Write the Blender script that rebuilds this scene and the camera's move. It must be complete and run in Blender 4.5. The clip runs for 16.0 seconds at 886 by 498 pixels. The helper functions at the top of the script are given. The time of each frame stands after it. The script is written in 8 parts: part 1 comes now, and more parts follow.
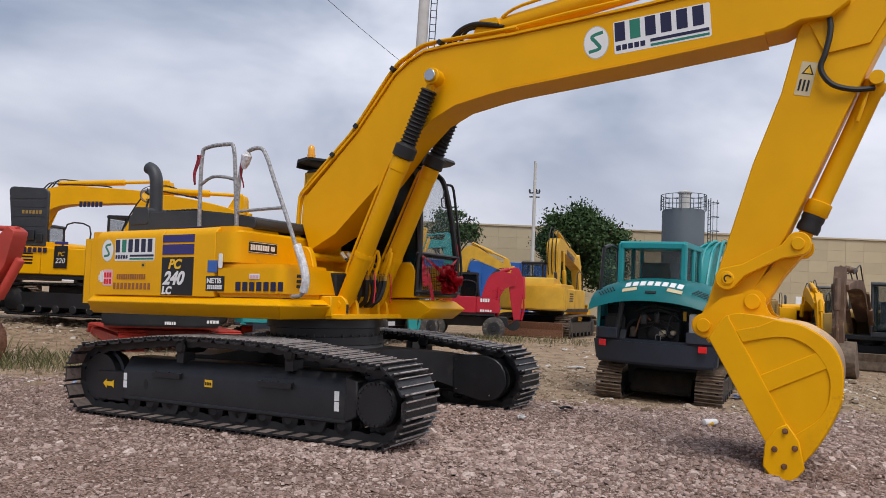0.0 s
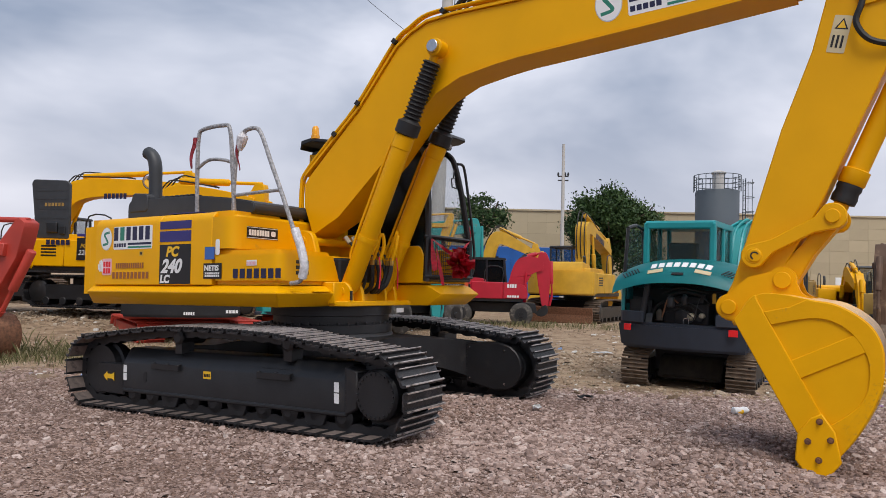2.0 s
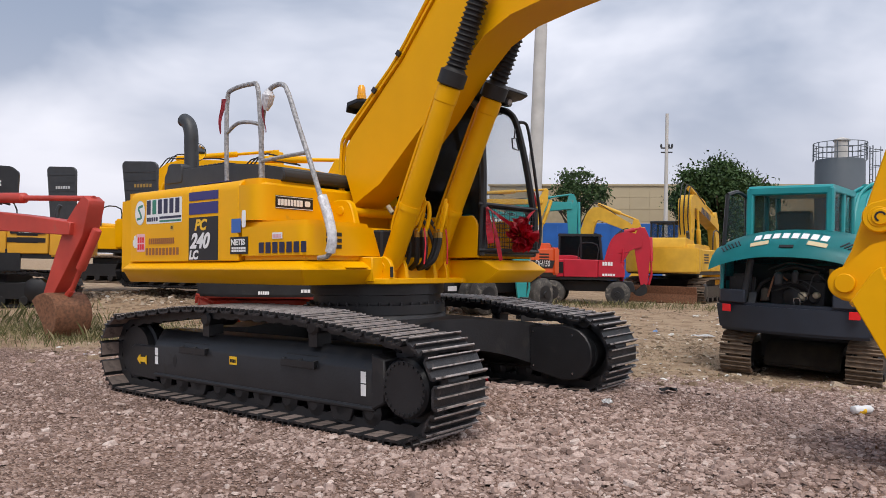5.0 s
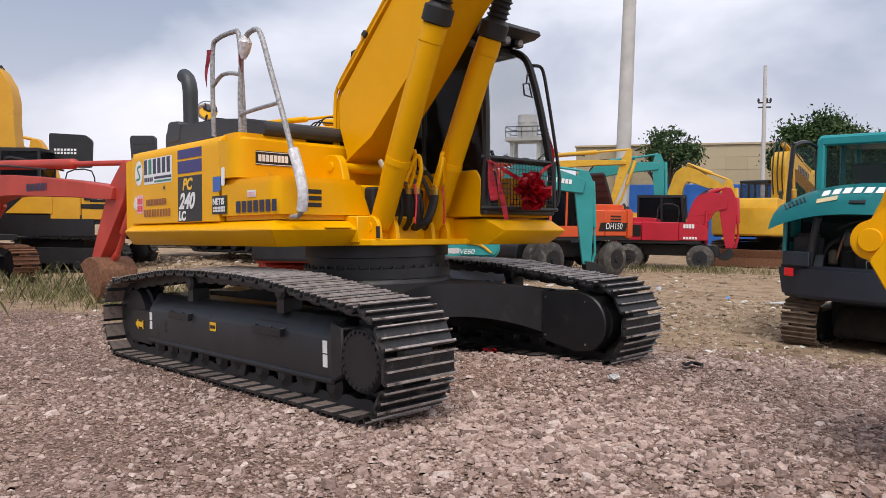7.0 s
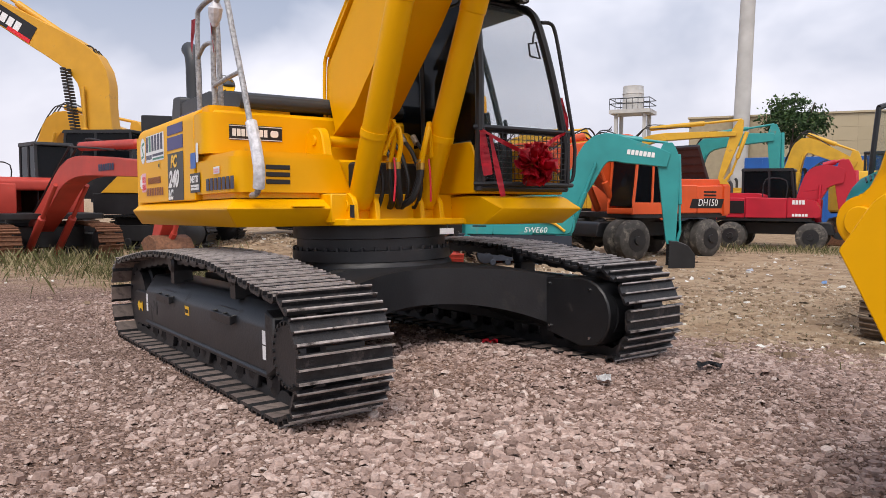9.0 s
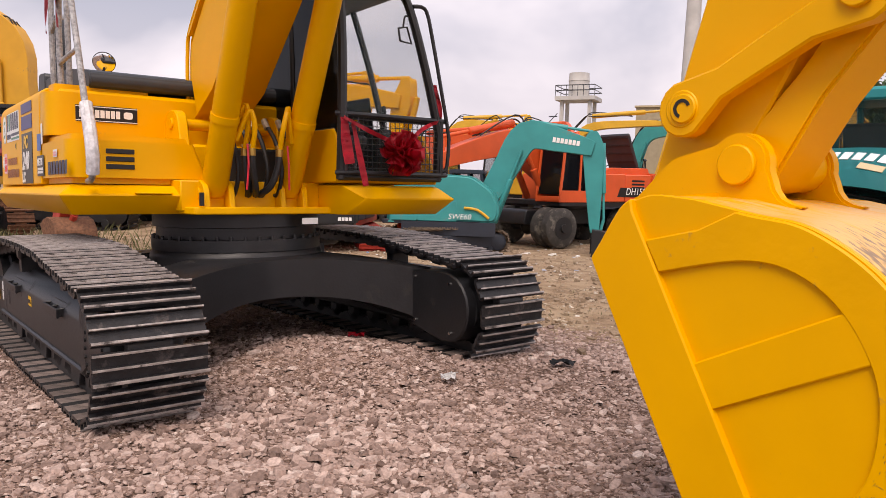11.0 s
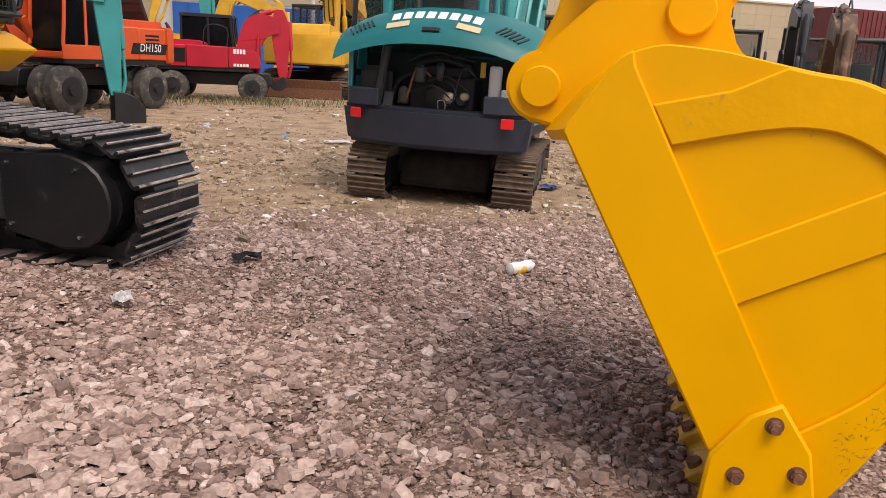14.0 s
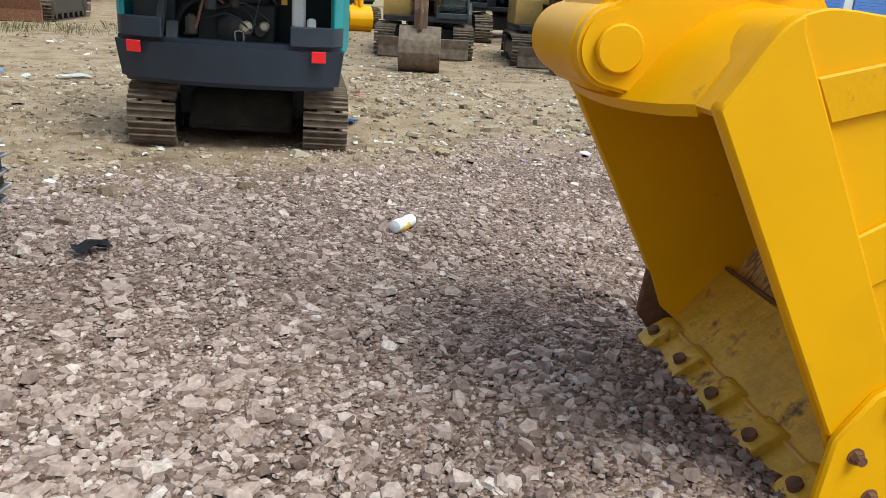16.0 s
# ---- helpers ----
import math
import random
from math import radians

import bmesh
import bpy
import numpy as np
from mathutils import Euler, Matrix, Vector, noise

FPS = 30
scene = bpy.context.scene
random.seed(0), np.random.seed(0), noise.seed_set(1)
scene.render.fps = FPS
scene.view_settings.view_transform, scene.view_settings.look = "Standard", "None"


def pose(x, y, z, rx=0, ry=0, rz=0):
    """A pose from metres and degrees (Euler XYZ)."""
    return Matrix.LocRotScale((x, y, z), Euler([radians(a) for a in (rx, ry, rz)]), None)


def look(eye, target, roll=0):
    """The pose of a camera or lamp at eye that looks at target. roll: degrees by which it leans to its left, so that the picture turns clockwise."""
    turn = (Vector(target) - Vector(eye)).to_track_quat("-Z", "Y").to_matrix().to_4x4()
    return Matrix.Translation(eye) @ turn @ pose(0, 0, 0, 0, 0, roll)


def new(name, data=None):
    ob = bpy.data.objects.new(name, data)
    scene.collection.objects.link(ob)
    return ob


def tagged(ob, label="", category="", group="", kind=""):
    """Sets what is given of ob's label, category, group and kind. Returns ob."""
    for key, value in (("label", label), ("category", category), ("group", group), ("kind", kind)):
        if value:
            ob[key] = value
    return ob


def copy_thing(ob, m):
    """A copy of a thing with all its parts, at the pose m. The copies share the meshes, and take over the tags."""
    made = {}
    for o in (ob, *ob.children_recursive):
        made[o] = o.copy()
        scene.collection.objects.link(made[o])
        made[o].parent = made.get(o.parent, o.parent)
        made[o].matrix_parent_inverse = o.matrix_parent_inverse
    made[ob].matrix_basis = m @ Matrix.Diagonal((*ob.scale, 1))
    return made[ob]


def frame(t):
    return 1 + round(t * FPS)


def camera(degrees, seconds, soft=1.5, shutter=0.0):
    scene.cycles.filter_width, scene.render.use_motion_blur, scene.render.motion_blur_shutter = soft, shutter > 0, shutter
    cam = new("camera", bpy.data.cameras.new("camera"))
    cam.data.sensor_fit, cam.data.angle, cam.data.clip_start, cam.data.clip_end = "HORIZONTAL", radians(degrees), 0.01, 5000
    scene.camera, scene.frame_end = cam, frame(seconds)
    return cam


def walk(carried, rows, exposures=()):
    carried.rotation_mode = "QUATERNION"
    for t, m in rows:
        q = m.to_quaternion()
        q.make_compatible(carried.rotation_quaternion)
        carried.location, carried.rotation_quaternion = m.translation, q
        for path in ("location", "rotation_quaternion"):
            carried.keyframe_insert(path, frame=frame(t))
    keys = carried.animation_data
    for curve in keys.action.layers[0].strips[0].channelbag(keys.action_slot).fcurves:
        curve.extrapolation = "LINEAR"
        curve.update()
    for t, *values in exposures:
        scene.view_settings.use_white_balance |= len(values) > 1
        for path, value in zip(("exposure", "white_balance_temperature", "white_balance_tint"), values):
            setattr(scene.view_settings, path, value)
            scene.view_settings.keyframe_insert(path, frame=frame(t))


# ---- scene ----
cam = camera(60.5, 16.0, soft=0.6)
METRES, EYE = 7.653, 1.42
ROWS = [
    (0.0, 0.0, 0.0, 0.0, -0.14, 3.49, -2.29),
    (0.5, -0.0016, 0.0012, -0.0003, 0.07, 3.39, -2.02),
    (1.0, -0.0022, 0.0104, -0.0024, 0.64, 3.2, -1.7),
    (1.5, 0.0167, 0.0329, -0.0031, 1.43, 2.89, -1.46),
    (2.0, 0.0339, 0.0602, -0.0029, 2.35, 2.45, -1.39),
    (2.5, 0.0371, 0.0902, -0.0026, 3.22, 1.94, -1.42),
    (3.0, 0.0488, 0.117, -0.0058, 4.18, 1.56, -1.43),
    (3.5, 0.0665, 0.1508, -0.0048, 5.36, 1.38, -1.22),
    (4.0, 0.0722, 0.1701, -0.007, 7.01, 1.32, -1.01),
    (6.5, 0.1542, 0.2825, -0.0102, 15.25, -1.19, -0.91),
    (7.0, 0.1867, 0.3161, -0.0145, 17.46, -1.94, -0.61),
    (7.5, 0.215, 0.3483, -0.0171, 20.27, -2.46, -0.45),
    (8.0, 0.2372, 0.3845, -0.0177, 23.41, -2.96, -0.21),
    (10.5, 0.3609, 0.5036, -0.0032, 27.16, -4.05, -0.33),
    (11.0, 0.3694, 0.5127, -0.0038, 23.25, -4.98, -1.37),
    (11.5, 0.3498, 0.5207, -0.0039, 18.04, -6.58, -2.62),
    (12.0, 0.3277, 0.5271, -0.0049, 12.19, -8.46, -3.56),
    (12.5, 0.3012, 0.5477, -0.009, 6.39, -10.28, -3.86),
    (13.0, 0.263, 0.5657, -0.0093, 0.56, -11.65, -3.6),
    (13.5, 0.2221, 0.5824, -0.0112, -6.8, -12.77, -3.17),
    (14.0, 0.1941, 0.6124, -0.0153, -14.94, -13.85, -2.78),
    (14.5, 0.1568, 0.6416, -0.0144, -23.33, -15.08, -2.87),
    (15.0, 0.125, 0.6659, -0.0109, -29.79, -16.35, -3.21),
    (15.5, 0.1187, 0.6957, -0.0099, -33.83, -17.65, -3.33),
    (16.0, 0.1099, 0.7199, -0.0087, -35.91, -18.67, -3.36),
]
EXPOSURES = [(0, 0.0, 6550, 11), (4, 0.12, 6620, 11), (7, 0.28, 6750, 12), (9.5, 0.38, 6850, 14), (10.5, 0.40, 7350, 19), (12.5, 0.37, 7680, 23), (13.6, 0.44, 7550, 21), (14.5, 0.49, 6980, 13), (15.3, 0.60, 6400, 1), (16, 0.69, 6150, -5)]
walk(cam, [(t, pose(0, 0, EYE) @ pose(METRES * x, METRES * y, METRES * z, 90 + pitch, roll, yaw)) for t, x, y, z, yaw, pitch, roll in ROWS], EXPOSURES)

# ---- world and light ----
SUN_EL, SUN_AZ = radians(59), radians(172)
world = bpy.data.worlds.new("overcast")
scene.world = world
world.use_nodes = True
wn, wl = world.node_tree.nodes, world.node_tree.links
wn.clear()
w_out = wn.new("ShaderNodeOutputWorld")
w_bg = wn.new("ShaderNodeBackground")
w_sky = wn.new("ShaderNodeTexSky")
w_sky.sky_type, w_sky.sun_disc = "NISHITA", False
w_sky.sun_elevation, w_sky.sun_rotation = SUN_EL, SUN_AZ
w_sky.air_density, w_sky.dust_density = 1.0, 2.0
w_map = wn.new("ShaderNodeMapping")
w_map.inputs["Scale"].default_value = (1.0, 1.0, 1.9)
w_map.inputs["Location"].default_value = (0.35, 0.0, 0.2)
w_tc = wn.new("ShaderNodeTexCoord")
w_noise = wn.new("ShaderNodeTexNoise")
w_noise.inputs["Scale"].default_value, w_noise.inputs["Detail"].default_value = 2.3, 5
w_noise.inputs["Roughness"].default_value, w_noise.inputs["Distortion"].default_value = 0.5, 0.25
w_ramp = wn.new("ShaderNodeValToRGB")
w_ramp.color_ramp.elements[0].position, w_ramp.color_ramp.elements[1].position = 0.372, 0.642
w_ramp.color_ramp.elements[0].color = (2.3, 2.85, 3.9, 1)
w_ramp.color_ramp.elements[1].color = (7.0, 7.25, 8.1, 1)
w_mix = wn.new("ShaderNodeMix")
w_mix.data_type = "RGBA"
w_mix.inputs["Factor"].default_value = 0.93
wl.new(w_tc.outputs["Generated"], w_map.inputs["Vector"])
wl.new(w_map.outputs["Vector"], w_noise.inputs["Vector"])
w_dir = wn.new("ShaderNodeSeparateXYZ")
wl.new(w_tc.outputs["Generated"], w_dir.inputs["Vector"])
w_xz = wn.new("ShaderNodeMath")
w_xz.operation = "MULTIPLY"
wl.new(w_dir.outputs["X"], w_xz.inputs[0])
wl.new(w_dir.outputs["Z"], w_xz.inputs[1])
w_bank = wn.new("ShaderNodeMath")
w_bank.operation = "MULTIPLY_ADD"
w_bank.inputs[1].default_value = 1.0
wl.new(w_xz.outputs["Value"], w_bank.inputs[0])
wl.new(w_noise.outputs["Fac"], w_bank.inputs[2])
wl.new(w_bank.outputs["Value"], w_ramp.inputs["Fac"])
wl.new(w_sky.outputs["Color"], w_mix.inputs["A"])
wl.new(w_ramp.outputs["Color"], w_mix.inputs["B"])
w_sep = wn.new("ShaderNodeSeparateXYZ")
wl.new(w_tc.outputs["Generated"], w_sep.inputs["Vector"])
w_low = wn.new("ShaderNodeMapRange")
w_low.interpolation_type = "SMOOTHSTEP"
w_low.inputs["From Min"].default_value, w_low.inputs["From Max"].default_value = -0.05, 0.34
w_low.inputs["To Min"].default_value, w_low.inputs["To Max"].default_value = 0.75, 0.0
wl.new(w_sep.outputs["Z"], w_low.inputs["Value"])
w_hor = wn.new("ShaderNodeMix")
w_hor.data_type = "RGBA"
w_hor.inputs["B"].default_value = (5.4, 5.45, 6.1, 1)
wl.new(w_low.outputs["Result"], w_hor.inputs["Factor"])
wl.new(w_mix.outputs["Result"], w_hor.inputs["A"])
wl.new(w_hor.outputs["Result"], w_bg.inputs["Color"])
wl.new(w_bg.outputs["Background"], w_out.inputs["Surface"])
w_bg.inputs["Strength"].default_value = 0.127
sun = new("sun", bpy.data.lights.new("sun", "SUN"))
sun.data.energy, sun.data.angle, sun.data.color = 2.2, radians(32), (1.0, 0.97, 0.92)
sun.matrix_world = look((0, 0, 30), (0 + math.sin(SUN_AZ) * -1 * math.cos(SUN_EL), 0 - math.cos(SUN_AZ) * math.cos(SUN_EL), 30 - math.sin(SUN_EL)))


# ---- materials ----
MATS = {}


def paint(name, color, rough=0.4, metal=0.0, var=0.12, scale=3.0, bump=0.0, bump_scale=60.0, dirt=None, dirt_amount=0.0, dirt_scale=2.0, coat=0.0, spec=0.5, per_object=0.0):
    """A surface with two scales of tone, fine relief and patches of dirt or wear."""
    m = bpy.data.materials.new(name)
    m.use_nodes = True
    n, l = m.node_tree.nodes, m.node_tree.links
    b = n["Principled BSDF"]
    b.inputs["Roughness"].default_value, b.inputs["Metallic"].default_value = rough, metal
    b.inputs["Coat Weight"].default_value, b.inputs["Specular IOR Level"].default_value = coat, spec
    tc = n.new("ShaderNodeTexCoord")
    n1 = n.new("ShaderNodeTexNoise")
    n1.inputs["Scale"].default_value, n1.inputs["Detail"].default_value = scale, 6
    l.new(tc.outputs["Object"], n1.inputs["Vector"])
    mr = n.new("ShaderNodeMapRange")
    mr.inputs["From Min"].default_value, mr.inputs["From Max"].default_value = 0.3, 0.7
    mr.inputs["To Min"].default_value, mr.inputs["To Max"].default_value = 1 - var, 1 + var
    l.new(n1.outputs["Fac"], mr.inputs["Value"])
    vm = n.new("ShaderNodeVectorMath")
    vm.operation = "SCALE"
    vm.inputs[0].default_value = color
    l.new(mr.outputs["Result"], vm.inputs["Scale"])
    last = vm.outputs["Vector"]
    if per_object:
        oi = n.new("ShaderNodeObjectInfo")
        m3 = n.new("ShaderNodeMapRange")
        m3.inputs["To Min"].default_value, m3.inputs["To Max"].default_value = 1 - per_object, 1 + per_object
        l.new(oi.outputs["Random"], m3.inputs["Value"])
        v3 = n.new("ShaderNodeVectorMath")
        v3.operation = "SCALE"
        l.new(last, v3.inputs[0])
        l.new(m3.outputs["Result"], v3.inputs["Scale"])
        last = v3.outputs["Vector"]
    if dirt is not None:
        n2 = n.new("ShaderNodeTexNoise")
        n2.inputs["Scale"].default_value, n2.inputs["Detail"].default_value = dirt_scale, 9
        n2.inputs["Roughness"].default_value = 0.68
        l.new(tc.outputs["Object"], n2.inputs["Vector"])
        m2 = n.new("ShaderNodeMapRange")
        m2.inputs["From Min"].default_value, m2.inputs["From Max"].default_value = 0.68 - dirt_amount * 0.5, 0.78 - dirt_amount * 0.4
        l.new(n2.outputs["Fac"], m2.inputs["Value"])
        mx = n.new("ShaderNodeMix")
        mx.data_type = "RGBA"
        l.new(m2.outputs["Result"], mx.inputs["Factor"])
        l.new(last, mx.inputs["A"])
        mx.inputs["B"].default_value = (*dirt, 1)
        last = mx.outputs["Result"]
        r2 = n.new("ShaderNodeMapRange")
        r2.inputs["To Min"].default_value, r2.inputs["To Max"].default_value = rough, 0.85
        l.new(m2.outputs["Result"], r2.inputs["Value"])
        l.new(r2.outputs["Result"], b.inputs["Roughness"])
    l.new(last, b.inputs["Base Color"])
    if bump:
        nb = n.new("ShaderNodeTexNoise")
        nb.inputs["Scale"].default_value, nb.inputs["Detail"].default_value = bump_scale, 4
        l.new(tc.outputs["Object"], nb.inputs["Vector"])
        bp = n.new("ShaderNodeBump")
        bp.inputs["Strength"].default_value, bp.inputs["Distance"].default_value = bump, 0.02
        l.new(nb.outputs["Fac"], bp.inputs["Height"])
        l.new(bp.outputs["Normal"], b.inputs["Normal"])
    MATS[name] = m
    return m


def glass(name, tint, rough=0.02, alpha=0.35, spec=0.5):
    m = bpy.data.materials.new(name)
    m.use_nodes = True
    n, l = m.node_tree.nodes, m.node_tree.links
    b = n["Principled BSDF"]
    b.inputs["Base Color"].default_value = (*tint, 1)
    b.inputs["Roughness"].default_value = rough
    b.inputs["Alpha"].default_value = alpha
    b.inputs["Specular IOR Level"].default_value = spec
    MATS[name] = m
    return m


YELLOW = paint("yellow_paint", (0.79, 0.385, 0.0), 0.42, spec=0.22, var=0.05, scale=1.5, bump=0.03, bump_scale=9, dirt=(0.45, 0.27, 0.04), dirt_amount=0.02, dirt_scale=1.2)
BUCKET_Y = paint("bucket_yellow_paint", (0.77, 0.372, 0.0), 0.45, spec=0.18, var=0.06, scale=2.0, bump=0.06, bump_scale=14, dirt=(0.30, 0.17, 0.05), dirt_amount=0.05, dirt_scale=7)
SCRATCH = paint("scratched_steel", (0.17, 0.085, 0.03), 0.6, var=0.3, scale=40)
RIM_Y = paint("scuffed_rim_paint", (0.77, 0.372, 0.0), 0.45, spec=0.18, var=0.08, scale=3.0, bump=0.10, bump_scale=24, dirt=(0.40, 0.22, 0.06), dirt_amount=0.12, dirt_scale=12)
WORN = paint("worn_yellow_steel", (0.66, 0.37, 0.03), 0.5, var=0.25, scale=9, bump=0.3, bump_scale=40, dirt=(0.16, 0.09, 0.045), dirt_amount=0.30, dirt_scale=9)


def scraped_material():
    """Yellow paint rubbed through to dusty cream and bare streaks towards the heel of the bucket."""
    m = paint("scraped_bucket_paint", (0.76, 0.37, 0.0), 0.5, var=0.1, scale=4, bump=0.12, bump_scale=40)
    n, l = m.node_tree.nodes, m.node_tree.links
    b = n["Principled BSDF"]
    base = b.inputs["Base Color"].links[0].from_socket
    tc = n.new("ShaderNodeTexCoord")
    sp = n.new("ShaderNodeSeparateXYZ")
    l.new(tc.outputs["Object"], sp.inputs["Vector"])
    st = n.new("ShaderNodeMapping")
    st.inputs["Scale"].default_value = (9.0, 26.0, 9.0)
    l.new(tc.outputs["Object"], st.inputs["Vector"])
    for sc, lo, hi, col, gain in ((1.0, 4.6, 5.25, (0.66, 0.45, 0.23), 0.62), (2.2, 5.05, 5.55, (0.17, 0.12, 0.095), 0.85)):
        nz = n.new("ShaderNodeTexNoise")
        nz.inputs["Scale"].default_value, nz.inputs["Detail"].default_value = sc, 8
        l.new(st.outputs["Vector"], nz.inputs["Vector"])
        mr = n.new("ShaderNodeMapRange")
        mr.inputs["From Min"].default_value, mr.inputs["From Max"].default_value = lo, hi
        mr.inputs["To Min"].default_value, mr.inputs["To Max"].default_value = -0.25, 0.25
        l.new(sp.outputs["X"], mr.inputs["Value"])
        ad = n.new("ShaderNodeMath")
        l.new(nz.outputs["Fac"], ad.inputs[0])
        l.new(mr.outputs["Result"], ad.inputs[1])
        th = n.new("ShaderNodeMapRange")
        th.inputs["From Min"].default_value, th.inputs["From Max"].default_value = 0.46 if gain < 0.7 else 0.56, 0.66
        th.inputs["To Max"].default_value = gain
        l.new(ad.outputs["Value"], th.inputs["Value"])
        mx = n.new("ShaderNodeMix")
        mx.data_type = "RGBA"
        mx.inputs["B"].default_value = (*col, 1)
        l.new(th.outputs["Result"], mx.inputs["Factor"])
        l.new(base, mx.inputs["A"])
        base = mx.outputs["Result"]
    l.new(base, b.inputs["Base Color"])
    return m


SCRAPED = scraped_material()
BLACK = paint("black_chassis_paint", (0.013, 0.0135, 0.0155), 0.42, var=0.25, scale=4, bump=0.08, bump_scale=50, dirt=(0.042, 0.037, 0.034), dirt_amount=0.18, dirt_scale=3)
SHOE = paint("track_shoe_steel", (0.02, 0.02, 0.022), 0.36, metal=0.25, var=0.35, scale=14, bump=0.2, bump_scale=70, dirt=(0.14, 0.115, 0.108), dirt_amount=0.26, dirt_scale=6, per_object=0.3)
WORNTOP = paint("worn_grouser_edge", (0.34, 0.305, 0.29), 0.42, metal=0.35, var=0.4, scale=18, bump=0.2, bump_scale=60, dirt=(0.07, 0.06, 0.057), dirt_amount=0.25, dirt_scale=12)
GREY = paint("dark_grey_plastic", (0.032, 0.035, 0.04), 0.5, var=0.15, scale=6, bump=0.05)
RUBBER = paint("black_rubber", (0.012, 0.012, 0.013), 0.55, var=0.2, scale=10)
TYRE = paint("dusty_tyre", (0.06, 0.055, 0.05), 0.85, var=0.3, scale=8, bump=0.2, dirt=(0.2, 0.18, 0.15), dirt_amount=0.3, dirt_scale=4)
STEEL = paint("chrome_steel", (0.6, 0.6, 0.6), 0.25, metal=1.0, var=0.05)
PIN = paint("dull_pin_steel", (0.42, 0.36, 0.26), 0.45, metal=0.5, var=0.2, scale=30)
RUST = paint("rusty_steel", (0.16, 0.07, 0.035), 0.8, var=0.4, scale=20, bump=0.3, bump_scale=80)
WRAP = paint("wrapped_rail_grey", (0.30, 0.30, 0.31), 0.35, var=0.45, scale=38, bump=0.4, bump_scale=60)
WHITEWRAP = paint("white_film_wrap", (0.6, 0.6, 0.63), 0.3, var=0.3, scale=25, bump=0.4, bump_scale=50)
RIBBON = paint("red_ribbon_satin", (0.55, 0.012, 0.03), 0.4, var=0.3, scale=12)
PALERIB = paint("faded_red_ribbon", (0.42, 0.06, 0.08), 0.6, var=0.3, scale=12)
TEAL = paint("teal_paint", (0.012, 0.27, 0.29), 0.38, var=0.08, scale=2, dirt=(0.12, 0.2, 0.19), dirt_amount=0.05)
TEAL2 = paint("faded_teal_paint", (0.02, 0.27, 0.27), 0.45, var=0.12, scale=2, dirt=(0.16, 0.2, 0.17), dirt_amount=0.12)
NAVY = paint("dark_blue_grey_paint", (0.02, 0.027, 0.042), 0.5, var=0.15, scale=3, dirt=(0.07, 0.065, 0.06), dirt_amount=0.06)
ORANGE = paint("orange_red_paint", (0.66, 0.09, 0.02), 0.42, var=0.1, scale=2, dirt=(0.3, 0.14, 0.08), dirt_amount=0.1)
REDP = paint("faded_red_paint", (0.44, 0.045, 0.028), 0.5, var=0.15, scale=2, dirt=(0.25, 0.13, 0.09), dirt_amount=0.08)
CRIM = paint("crimson_paint", (0.45, 0.012, 0.03), 0.42, var=0.1, scale=2)
OLDYEL = paint("weathered_yellow_paint", (0.62, 0.35, 0.025), 0.5, var=0.14, scale=2, dirt=(0.3, 0.2, 0.08), dirt_amount=0.14)
OCHRE = paint("dusty_ochre_paint", (0.34, 0.21, 0.05), 0.6, var=0.2, scale=2, dirt=(0.16, 0.11, 0.07), dirt_amount=0.25)
MUDDY = paint("muddy_track_steel", (0.14, 0.10, 0.07), 0.85, var=0.35, scale=9, bump=0.3, bump_scale=50, per_object=0.2)
CREAM = paint("cream_panel", (0.6, 0.5, 0.3), 0.6, var=0.1)
CONCRETE = paint("pale_concrete", (0.5, 0.49, 0.47), 0.8, var=0.12, scale=1.0, bump=0.1)
TILE = paint("beige_wall_tile", (0.46, 0.38, 0.25), 0.7, var=0.08, scale=0.4, per_object=0.06)
JOINT = paint("wall_joint", (0.36, 0.30, 0.2), 0.9, var=0.1)
SILO = paint("blue_grey_silo_paint", (0.085, 0.105, 0.125), 0.6, var=0.1, scale=0.5)
BLUE = paint("blue_tarpaulin", (0.01, 0.1, 0.38), 0.5, var=0.15, scale=1)
BLUEDEC = paint("deep_blue_decal", (0.03, 0.025, 0.16), 0.4, var=0.06)
NAVYTXT = paint("navy_lettering", (0.012, 0.012, 0.05), 0.4, var=0.05)
BLACKDEC = paint("black_decal", (0.008, 0.007, 0.008), 0.4, var=0.1)
WHITEDEC = paint("white_decal", (0.78, 0.78, 0.78), 0.45, var=0.04)
PALEDEC = paint("pale_grey_decal", (0.5, 0.52, 0.54), 0.45, var=0.04)
YELDEC = paint("yellow_lettering", (0.85, 0.5, 0.02), 0.4, var=0.04)
GREENDEC = paint("green_lettering", (0.02, 0.2, 0.13), 0.4, var=0.05)
PINKDEC = paint("pink_decal", (0.75, 0.4, 0.46), 0.5, var=0.1)
MAROON = paint("maroon_lettering", (0.3, 0.1, 0.03), 0.5, var=0.1)
SKYDEC = paint("blue_decal", (0.04, 0.13, 0.42), 0.45, var=0.06)
PLASTIC_R = paint("red_reflector", (0.7, 0.015, 0.02), 0.25, var=0.05)
AMBER = paint("amber_lens", (0.8, 0.35, 0.02), 0.2, var=0.05)
LAMP = paint("lamp_glass", (0.42, 0.43, 0.44), 0.15, var=0.2, scale=30)
DARKBROWN = paint("near_black_brown", (0.03, 0.024, 0.018), 0.85, var=0.4, scale=6, bump=0.4, bump_scale=20)
DUSTED = paint("dusty_shoe_plate", (0.15, 0.115, 0.10), 0.7, var=0.35, scale=9, bump=0.2, bump_scale=50, dirt=(0.05, 0.04, 0.036), dirt_amount=0.35, dirt_scale=8, per_object=0.35)
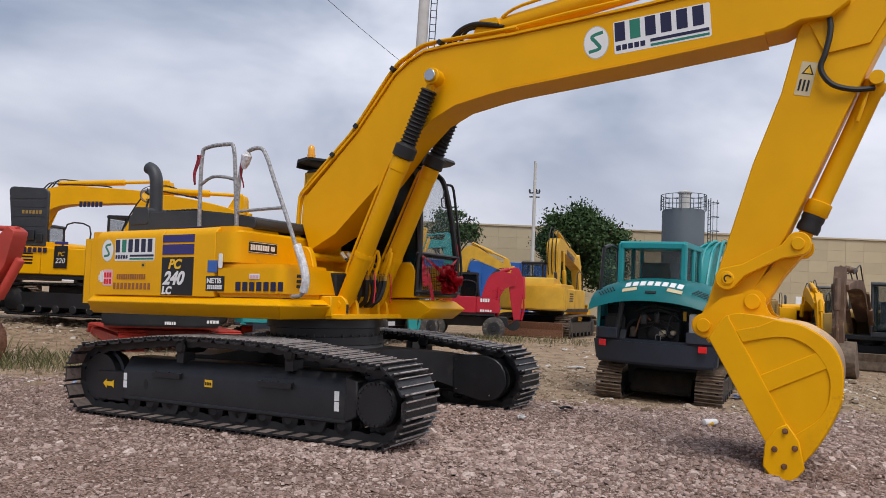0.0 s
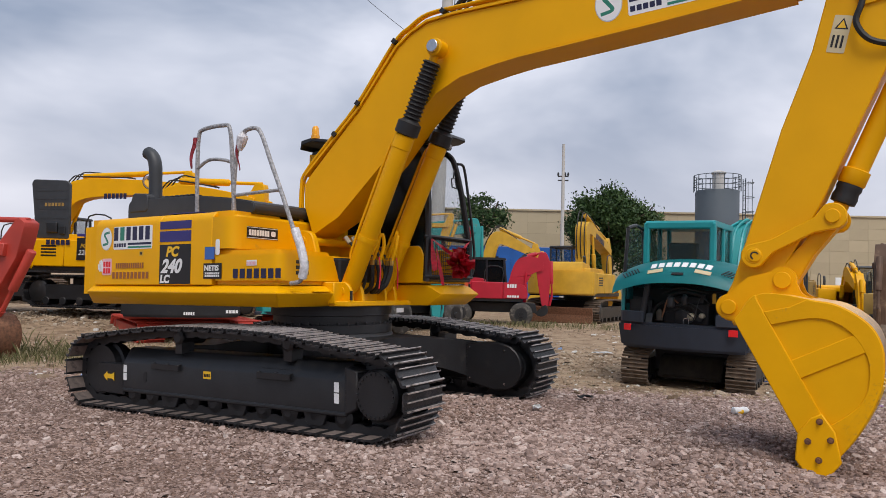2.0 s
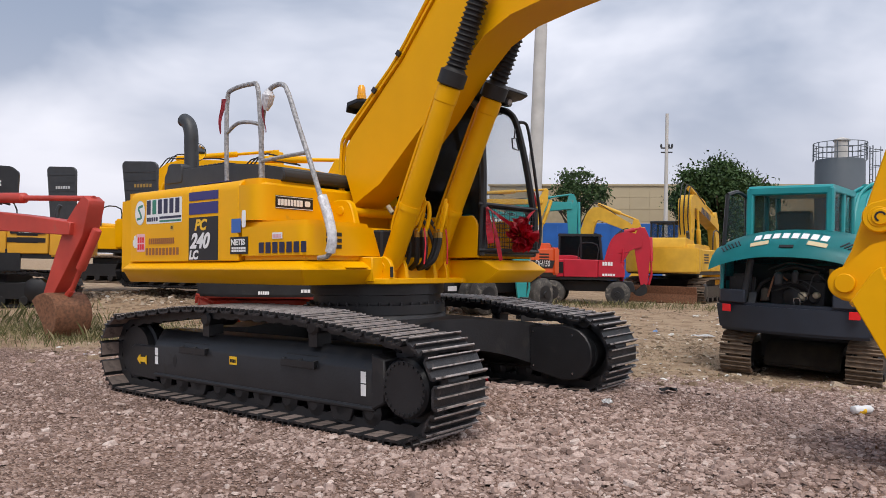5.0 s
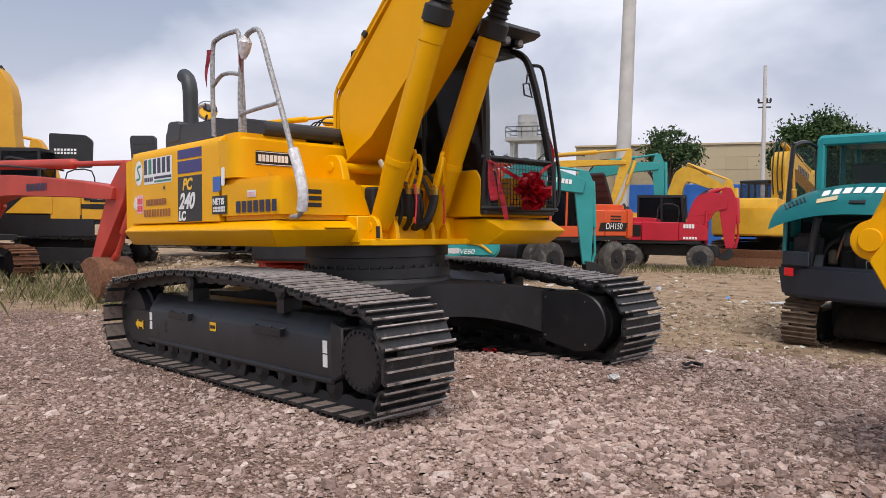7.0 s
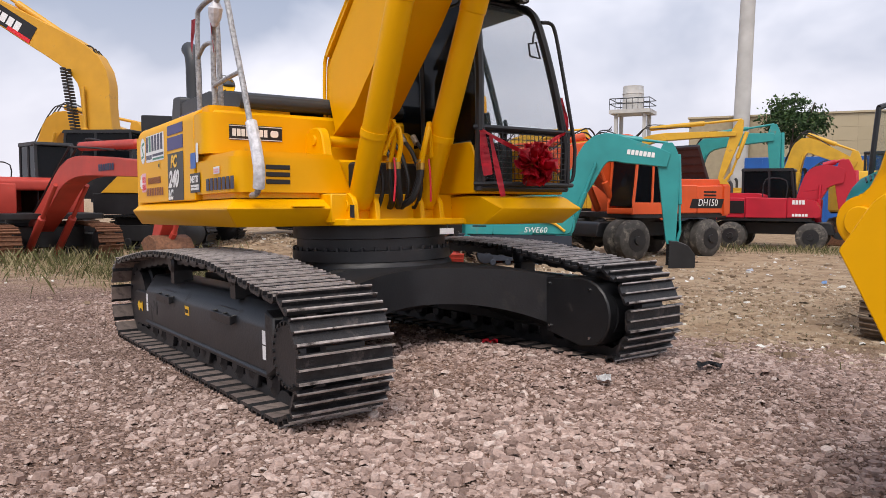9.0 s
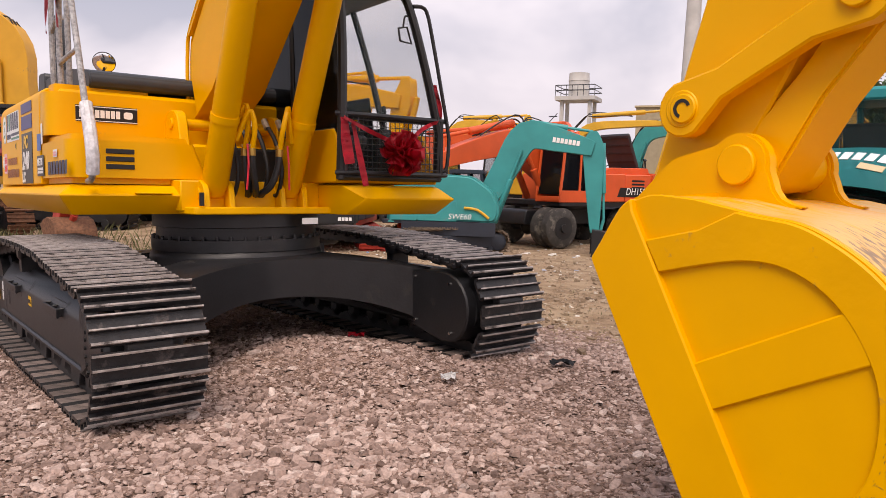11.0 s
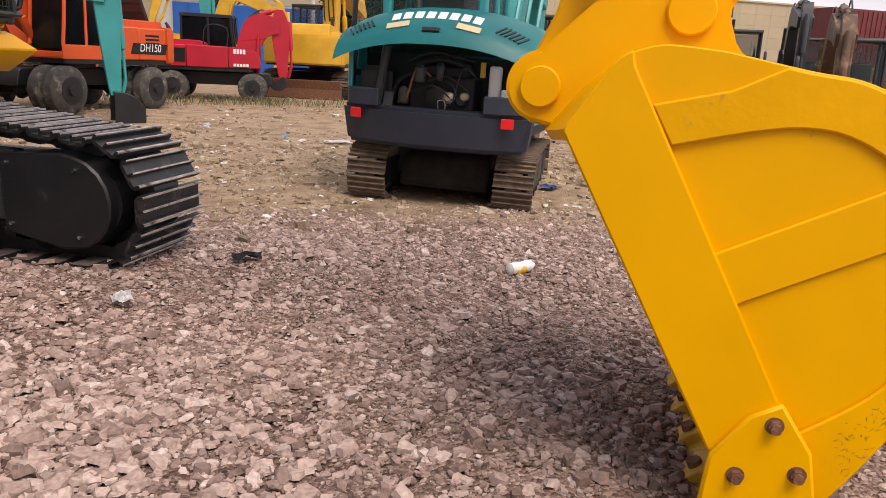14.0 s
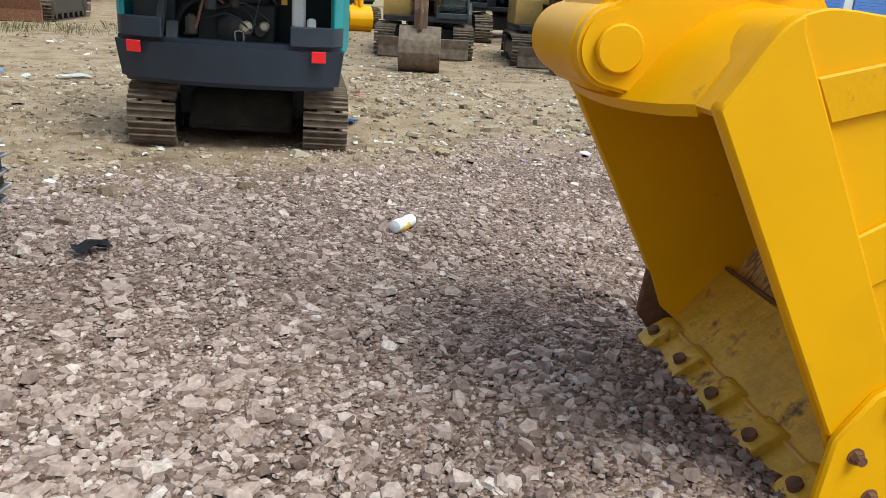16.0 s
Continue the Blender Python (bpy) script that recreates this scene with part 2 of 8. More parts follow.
BRASS = paint("passivated_brass", (0.42, 0.25, 0.06), 0.35, metal=0.7, var=0.2, scale=20)
# Near black; on some parts it stands in for shade in gaps.
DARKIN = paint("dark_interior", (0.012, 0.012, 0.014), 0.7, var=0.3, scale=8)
SEATC = paint("grey_seat_fabric", (0.06, 0.06, 0.065), 0.8, var=0.15, scale=20)
GLASS = glass("cab_glass", (0.03, 0.05, 0.05), 0.02, 0.24)
CLEAR = glass("clear_cab_glass", (0.10, 0.15, 0.16), 0.02, 0.11)
DGLASS = glass("dark_cab_glass", (0.006, 0.007, 0.009), 0.05, 0.88, 0.12)


# ---- building helpers ----
def empty(name, m):
    ob = new(name)
    ob.matrix_world = m
    return ob


def finish(bm, bevel=0.0, seg=1, smooth=35):
    bmesh.ops.recalc_face_normals(bm, faces=bm.faces)
    if bevel:
        es = [e for e in bm.edges if len(e.link_faces) == 2 and e.calc_face_angle(0) > radians(28)]
        bmesh.ops.bevel(bm, geom=es, offset=bevel, segments=seg, affect="EDGES", clamp_overlap=True)
    lim = radians(smooth)
    for fc in bm.faces:
        fc.smooth = True
    for e in bm.edges:
        if len(e.link_faces) != 2 or e.calc_face_angle(0) > lim:
            e.smooth = False


def part(name, bm, material, parent, label="", bevel=0.0, seg=1, m=None, smooth=35):
    """Links a bmesh as one mesh object under a thing or a part."""
    finish(bm, bevel, seg, smooth)
    me = bpy.data.meshes.new(name)
    bm.to_mesh(me)
    bm.free()
    for mt in (material if isinstance(material, (list, tuple)) else (material,)):
        me.materials.append(mt)
    ob = new(name, me)
    if parent is not None:
        ob.parent = parent
    if m is not None:
        ob.matrix_local = m
    if label:
        ob["label"] = label
    return ob


def shared(name, me, parent, m):
    ob = new(name, me)
    ob.parent = parent
    ob.matrix_local = m
    return ob


def B():
    return bmesh.new()


def prism(bm, pts, y0, y1, axis="y", mat=0):
    """A profile pushed along an axis: (x, z) along y, (x, y) along z, (y, z) along x."""
    def P(a, b, c):
        return {"y": (a, c, b), "z": (a, b, c), "x": (c, a, b)}[axis]
    v0 = [bm.verts.new(P(a, b, y0)) for a, b in pts]
    v1 = [bm.verts.new(P(a, b, y1)) for a, b in pts]
    n = len(pts)
    fs = [bm.faces.new(v0), bm.faces.new(v1[::-1])]
    for i in range(n):
        fs.append(bm.faces.new((v0[i], v0[(i + 1) % n], v1[(i + 1) % n], v1[i])))
    for fc in fs:
        fc.material_index = mat
    return fs


def box(bm, x0, x1, y0, y1, z0, z1, mat=0):
    return prism(bm, [(x0, z0), (x1, z0), (x1, z1), (x0, z1)], y0, y1, "y", mat)


def obox(bm, m, sx, sy, sz, mat=0):
    """A box of full size sx, sy, sz centred in the pose m."""
    c = [bm.verts.new(m @ Vector((x * sx / 2, y * sy / 2, z * sz / 2))) for x in (-1, 1) for y in (-1, 1) for z in (-1, 1)]
    for q in ((0, 1, 3, 2), (4, 6, 7, 5), (0, 4, 5, 1), (2, 3, 7, 6), (0, 2, 6, 4), (1, 5, 7, 3)):
        bm.faces.new([c[i] for i in q]).material_index = mat


def rod(bm, a, b, r, n=12, r2=None, mat=0):
    a, b = Vector(a), Vector(b)
    d = b - a
    q = d.to_track_quat("Z", "Y").to_matrix()
    r2 = r if r2 is None else r2
    lo = [bm.verts.new(a + q @ Vector((r * math.cos(t), r * math.sin(t), 0))) for t in [2 * math.pi * i / n for i in range(n)]]
    hi = [bm.verts.new(b + q @ Vector((r2 * math.cos(t), r2 * math.sin(t), 0))) for t in [2 * math.pi * i / n for i in range(n)]]
    fs = [bm.faces.new(lo[::-1]), bm.faces.new(hi)]
    for i in range(n):
        fs.append(bm.faces.new((lo[i], lo[(i + 1) % n], hi[(i + 1) % n], hi[i])))
    for fc in fs:
        fc.material_index = mat


def lathe(bm, a, b, prof, n=14, mat=0):
    """Rings of (share of the way from a to b, radius)."""
    a, b = Vector(a), Vector(b)
    q = (b - a).to_track_quat("Z", "Y").to_matrix()
    rings = []
    for s, r in prof:
        c = a.lerp(b, s)
        rings.append([bm.verts.new(c + q @ Vector((r * math.cos(t), r * math.sin(t), 0))) for t in [2 * math.pi * i / n for i in range(n)]])
    fs = [bm.faces.new(rings[0][::-1]), bm.faces.new(rings[-1])]
    for u, v in zip(rings, rings[1:]):
        for i in range(n):
            fs.append(bm.faces.new((u[i], u[(i + 1) % n], v[(i + 1) % n], v[i])))
    for fc in fs:
        fc.material_index = mat


def curve_pts(pts, k=5):
    """A smooth line through the points."""
    P = [Vector(p) for p in pts]
    out = []
    for i in range(len(P) - 1):
        p0, p1, p2, p3 = P[max(i - 1, 0)], P[i], P[i + 1], P[min(i + 2, len(P) - 1)]
        for j in range(k):
            t = j / k
            out.append(0.5 * ((2 * p1) + (p2 - p0) * t + (2 * p0 - 5 * p1 + 4 * p2 - p3) * t * t + (3 * p1 - p0 - 3 * p2 + p3) * t ** 3))
    out.append(P[-1])
    return out


def tube(bm, pts, r, n=8, smooth=5, mat=0):
    P = curve_pts(pts, smooth) if smooth else [Vector(p) for p in pts]
    rings = []
    up = None
    for i, p in enumerate(P):
        d = (P[min(i + 1, len(P) - 1)] - P[max(i - 1, 0)]).normalized()
        if up is None:
            up = d.orthogonal().normalized()
        up = (up - d * up.dot(d)).normalized()
        sd = d.cross(up)
        rings.append([bm.verts.new(p + r * (math.cos(t) * up + math.sin(t) * sd)) for t in [2 * math.pi * k / n for k in range(n)]])
    fs = [bm.faces.new(rings[0][::-1]), bm.faces.new(rings[-1])]
    for u, v in zip(rings, rings[1:]):
        for i in range(n):
            fs.append(bm.faces.new((u[i], u[(i + 1) % n], v[(i + 1) % n], v[i])))
    for fc in fs:
        fc.material_index = mat


def arc(cx, cz, r, a0, a1, n):
    return [(cx + r * math.cos(radians(a0 + (a1 - a0) * i / n)), cz + r * math.sin(radians(a0 + (a1 - a0) * i / n))) for i in range(n + 1)]


def round_poly(pts, r, n=4):
    """Corners of a polygon rounded; r may be one radius or one for each corner."""
    out = []
    k = len(pts)
    for i in range(k):
        ri = r[i] if isinstance(r, (list, tuple)) else r
        p = Vector(pts[i])
        if ri <= 0:
            out.append(tuple(p))
            continue
        a, b = Vector(pts[i - 1]), Vector(pts[(i + 1) % k])
        u, v = (a - p), (b - p)
        d = min(ri, u.length * 0.49, v.length * 0.49)
        s, e = p + u.normalized() * d, p + v.normalized() * d
        for j in range(n + 1):
            t = j / n
            out.append(tuple((1 - t) ** 2 * s + 2 * t * (1 - t) * p + t * t * e))
    return out


def wall_frame(o, u, v):
    """A pose whose x runs along u and y along v from o, for flat signs."""
    u, v = Vector(u).normalized(), Vector(v).normalized()
    w = u.cross(v)
    m = Matrix((u, v, w)).transposed().to_4x4()
    m.translation = Vector(o)
    return m


def plate(name, m, w, h, mat, parent, t=0.002, label="", x=0.0, y=0.0, lean=0.0, r=0.0):
    """A thin sign or sticker of width w and height h in the pose m."""
    bm = B()
    pts = [(x, y), (x + w, y), (x + w + lean, y + h), (x + lean, y + h)]
    if r:
        pts = round_poly(pts, r, 3)
    prism(bm, pts, 0, t, "z")
    return part(name, bm, mat, parent, label, m=m)


def lettering(name, text, m, size, mat, parent, label="", shear=0.0, stretch=1.0, bold=0.0, lift=0.003):
    cu = bpy.data.curves.new(name, "FONT")
    cu.body, cu.size, cu.shear, cu.extrude, cu.offset = text, size, shear, 0.0008, bold
    tmp = bpy.data.objects.new(name, cu)
    scene.collection.objects.link(tmp)
    bpy.context.view_layer.update()
    me = bpy.data.meshes.new_from_object(tmp.evaluated_get(bpy.context.evaluated_depsgraph_get()))
    bpy.data.objects.remove(tmp)
    me.materials.clear()
    me.materials.append(mat)
    ob = new(name, me)
    ob.parent = parent
    ob.matrix_local = m @ Matrix.Translation((0, 0, lift)) @ Matrix.Diagonal((stretch, 1, 1, 1))
    if label:
        ob["label"] = label
    return ob


def letter_bars(name, m, n, w, h, mat, parent, label="", lean=0.0, gap=0.22, x=0.0, y=0.0, lift=0.003, rows=1):
    """Plain upright bars where the lettering of a mark stands."""
    step = w / n
    for j in range(rows):
        for i in range(n):
            x0, y0 = x + i * step, y + j * h * 1.25
            a, b = x0, x0 + step * (1 - gap)
            bm = B()
            prism(bm, [(a, y0), (b, y0), (b + lean, y0 + h), (a + lean, y0 + h)], lift, lift + 0.0012, "z")
            part(name, bm, mat, parent, label, m=m)


def smoothstep(a, b, x):
    t = np.clip((x - a) / (b - a), 0, 1)
    return t * t * (3 - 2 * t)


# ---- ground ----
BASE = Vector((-1.448, 9.214, 0.02))
HEAD = radians(-28.6)
DIG = Matrix.Translation(BASE) @ Matrix.Rotation(HEAD, 4, "Z") @ Matrix.Rotation(radians(-1.2), 4, "Y") @ Matrix.Rotation(radians(0.8), 4, "X")
RING = Matrix.Translation((0.057, 0.076, 0))
UP = RING @ Matrix.Rotation(radians(-0.8), 4, "X") @ Matrix.Rotation(radians(-0.7), 4, "Z")


def to_local(x, y):
    dx, dy = x - BASE.x, y - BASE.y
    c, s = math.cos(HEAD), math.sin(HEAD)
    return dx * c + dy * s, -dx * s + dy * c


def waves(x, y, seed, scale, octaves=4):
    """Cheap smooth noise from summed sines, about -1 to 1."""
    rng = np.random.RandomState(seed)
    out = np.zeros_like(x)
    amp, tot = 1.0, 0.0
    for _ in range(octaves):
        for _ in range(4):
            a, p = rng.uniform(0, 2 * math.pi, 2)
            k = 2 * math.pi / scale * rng.uniform(0.6, 1.5)
            out += amp * np.sin(k * (math.cos(a) * x + math.sin(a) * y) + p)
        tot += amp * 2.2
        amp *= 0.55
        scale *= 0.47
    return out / tot


def ground_z(x, y):
    x, y = np.asarray(x, float), np.asarray(y, float)
    f, l = to_local(x, y)
    z = -0.13 * smoothstep(9.3, 12.5, y + 0.15 * x)
    z = z + 0.10 * smoothstep(22, 34, y) * smoothstep(4, -12, x)
    pad = (1 - smoothstep(2.3, 3.6, np.abs(f + 0.2))) * (1 - smoothstep(1.7, 2.9, np.abs(l)))
    z = z * (1 - pad) + pad * (0.0 + 0.021 * f + 0.014 * l - 0.025)
    hump = np.exp(-((f - 1.2) / 1.1) ** 2 - ((l - 0.35) / 0.55) ** 2)
    z = z + 0.13 * hump
    z = z + 0.07 * np.exp(-((f - 2.9) / 0.8) ** 2 - ((l - 1.5) / 0.9) ** 2)
    z = z + 0.10 * np.exp(-((f - 4.7) / 0.55) ** 2 - ((l - 0.1) / 0.9) ** 2) + 0.05 * np.exp(-((f - 5.0) / 1.3) ** 2 - ((l + 0.9) / 0.6) ** 2)
    z = z - 0.075 * np.exp(-(((x - 4.2) / 1.7) ** 2 + ((y - 13.5) / 1.9) ** 2) ** 2)
    near = 1 - smoothstep(14, 26, y)
    z = z + 0.022 * waves(x, y, 3, 2.4) * near + 0.05 * waves(x, y, 5, 9.0) * smoothstep(10, 16, y)
    z = z + 0.42 * np.exp(-((x + 11.0) / 4.5) ** 2 - ((y - 22.8) / 2.6) ** 2) * (0.85 + 0.15 * waves(x, y, 8, 1.5))
    return z


def gravel_material():
    m = bpy.data.materials.new("gravel_ground")
    m.use_nodes = True
    n, l = m.node_tree.nodes, m.node_tree.links
    b = n["Principled BSDF"]
    b.inputs["Roughness"].default_value = 0.92
    b.inputs["Specular IOR Level"].default_value = 0.25
    tc = n.new("ShaderNodeTexCoord")

    def noise_tex(scale, detail=6, rough=0.6):
        t = n.new("ShaderNodeTexNoise")
        t.inputs["Scale"].default_value, t.inputs["Detail"].default_value, t.inputs["Roughness"].default_value = scale, detail, rough
        l.new(tc.outputs["Object"], t.inputs["Vector"])
        return t

    def ramp(src, stops):
        r = n.new("ShaderNodeValToRGB")
        e = r.color_ramp.elements
        e[0].position, e[0].color = stops[0][0], (*stops[0][1], 1)
        e[1].position, e[1].color = stops[-1][0], (*stops[-1][1], 1)
        for p, c in stops[1:-1]:
            e.new(p).color = (*c, 1)
        l.new(src, r.inputs["Fac"])
        return r

    vor = n.new("ShaderNodeTexVoronoi")
    vor.inputs["Scale"].default_value = 62
    l.new(tc.outputs["Object"], vor.inputs["Vector"])
    sep = n.new("ShaderNodeSeparateColor")
    l.new(vor.outputs["Color"], sep.inputs["Color"])
    grav = ramp(sep.outputs["Red"], [(0.0, (0.10, 0.064, 0.05)), (0.45, (0.25, 0.17, 0.135)), (0.8, (0.38, 0.275, 0.228)), (1.0, (0.47, 0.365, 0.315))])
    patch = ramp(noise_tex(0.55).outputs["Fac"], [(0.35, (0.72, 0.66, 0.64)), (0.65, (1.1, 1.05, 1.02))])
    mul = n.new("ShaderNodeMix")
    mul.data_type, mul.blend_type = "RGBA", "MULTIPLY"
    mul.inputs["Factor"].default_value = 1
    l.new(grav.outputs["Color"], mul.inputs["A"])
    l.new(patch.outputs["Color"], mul.inputs["B"])
    dirt = ramp(noise_tex(2.2, 9, 0.7).outputs["Fac"], [(0.3, (0.17, 0.112, 0.07)), (0.46, (0.32, 0.22, 0.14)), (0.6, (0.43, 0.318, 0.212)), (0.74, (0.27, 0.21, 0.12))])
    sxyz = n.new("ShaderNodeSeparateXYZ")
    l.new(tc.outputs["Object"], sxyz.inputs["Vector"])
    add = n.new("ShaderNodeMath")
    add.operation = "MULTIPLY_ADD"
    l.new(noise_tex(0.8, 5).outputs["Fac"], add.inputs[0])
    add.inputs[1].default_value = 5.0
    l.new(sxyz.outputs["Y"], add.inputs[2])
    edge = n.new("ShaderNodeMapRange")
    edge.inputs["From Min"].default_value, edge.inputs["From Max"].default_value = 12.8, 14.6
    l.new(add.outputs["Value"], edge.inputs["Value"])
    mix = n.new("ShaderNodeMix")
    mix.data_type = "RGBA"
    l.new(edge.outputs["Result"], mix.inputs["Factor"])
    l.new(mul.outputs["Result"], mix.inputs["A"])
    l.new(dirt.outputs["Color"], mix.inputs["B"])
    l.new(mix.outputs["Result"], b.inputs["Base Color"])
    bp = n.new("ShaderNodeBump")
    bp.inputs["Strength"].default_value, bp.inputs["Distance"].default_value = 0.8, 0.02
    bn = noise_tex(45, 5, 0.7)
    lump = n.new("ShaderNodeMath")
    lump.operation = "MULTIPLY_ADD"
    lump.inputs[1].default_value = -1.2
    l.new(vor.outputs["Distance"], lump.inputs[0])
    l.new(bn.outputs["Fac"], lump.inputs[2])
    l.new(lump.outputs["Value"], bp.inputs["Height"])
    l.new(bp.outputs["Normal"], b.inputs["Normal"])
    return m


def stone_material(name, stops, rough=0.85):
    m = bpy.data.materials.new(name)
    m.use_nodes = True
    n, l = m.node_tree.nodes, m.node_tree.links
    b = n["Principled BSDF"]
    b.inputs["Roughness"].default_value = rough
    b.inputs["Specular IOR Level"].default_value = 0.3
    g = n.new("ShaderNodeNewGeometry")
    r = n.new("ShaderNodeValToRGB")
    e = r.color_ramp.elements
    e[0].position, e[0].color = stops[0][0], (*stops[0][1], 1)
    e[1].position, e[1].color = stops[-1][0], (*stops[-1][1], 1)
    for p, c in stops[1:-1]:
        e.new(p).color = (*c, 1)
    l.new(g.outputs["Random Per Island"], r.inputs["Fac"])
    tc = n.new("ShaderNodeTexCoord")
    t = n.new("ShaderNodeTexNoise")
    t.inputs["Scale"].default_value, t.inputs["Detail"].default_value = 55, 4
    l.new(tc.outputs["Object"], t.inputs["Vector"])
    mr = n.new("ShaderNodeMapRange")
    mr.inputs["From Min"].default_value, mr.inputs["From Max"].default_value = 0.3, 0.7
    mr.inputs["To Min"].default_value, mr.inputs["To Max"].default_value = 0.72, 1.2
    l.new(t.outputs["Fac"], mr.inputs["Value"])
    v = n.new("ShaderNodeVectorMath")
    v.operation = "SCALE"
    l.new(r.outputs["Color"], v.inputs[0])
    l.new(mr.outputs["Result"], v.inputs["Scale"])
    l.new(v.outputs["Vector"], b.inputs["Base Color"])
    bp = n.new("ShaderNodeBump")
    bp.inputs["Strength"].default_value, bp.inputs["Distance"].default_value = 0.5, 0.01
    l.new(t.outputs["Fac"], bp.inputs["Height"])
    l.new(bp.outputs["Normal"], b.inputs["Normal"])
    return m


def axis_steps(lo, hi, mid_lo, mid_hi, fine, grow=1.22):
    xs = list(np.arange(mid_lo, mid_hi, fine))
    d, x = fine, mid_hi
    while x < hi:
        xs.append(x)
        d *= grow
        x += d
    xs.append(hi)
    d, x = fine, mid_lo
    left = []
    while x > lo:
        d *= grow
        x -= d
        left.append(max(x, lo))
    return np.array(left[::-1] + xs)


GX, GY = axis_steps(-2500, 2500, -8, 9, 0.08), axis_steps(-600, 3000, 2, 13.5, 0.08)
gx, gy = np.meshgrid(GX, GY)
gz = ground_z(gx, gy)
gz = gz + 0.008 * np.random.RandomState(1).randn(*gz.shape) * (np.abs(gx) < 9) * (gy < 14)
nx, ny = len(GX), len(GY)
idx = np.arange(nx * ny).reshape(ny, nx)
quads = np.stack([idx[:-1, :-1], idx[:-1, 1:], idx[1:, 1:], idx[1:, :-1]], -1).reshape(-1, 4)


def mesh_from_arrays(name, verts, faces, mats, smooth=False):
    me = bpy.data.meshes.new(name)
    k = faces.shape[1]
    me.vertices.add(len(verts))
    me.vertices.foreach_set("co", np.ascontiguousarray(verts, np.float32).ravel())
    me.loops.add(faces.size)
    me.loops.foreach_set("vertex_index", np.ascontiguousarray(faces, np.int32).ravel())
    me.polygons.add(len(faces))
    me.polygons.foreach_set("loop_start", np.arange(0, faces.size, k, dtype=np.int32))
    me.polygons.foreach_set("use_smooth", np.full(len(faces), smooth))
    me.update(calc_edges=True)
    for mt in mats:
        me.materials.append(mt)
    return me


GROUND_MAT = gravel_material()
ground = new("ground", mesh_from_arrays("ground", np.stack([gx, gy, gz], -1).reshape(-1, 3), quads, [GROUND_MAT], True))
tagged(ground, "purplish grey crushed gravel yard turning to trodden dirt", "ground", kind="structure")

def stones(name, xs, ys, radii, mat, label, category, seed, sink=0.35, flat=(0.35, 0.75), sides=5, tilt=0.2):
    """Many worn, broken slabs, joined into one object that nobody could count."""
    rng = np.random.RandomState(seed)
    n = len(xs)
    kinds = []
    for _ in range(32):
        a = (np.arange(sides) + rng.uniform(-0.28, 0.28, sides)) * 2 * math.pi / sides
        r = rng.uniform(0.72, 1.12, sides)
        low = np.stack([np.cos(a) * r, np.sin(a) * r, rng.uniform(-0.75, -0.25, sides)], -1)
        k = rng.uniform(0.66, 0.98, sides)
        top = np.stack([np.cos(a) * r * k, np.sin(a) * r * k, 0.55 + rng.uniform(-0.16, 0.16, sides)], -1)
        kinds.append(np.concatenate([low, top]))
    v = np.array(kinds)[rng.randint(0, 32, n)]
    sc = np.stack([rng.uniform(0.85, 1.35, n), rng.uniform(0.62, 1.0, n), rng.uniform(*flat, n)], -1)
    v = v * sc[:, None, :] * radii[:, None, None]
    a, tx, ty = rng.uniform(0, 6.28, n), rng.normal(0, tilt, n), rng.normal(0, tilt, n)
    x, y, z = v[..., 0], v[..., 1], v[..., 2]
    x, y = x * np.cos(a)[:, None] - y * np.sin(a)[:, None], x * np.sin(a)[:, None] + y * np.cos(a)[:, None]
    y, z = y * np.cos(tx)[:, None] - z * np.sin(tx)[:, None], y * np.sin(tx)[:, None] + z * np.cos(tx)[:, None]
    x, z = x * np.cos(ty)[:, None] + z * np.sin(ty)[:, None], -x * np.sin(ty)[:, None] + z * np.cos(ty)[:, None]
    zz = ground_z(xs, ys) + radii * sc[:, 2] * (1 - sink * 2)
    verts = np.stack([x + xs[:, None], y + ys[:, None], z + zz[:, None]], -1).reshape(-1, 3)
    ring = [(i, (i + 1) % sides) for i in range(sides)]
    one = [(p, q, q + sides) for p, q in ring] + [(p, q + sides, p + sides) for p, q in ring] + [(sides, sides + i, sides + i + 1) for i in range(1, sides - 1)]
    faces = (np.array(one)[None] + (np.arange(n) * 2 * sides)[:, None, None]).reshape(-1, 3)
    ob = new(name, mesh_from_arrays(name, verts, faces, [mat]))
    return tagged(ob, label, category, kind="stuff")


STONE = stone_material("broken_stone", [(0.0, (0.185, 0.125, 0.103)), (0.25, (0.31, 0.218, 0.184)), (0.6, (0.405, 0.295, 0.253)), (0.9, (0.49, 0.372, 0.325)), (1.0, (0.58, 0.475, 0.425))])
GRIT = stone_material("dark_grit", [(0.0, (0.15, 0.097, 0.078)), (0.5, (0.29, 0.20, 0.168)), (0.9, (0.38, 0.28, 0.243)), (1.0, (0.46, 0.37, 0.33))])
RUBBLE = stone_material("yard_rubble", [(0.0, (0.15, 0.102, 0.066)), (0.4, (0.30, 0.22, 0.15)), (0.75, (0.41, 0.318, 0.228)), (0.94, (0.5, 0.42, 0.33)), (0.98, (0.66, 0.63, 0.57)), (1.0, (0.72, 0.71, 0.67))])
rng = np.random.RandomState(11)


def scatter(n, x0, x1, y0, y1, keep):
    x, y = rng.uniform(x0, x1, n), rng.uniform(y0, y1, n)
    k = rng.uniform(0, 1, n) < keep(x, y)
    return x[k], y[k]


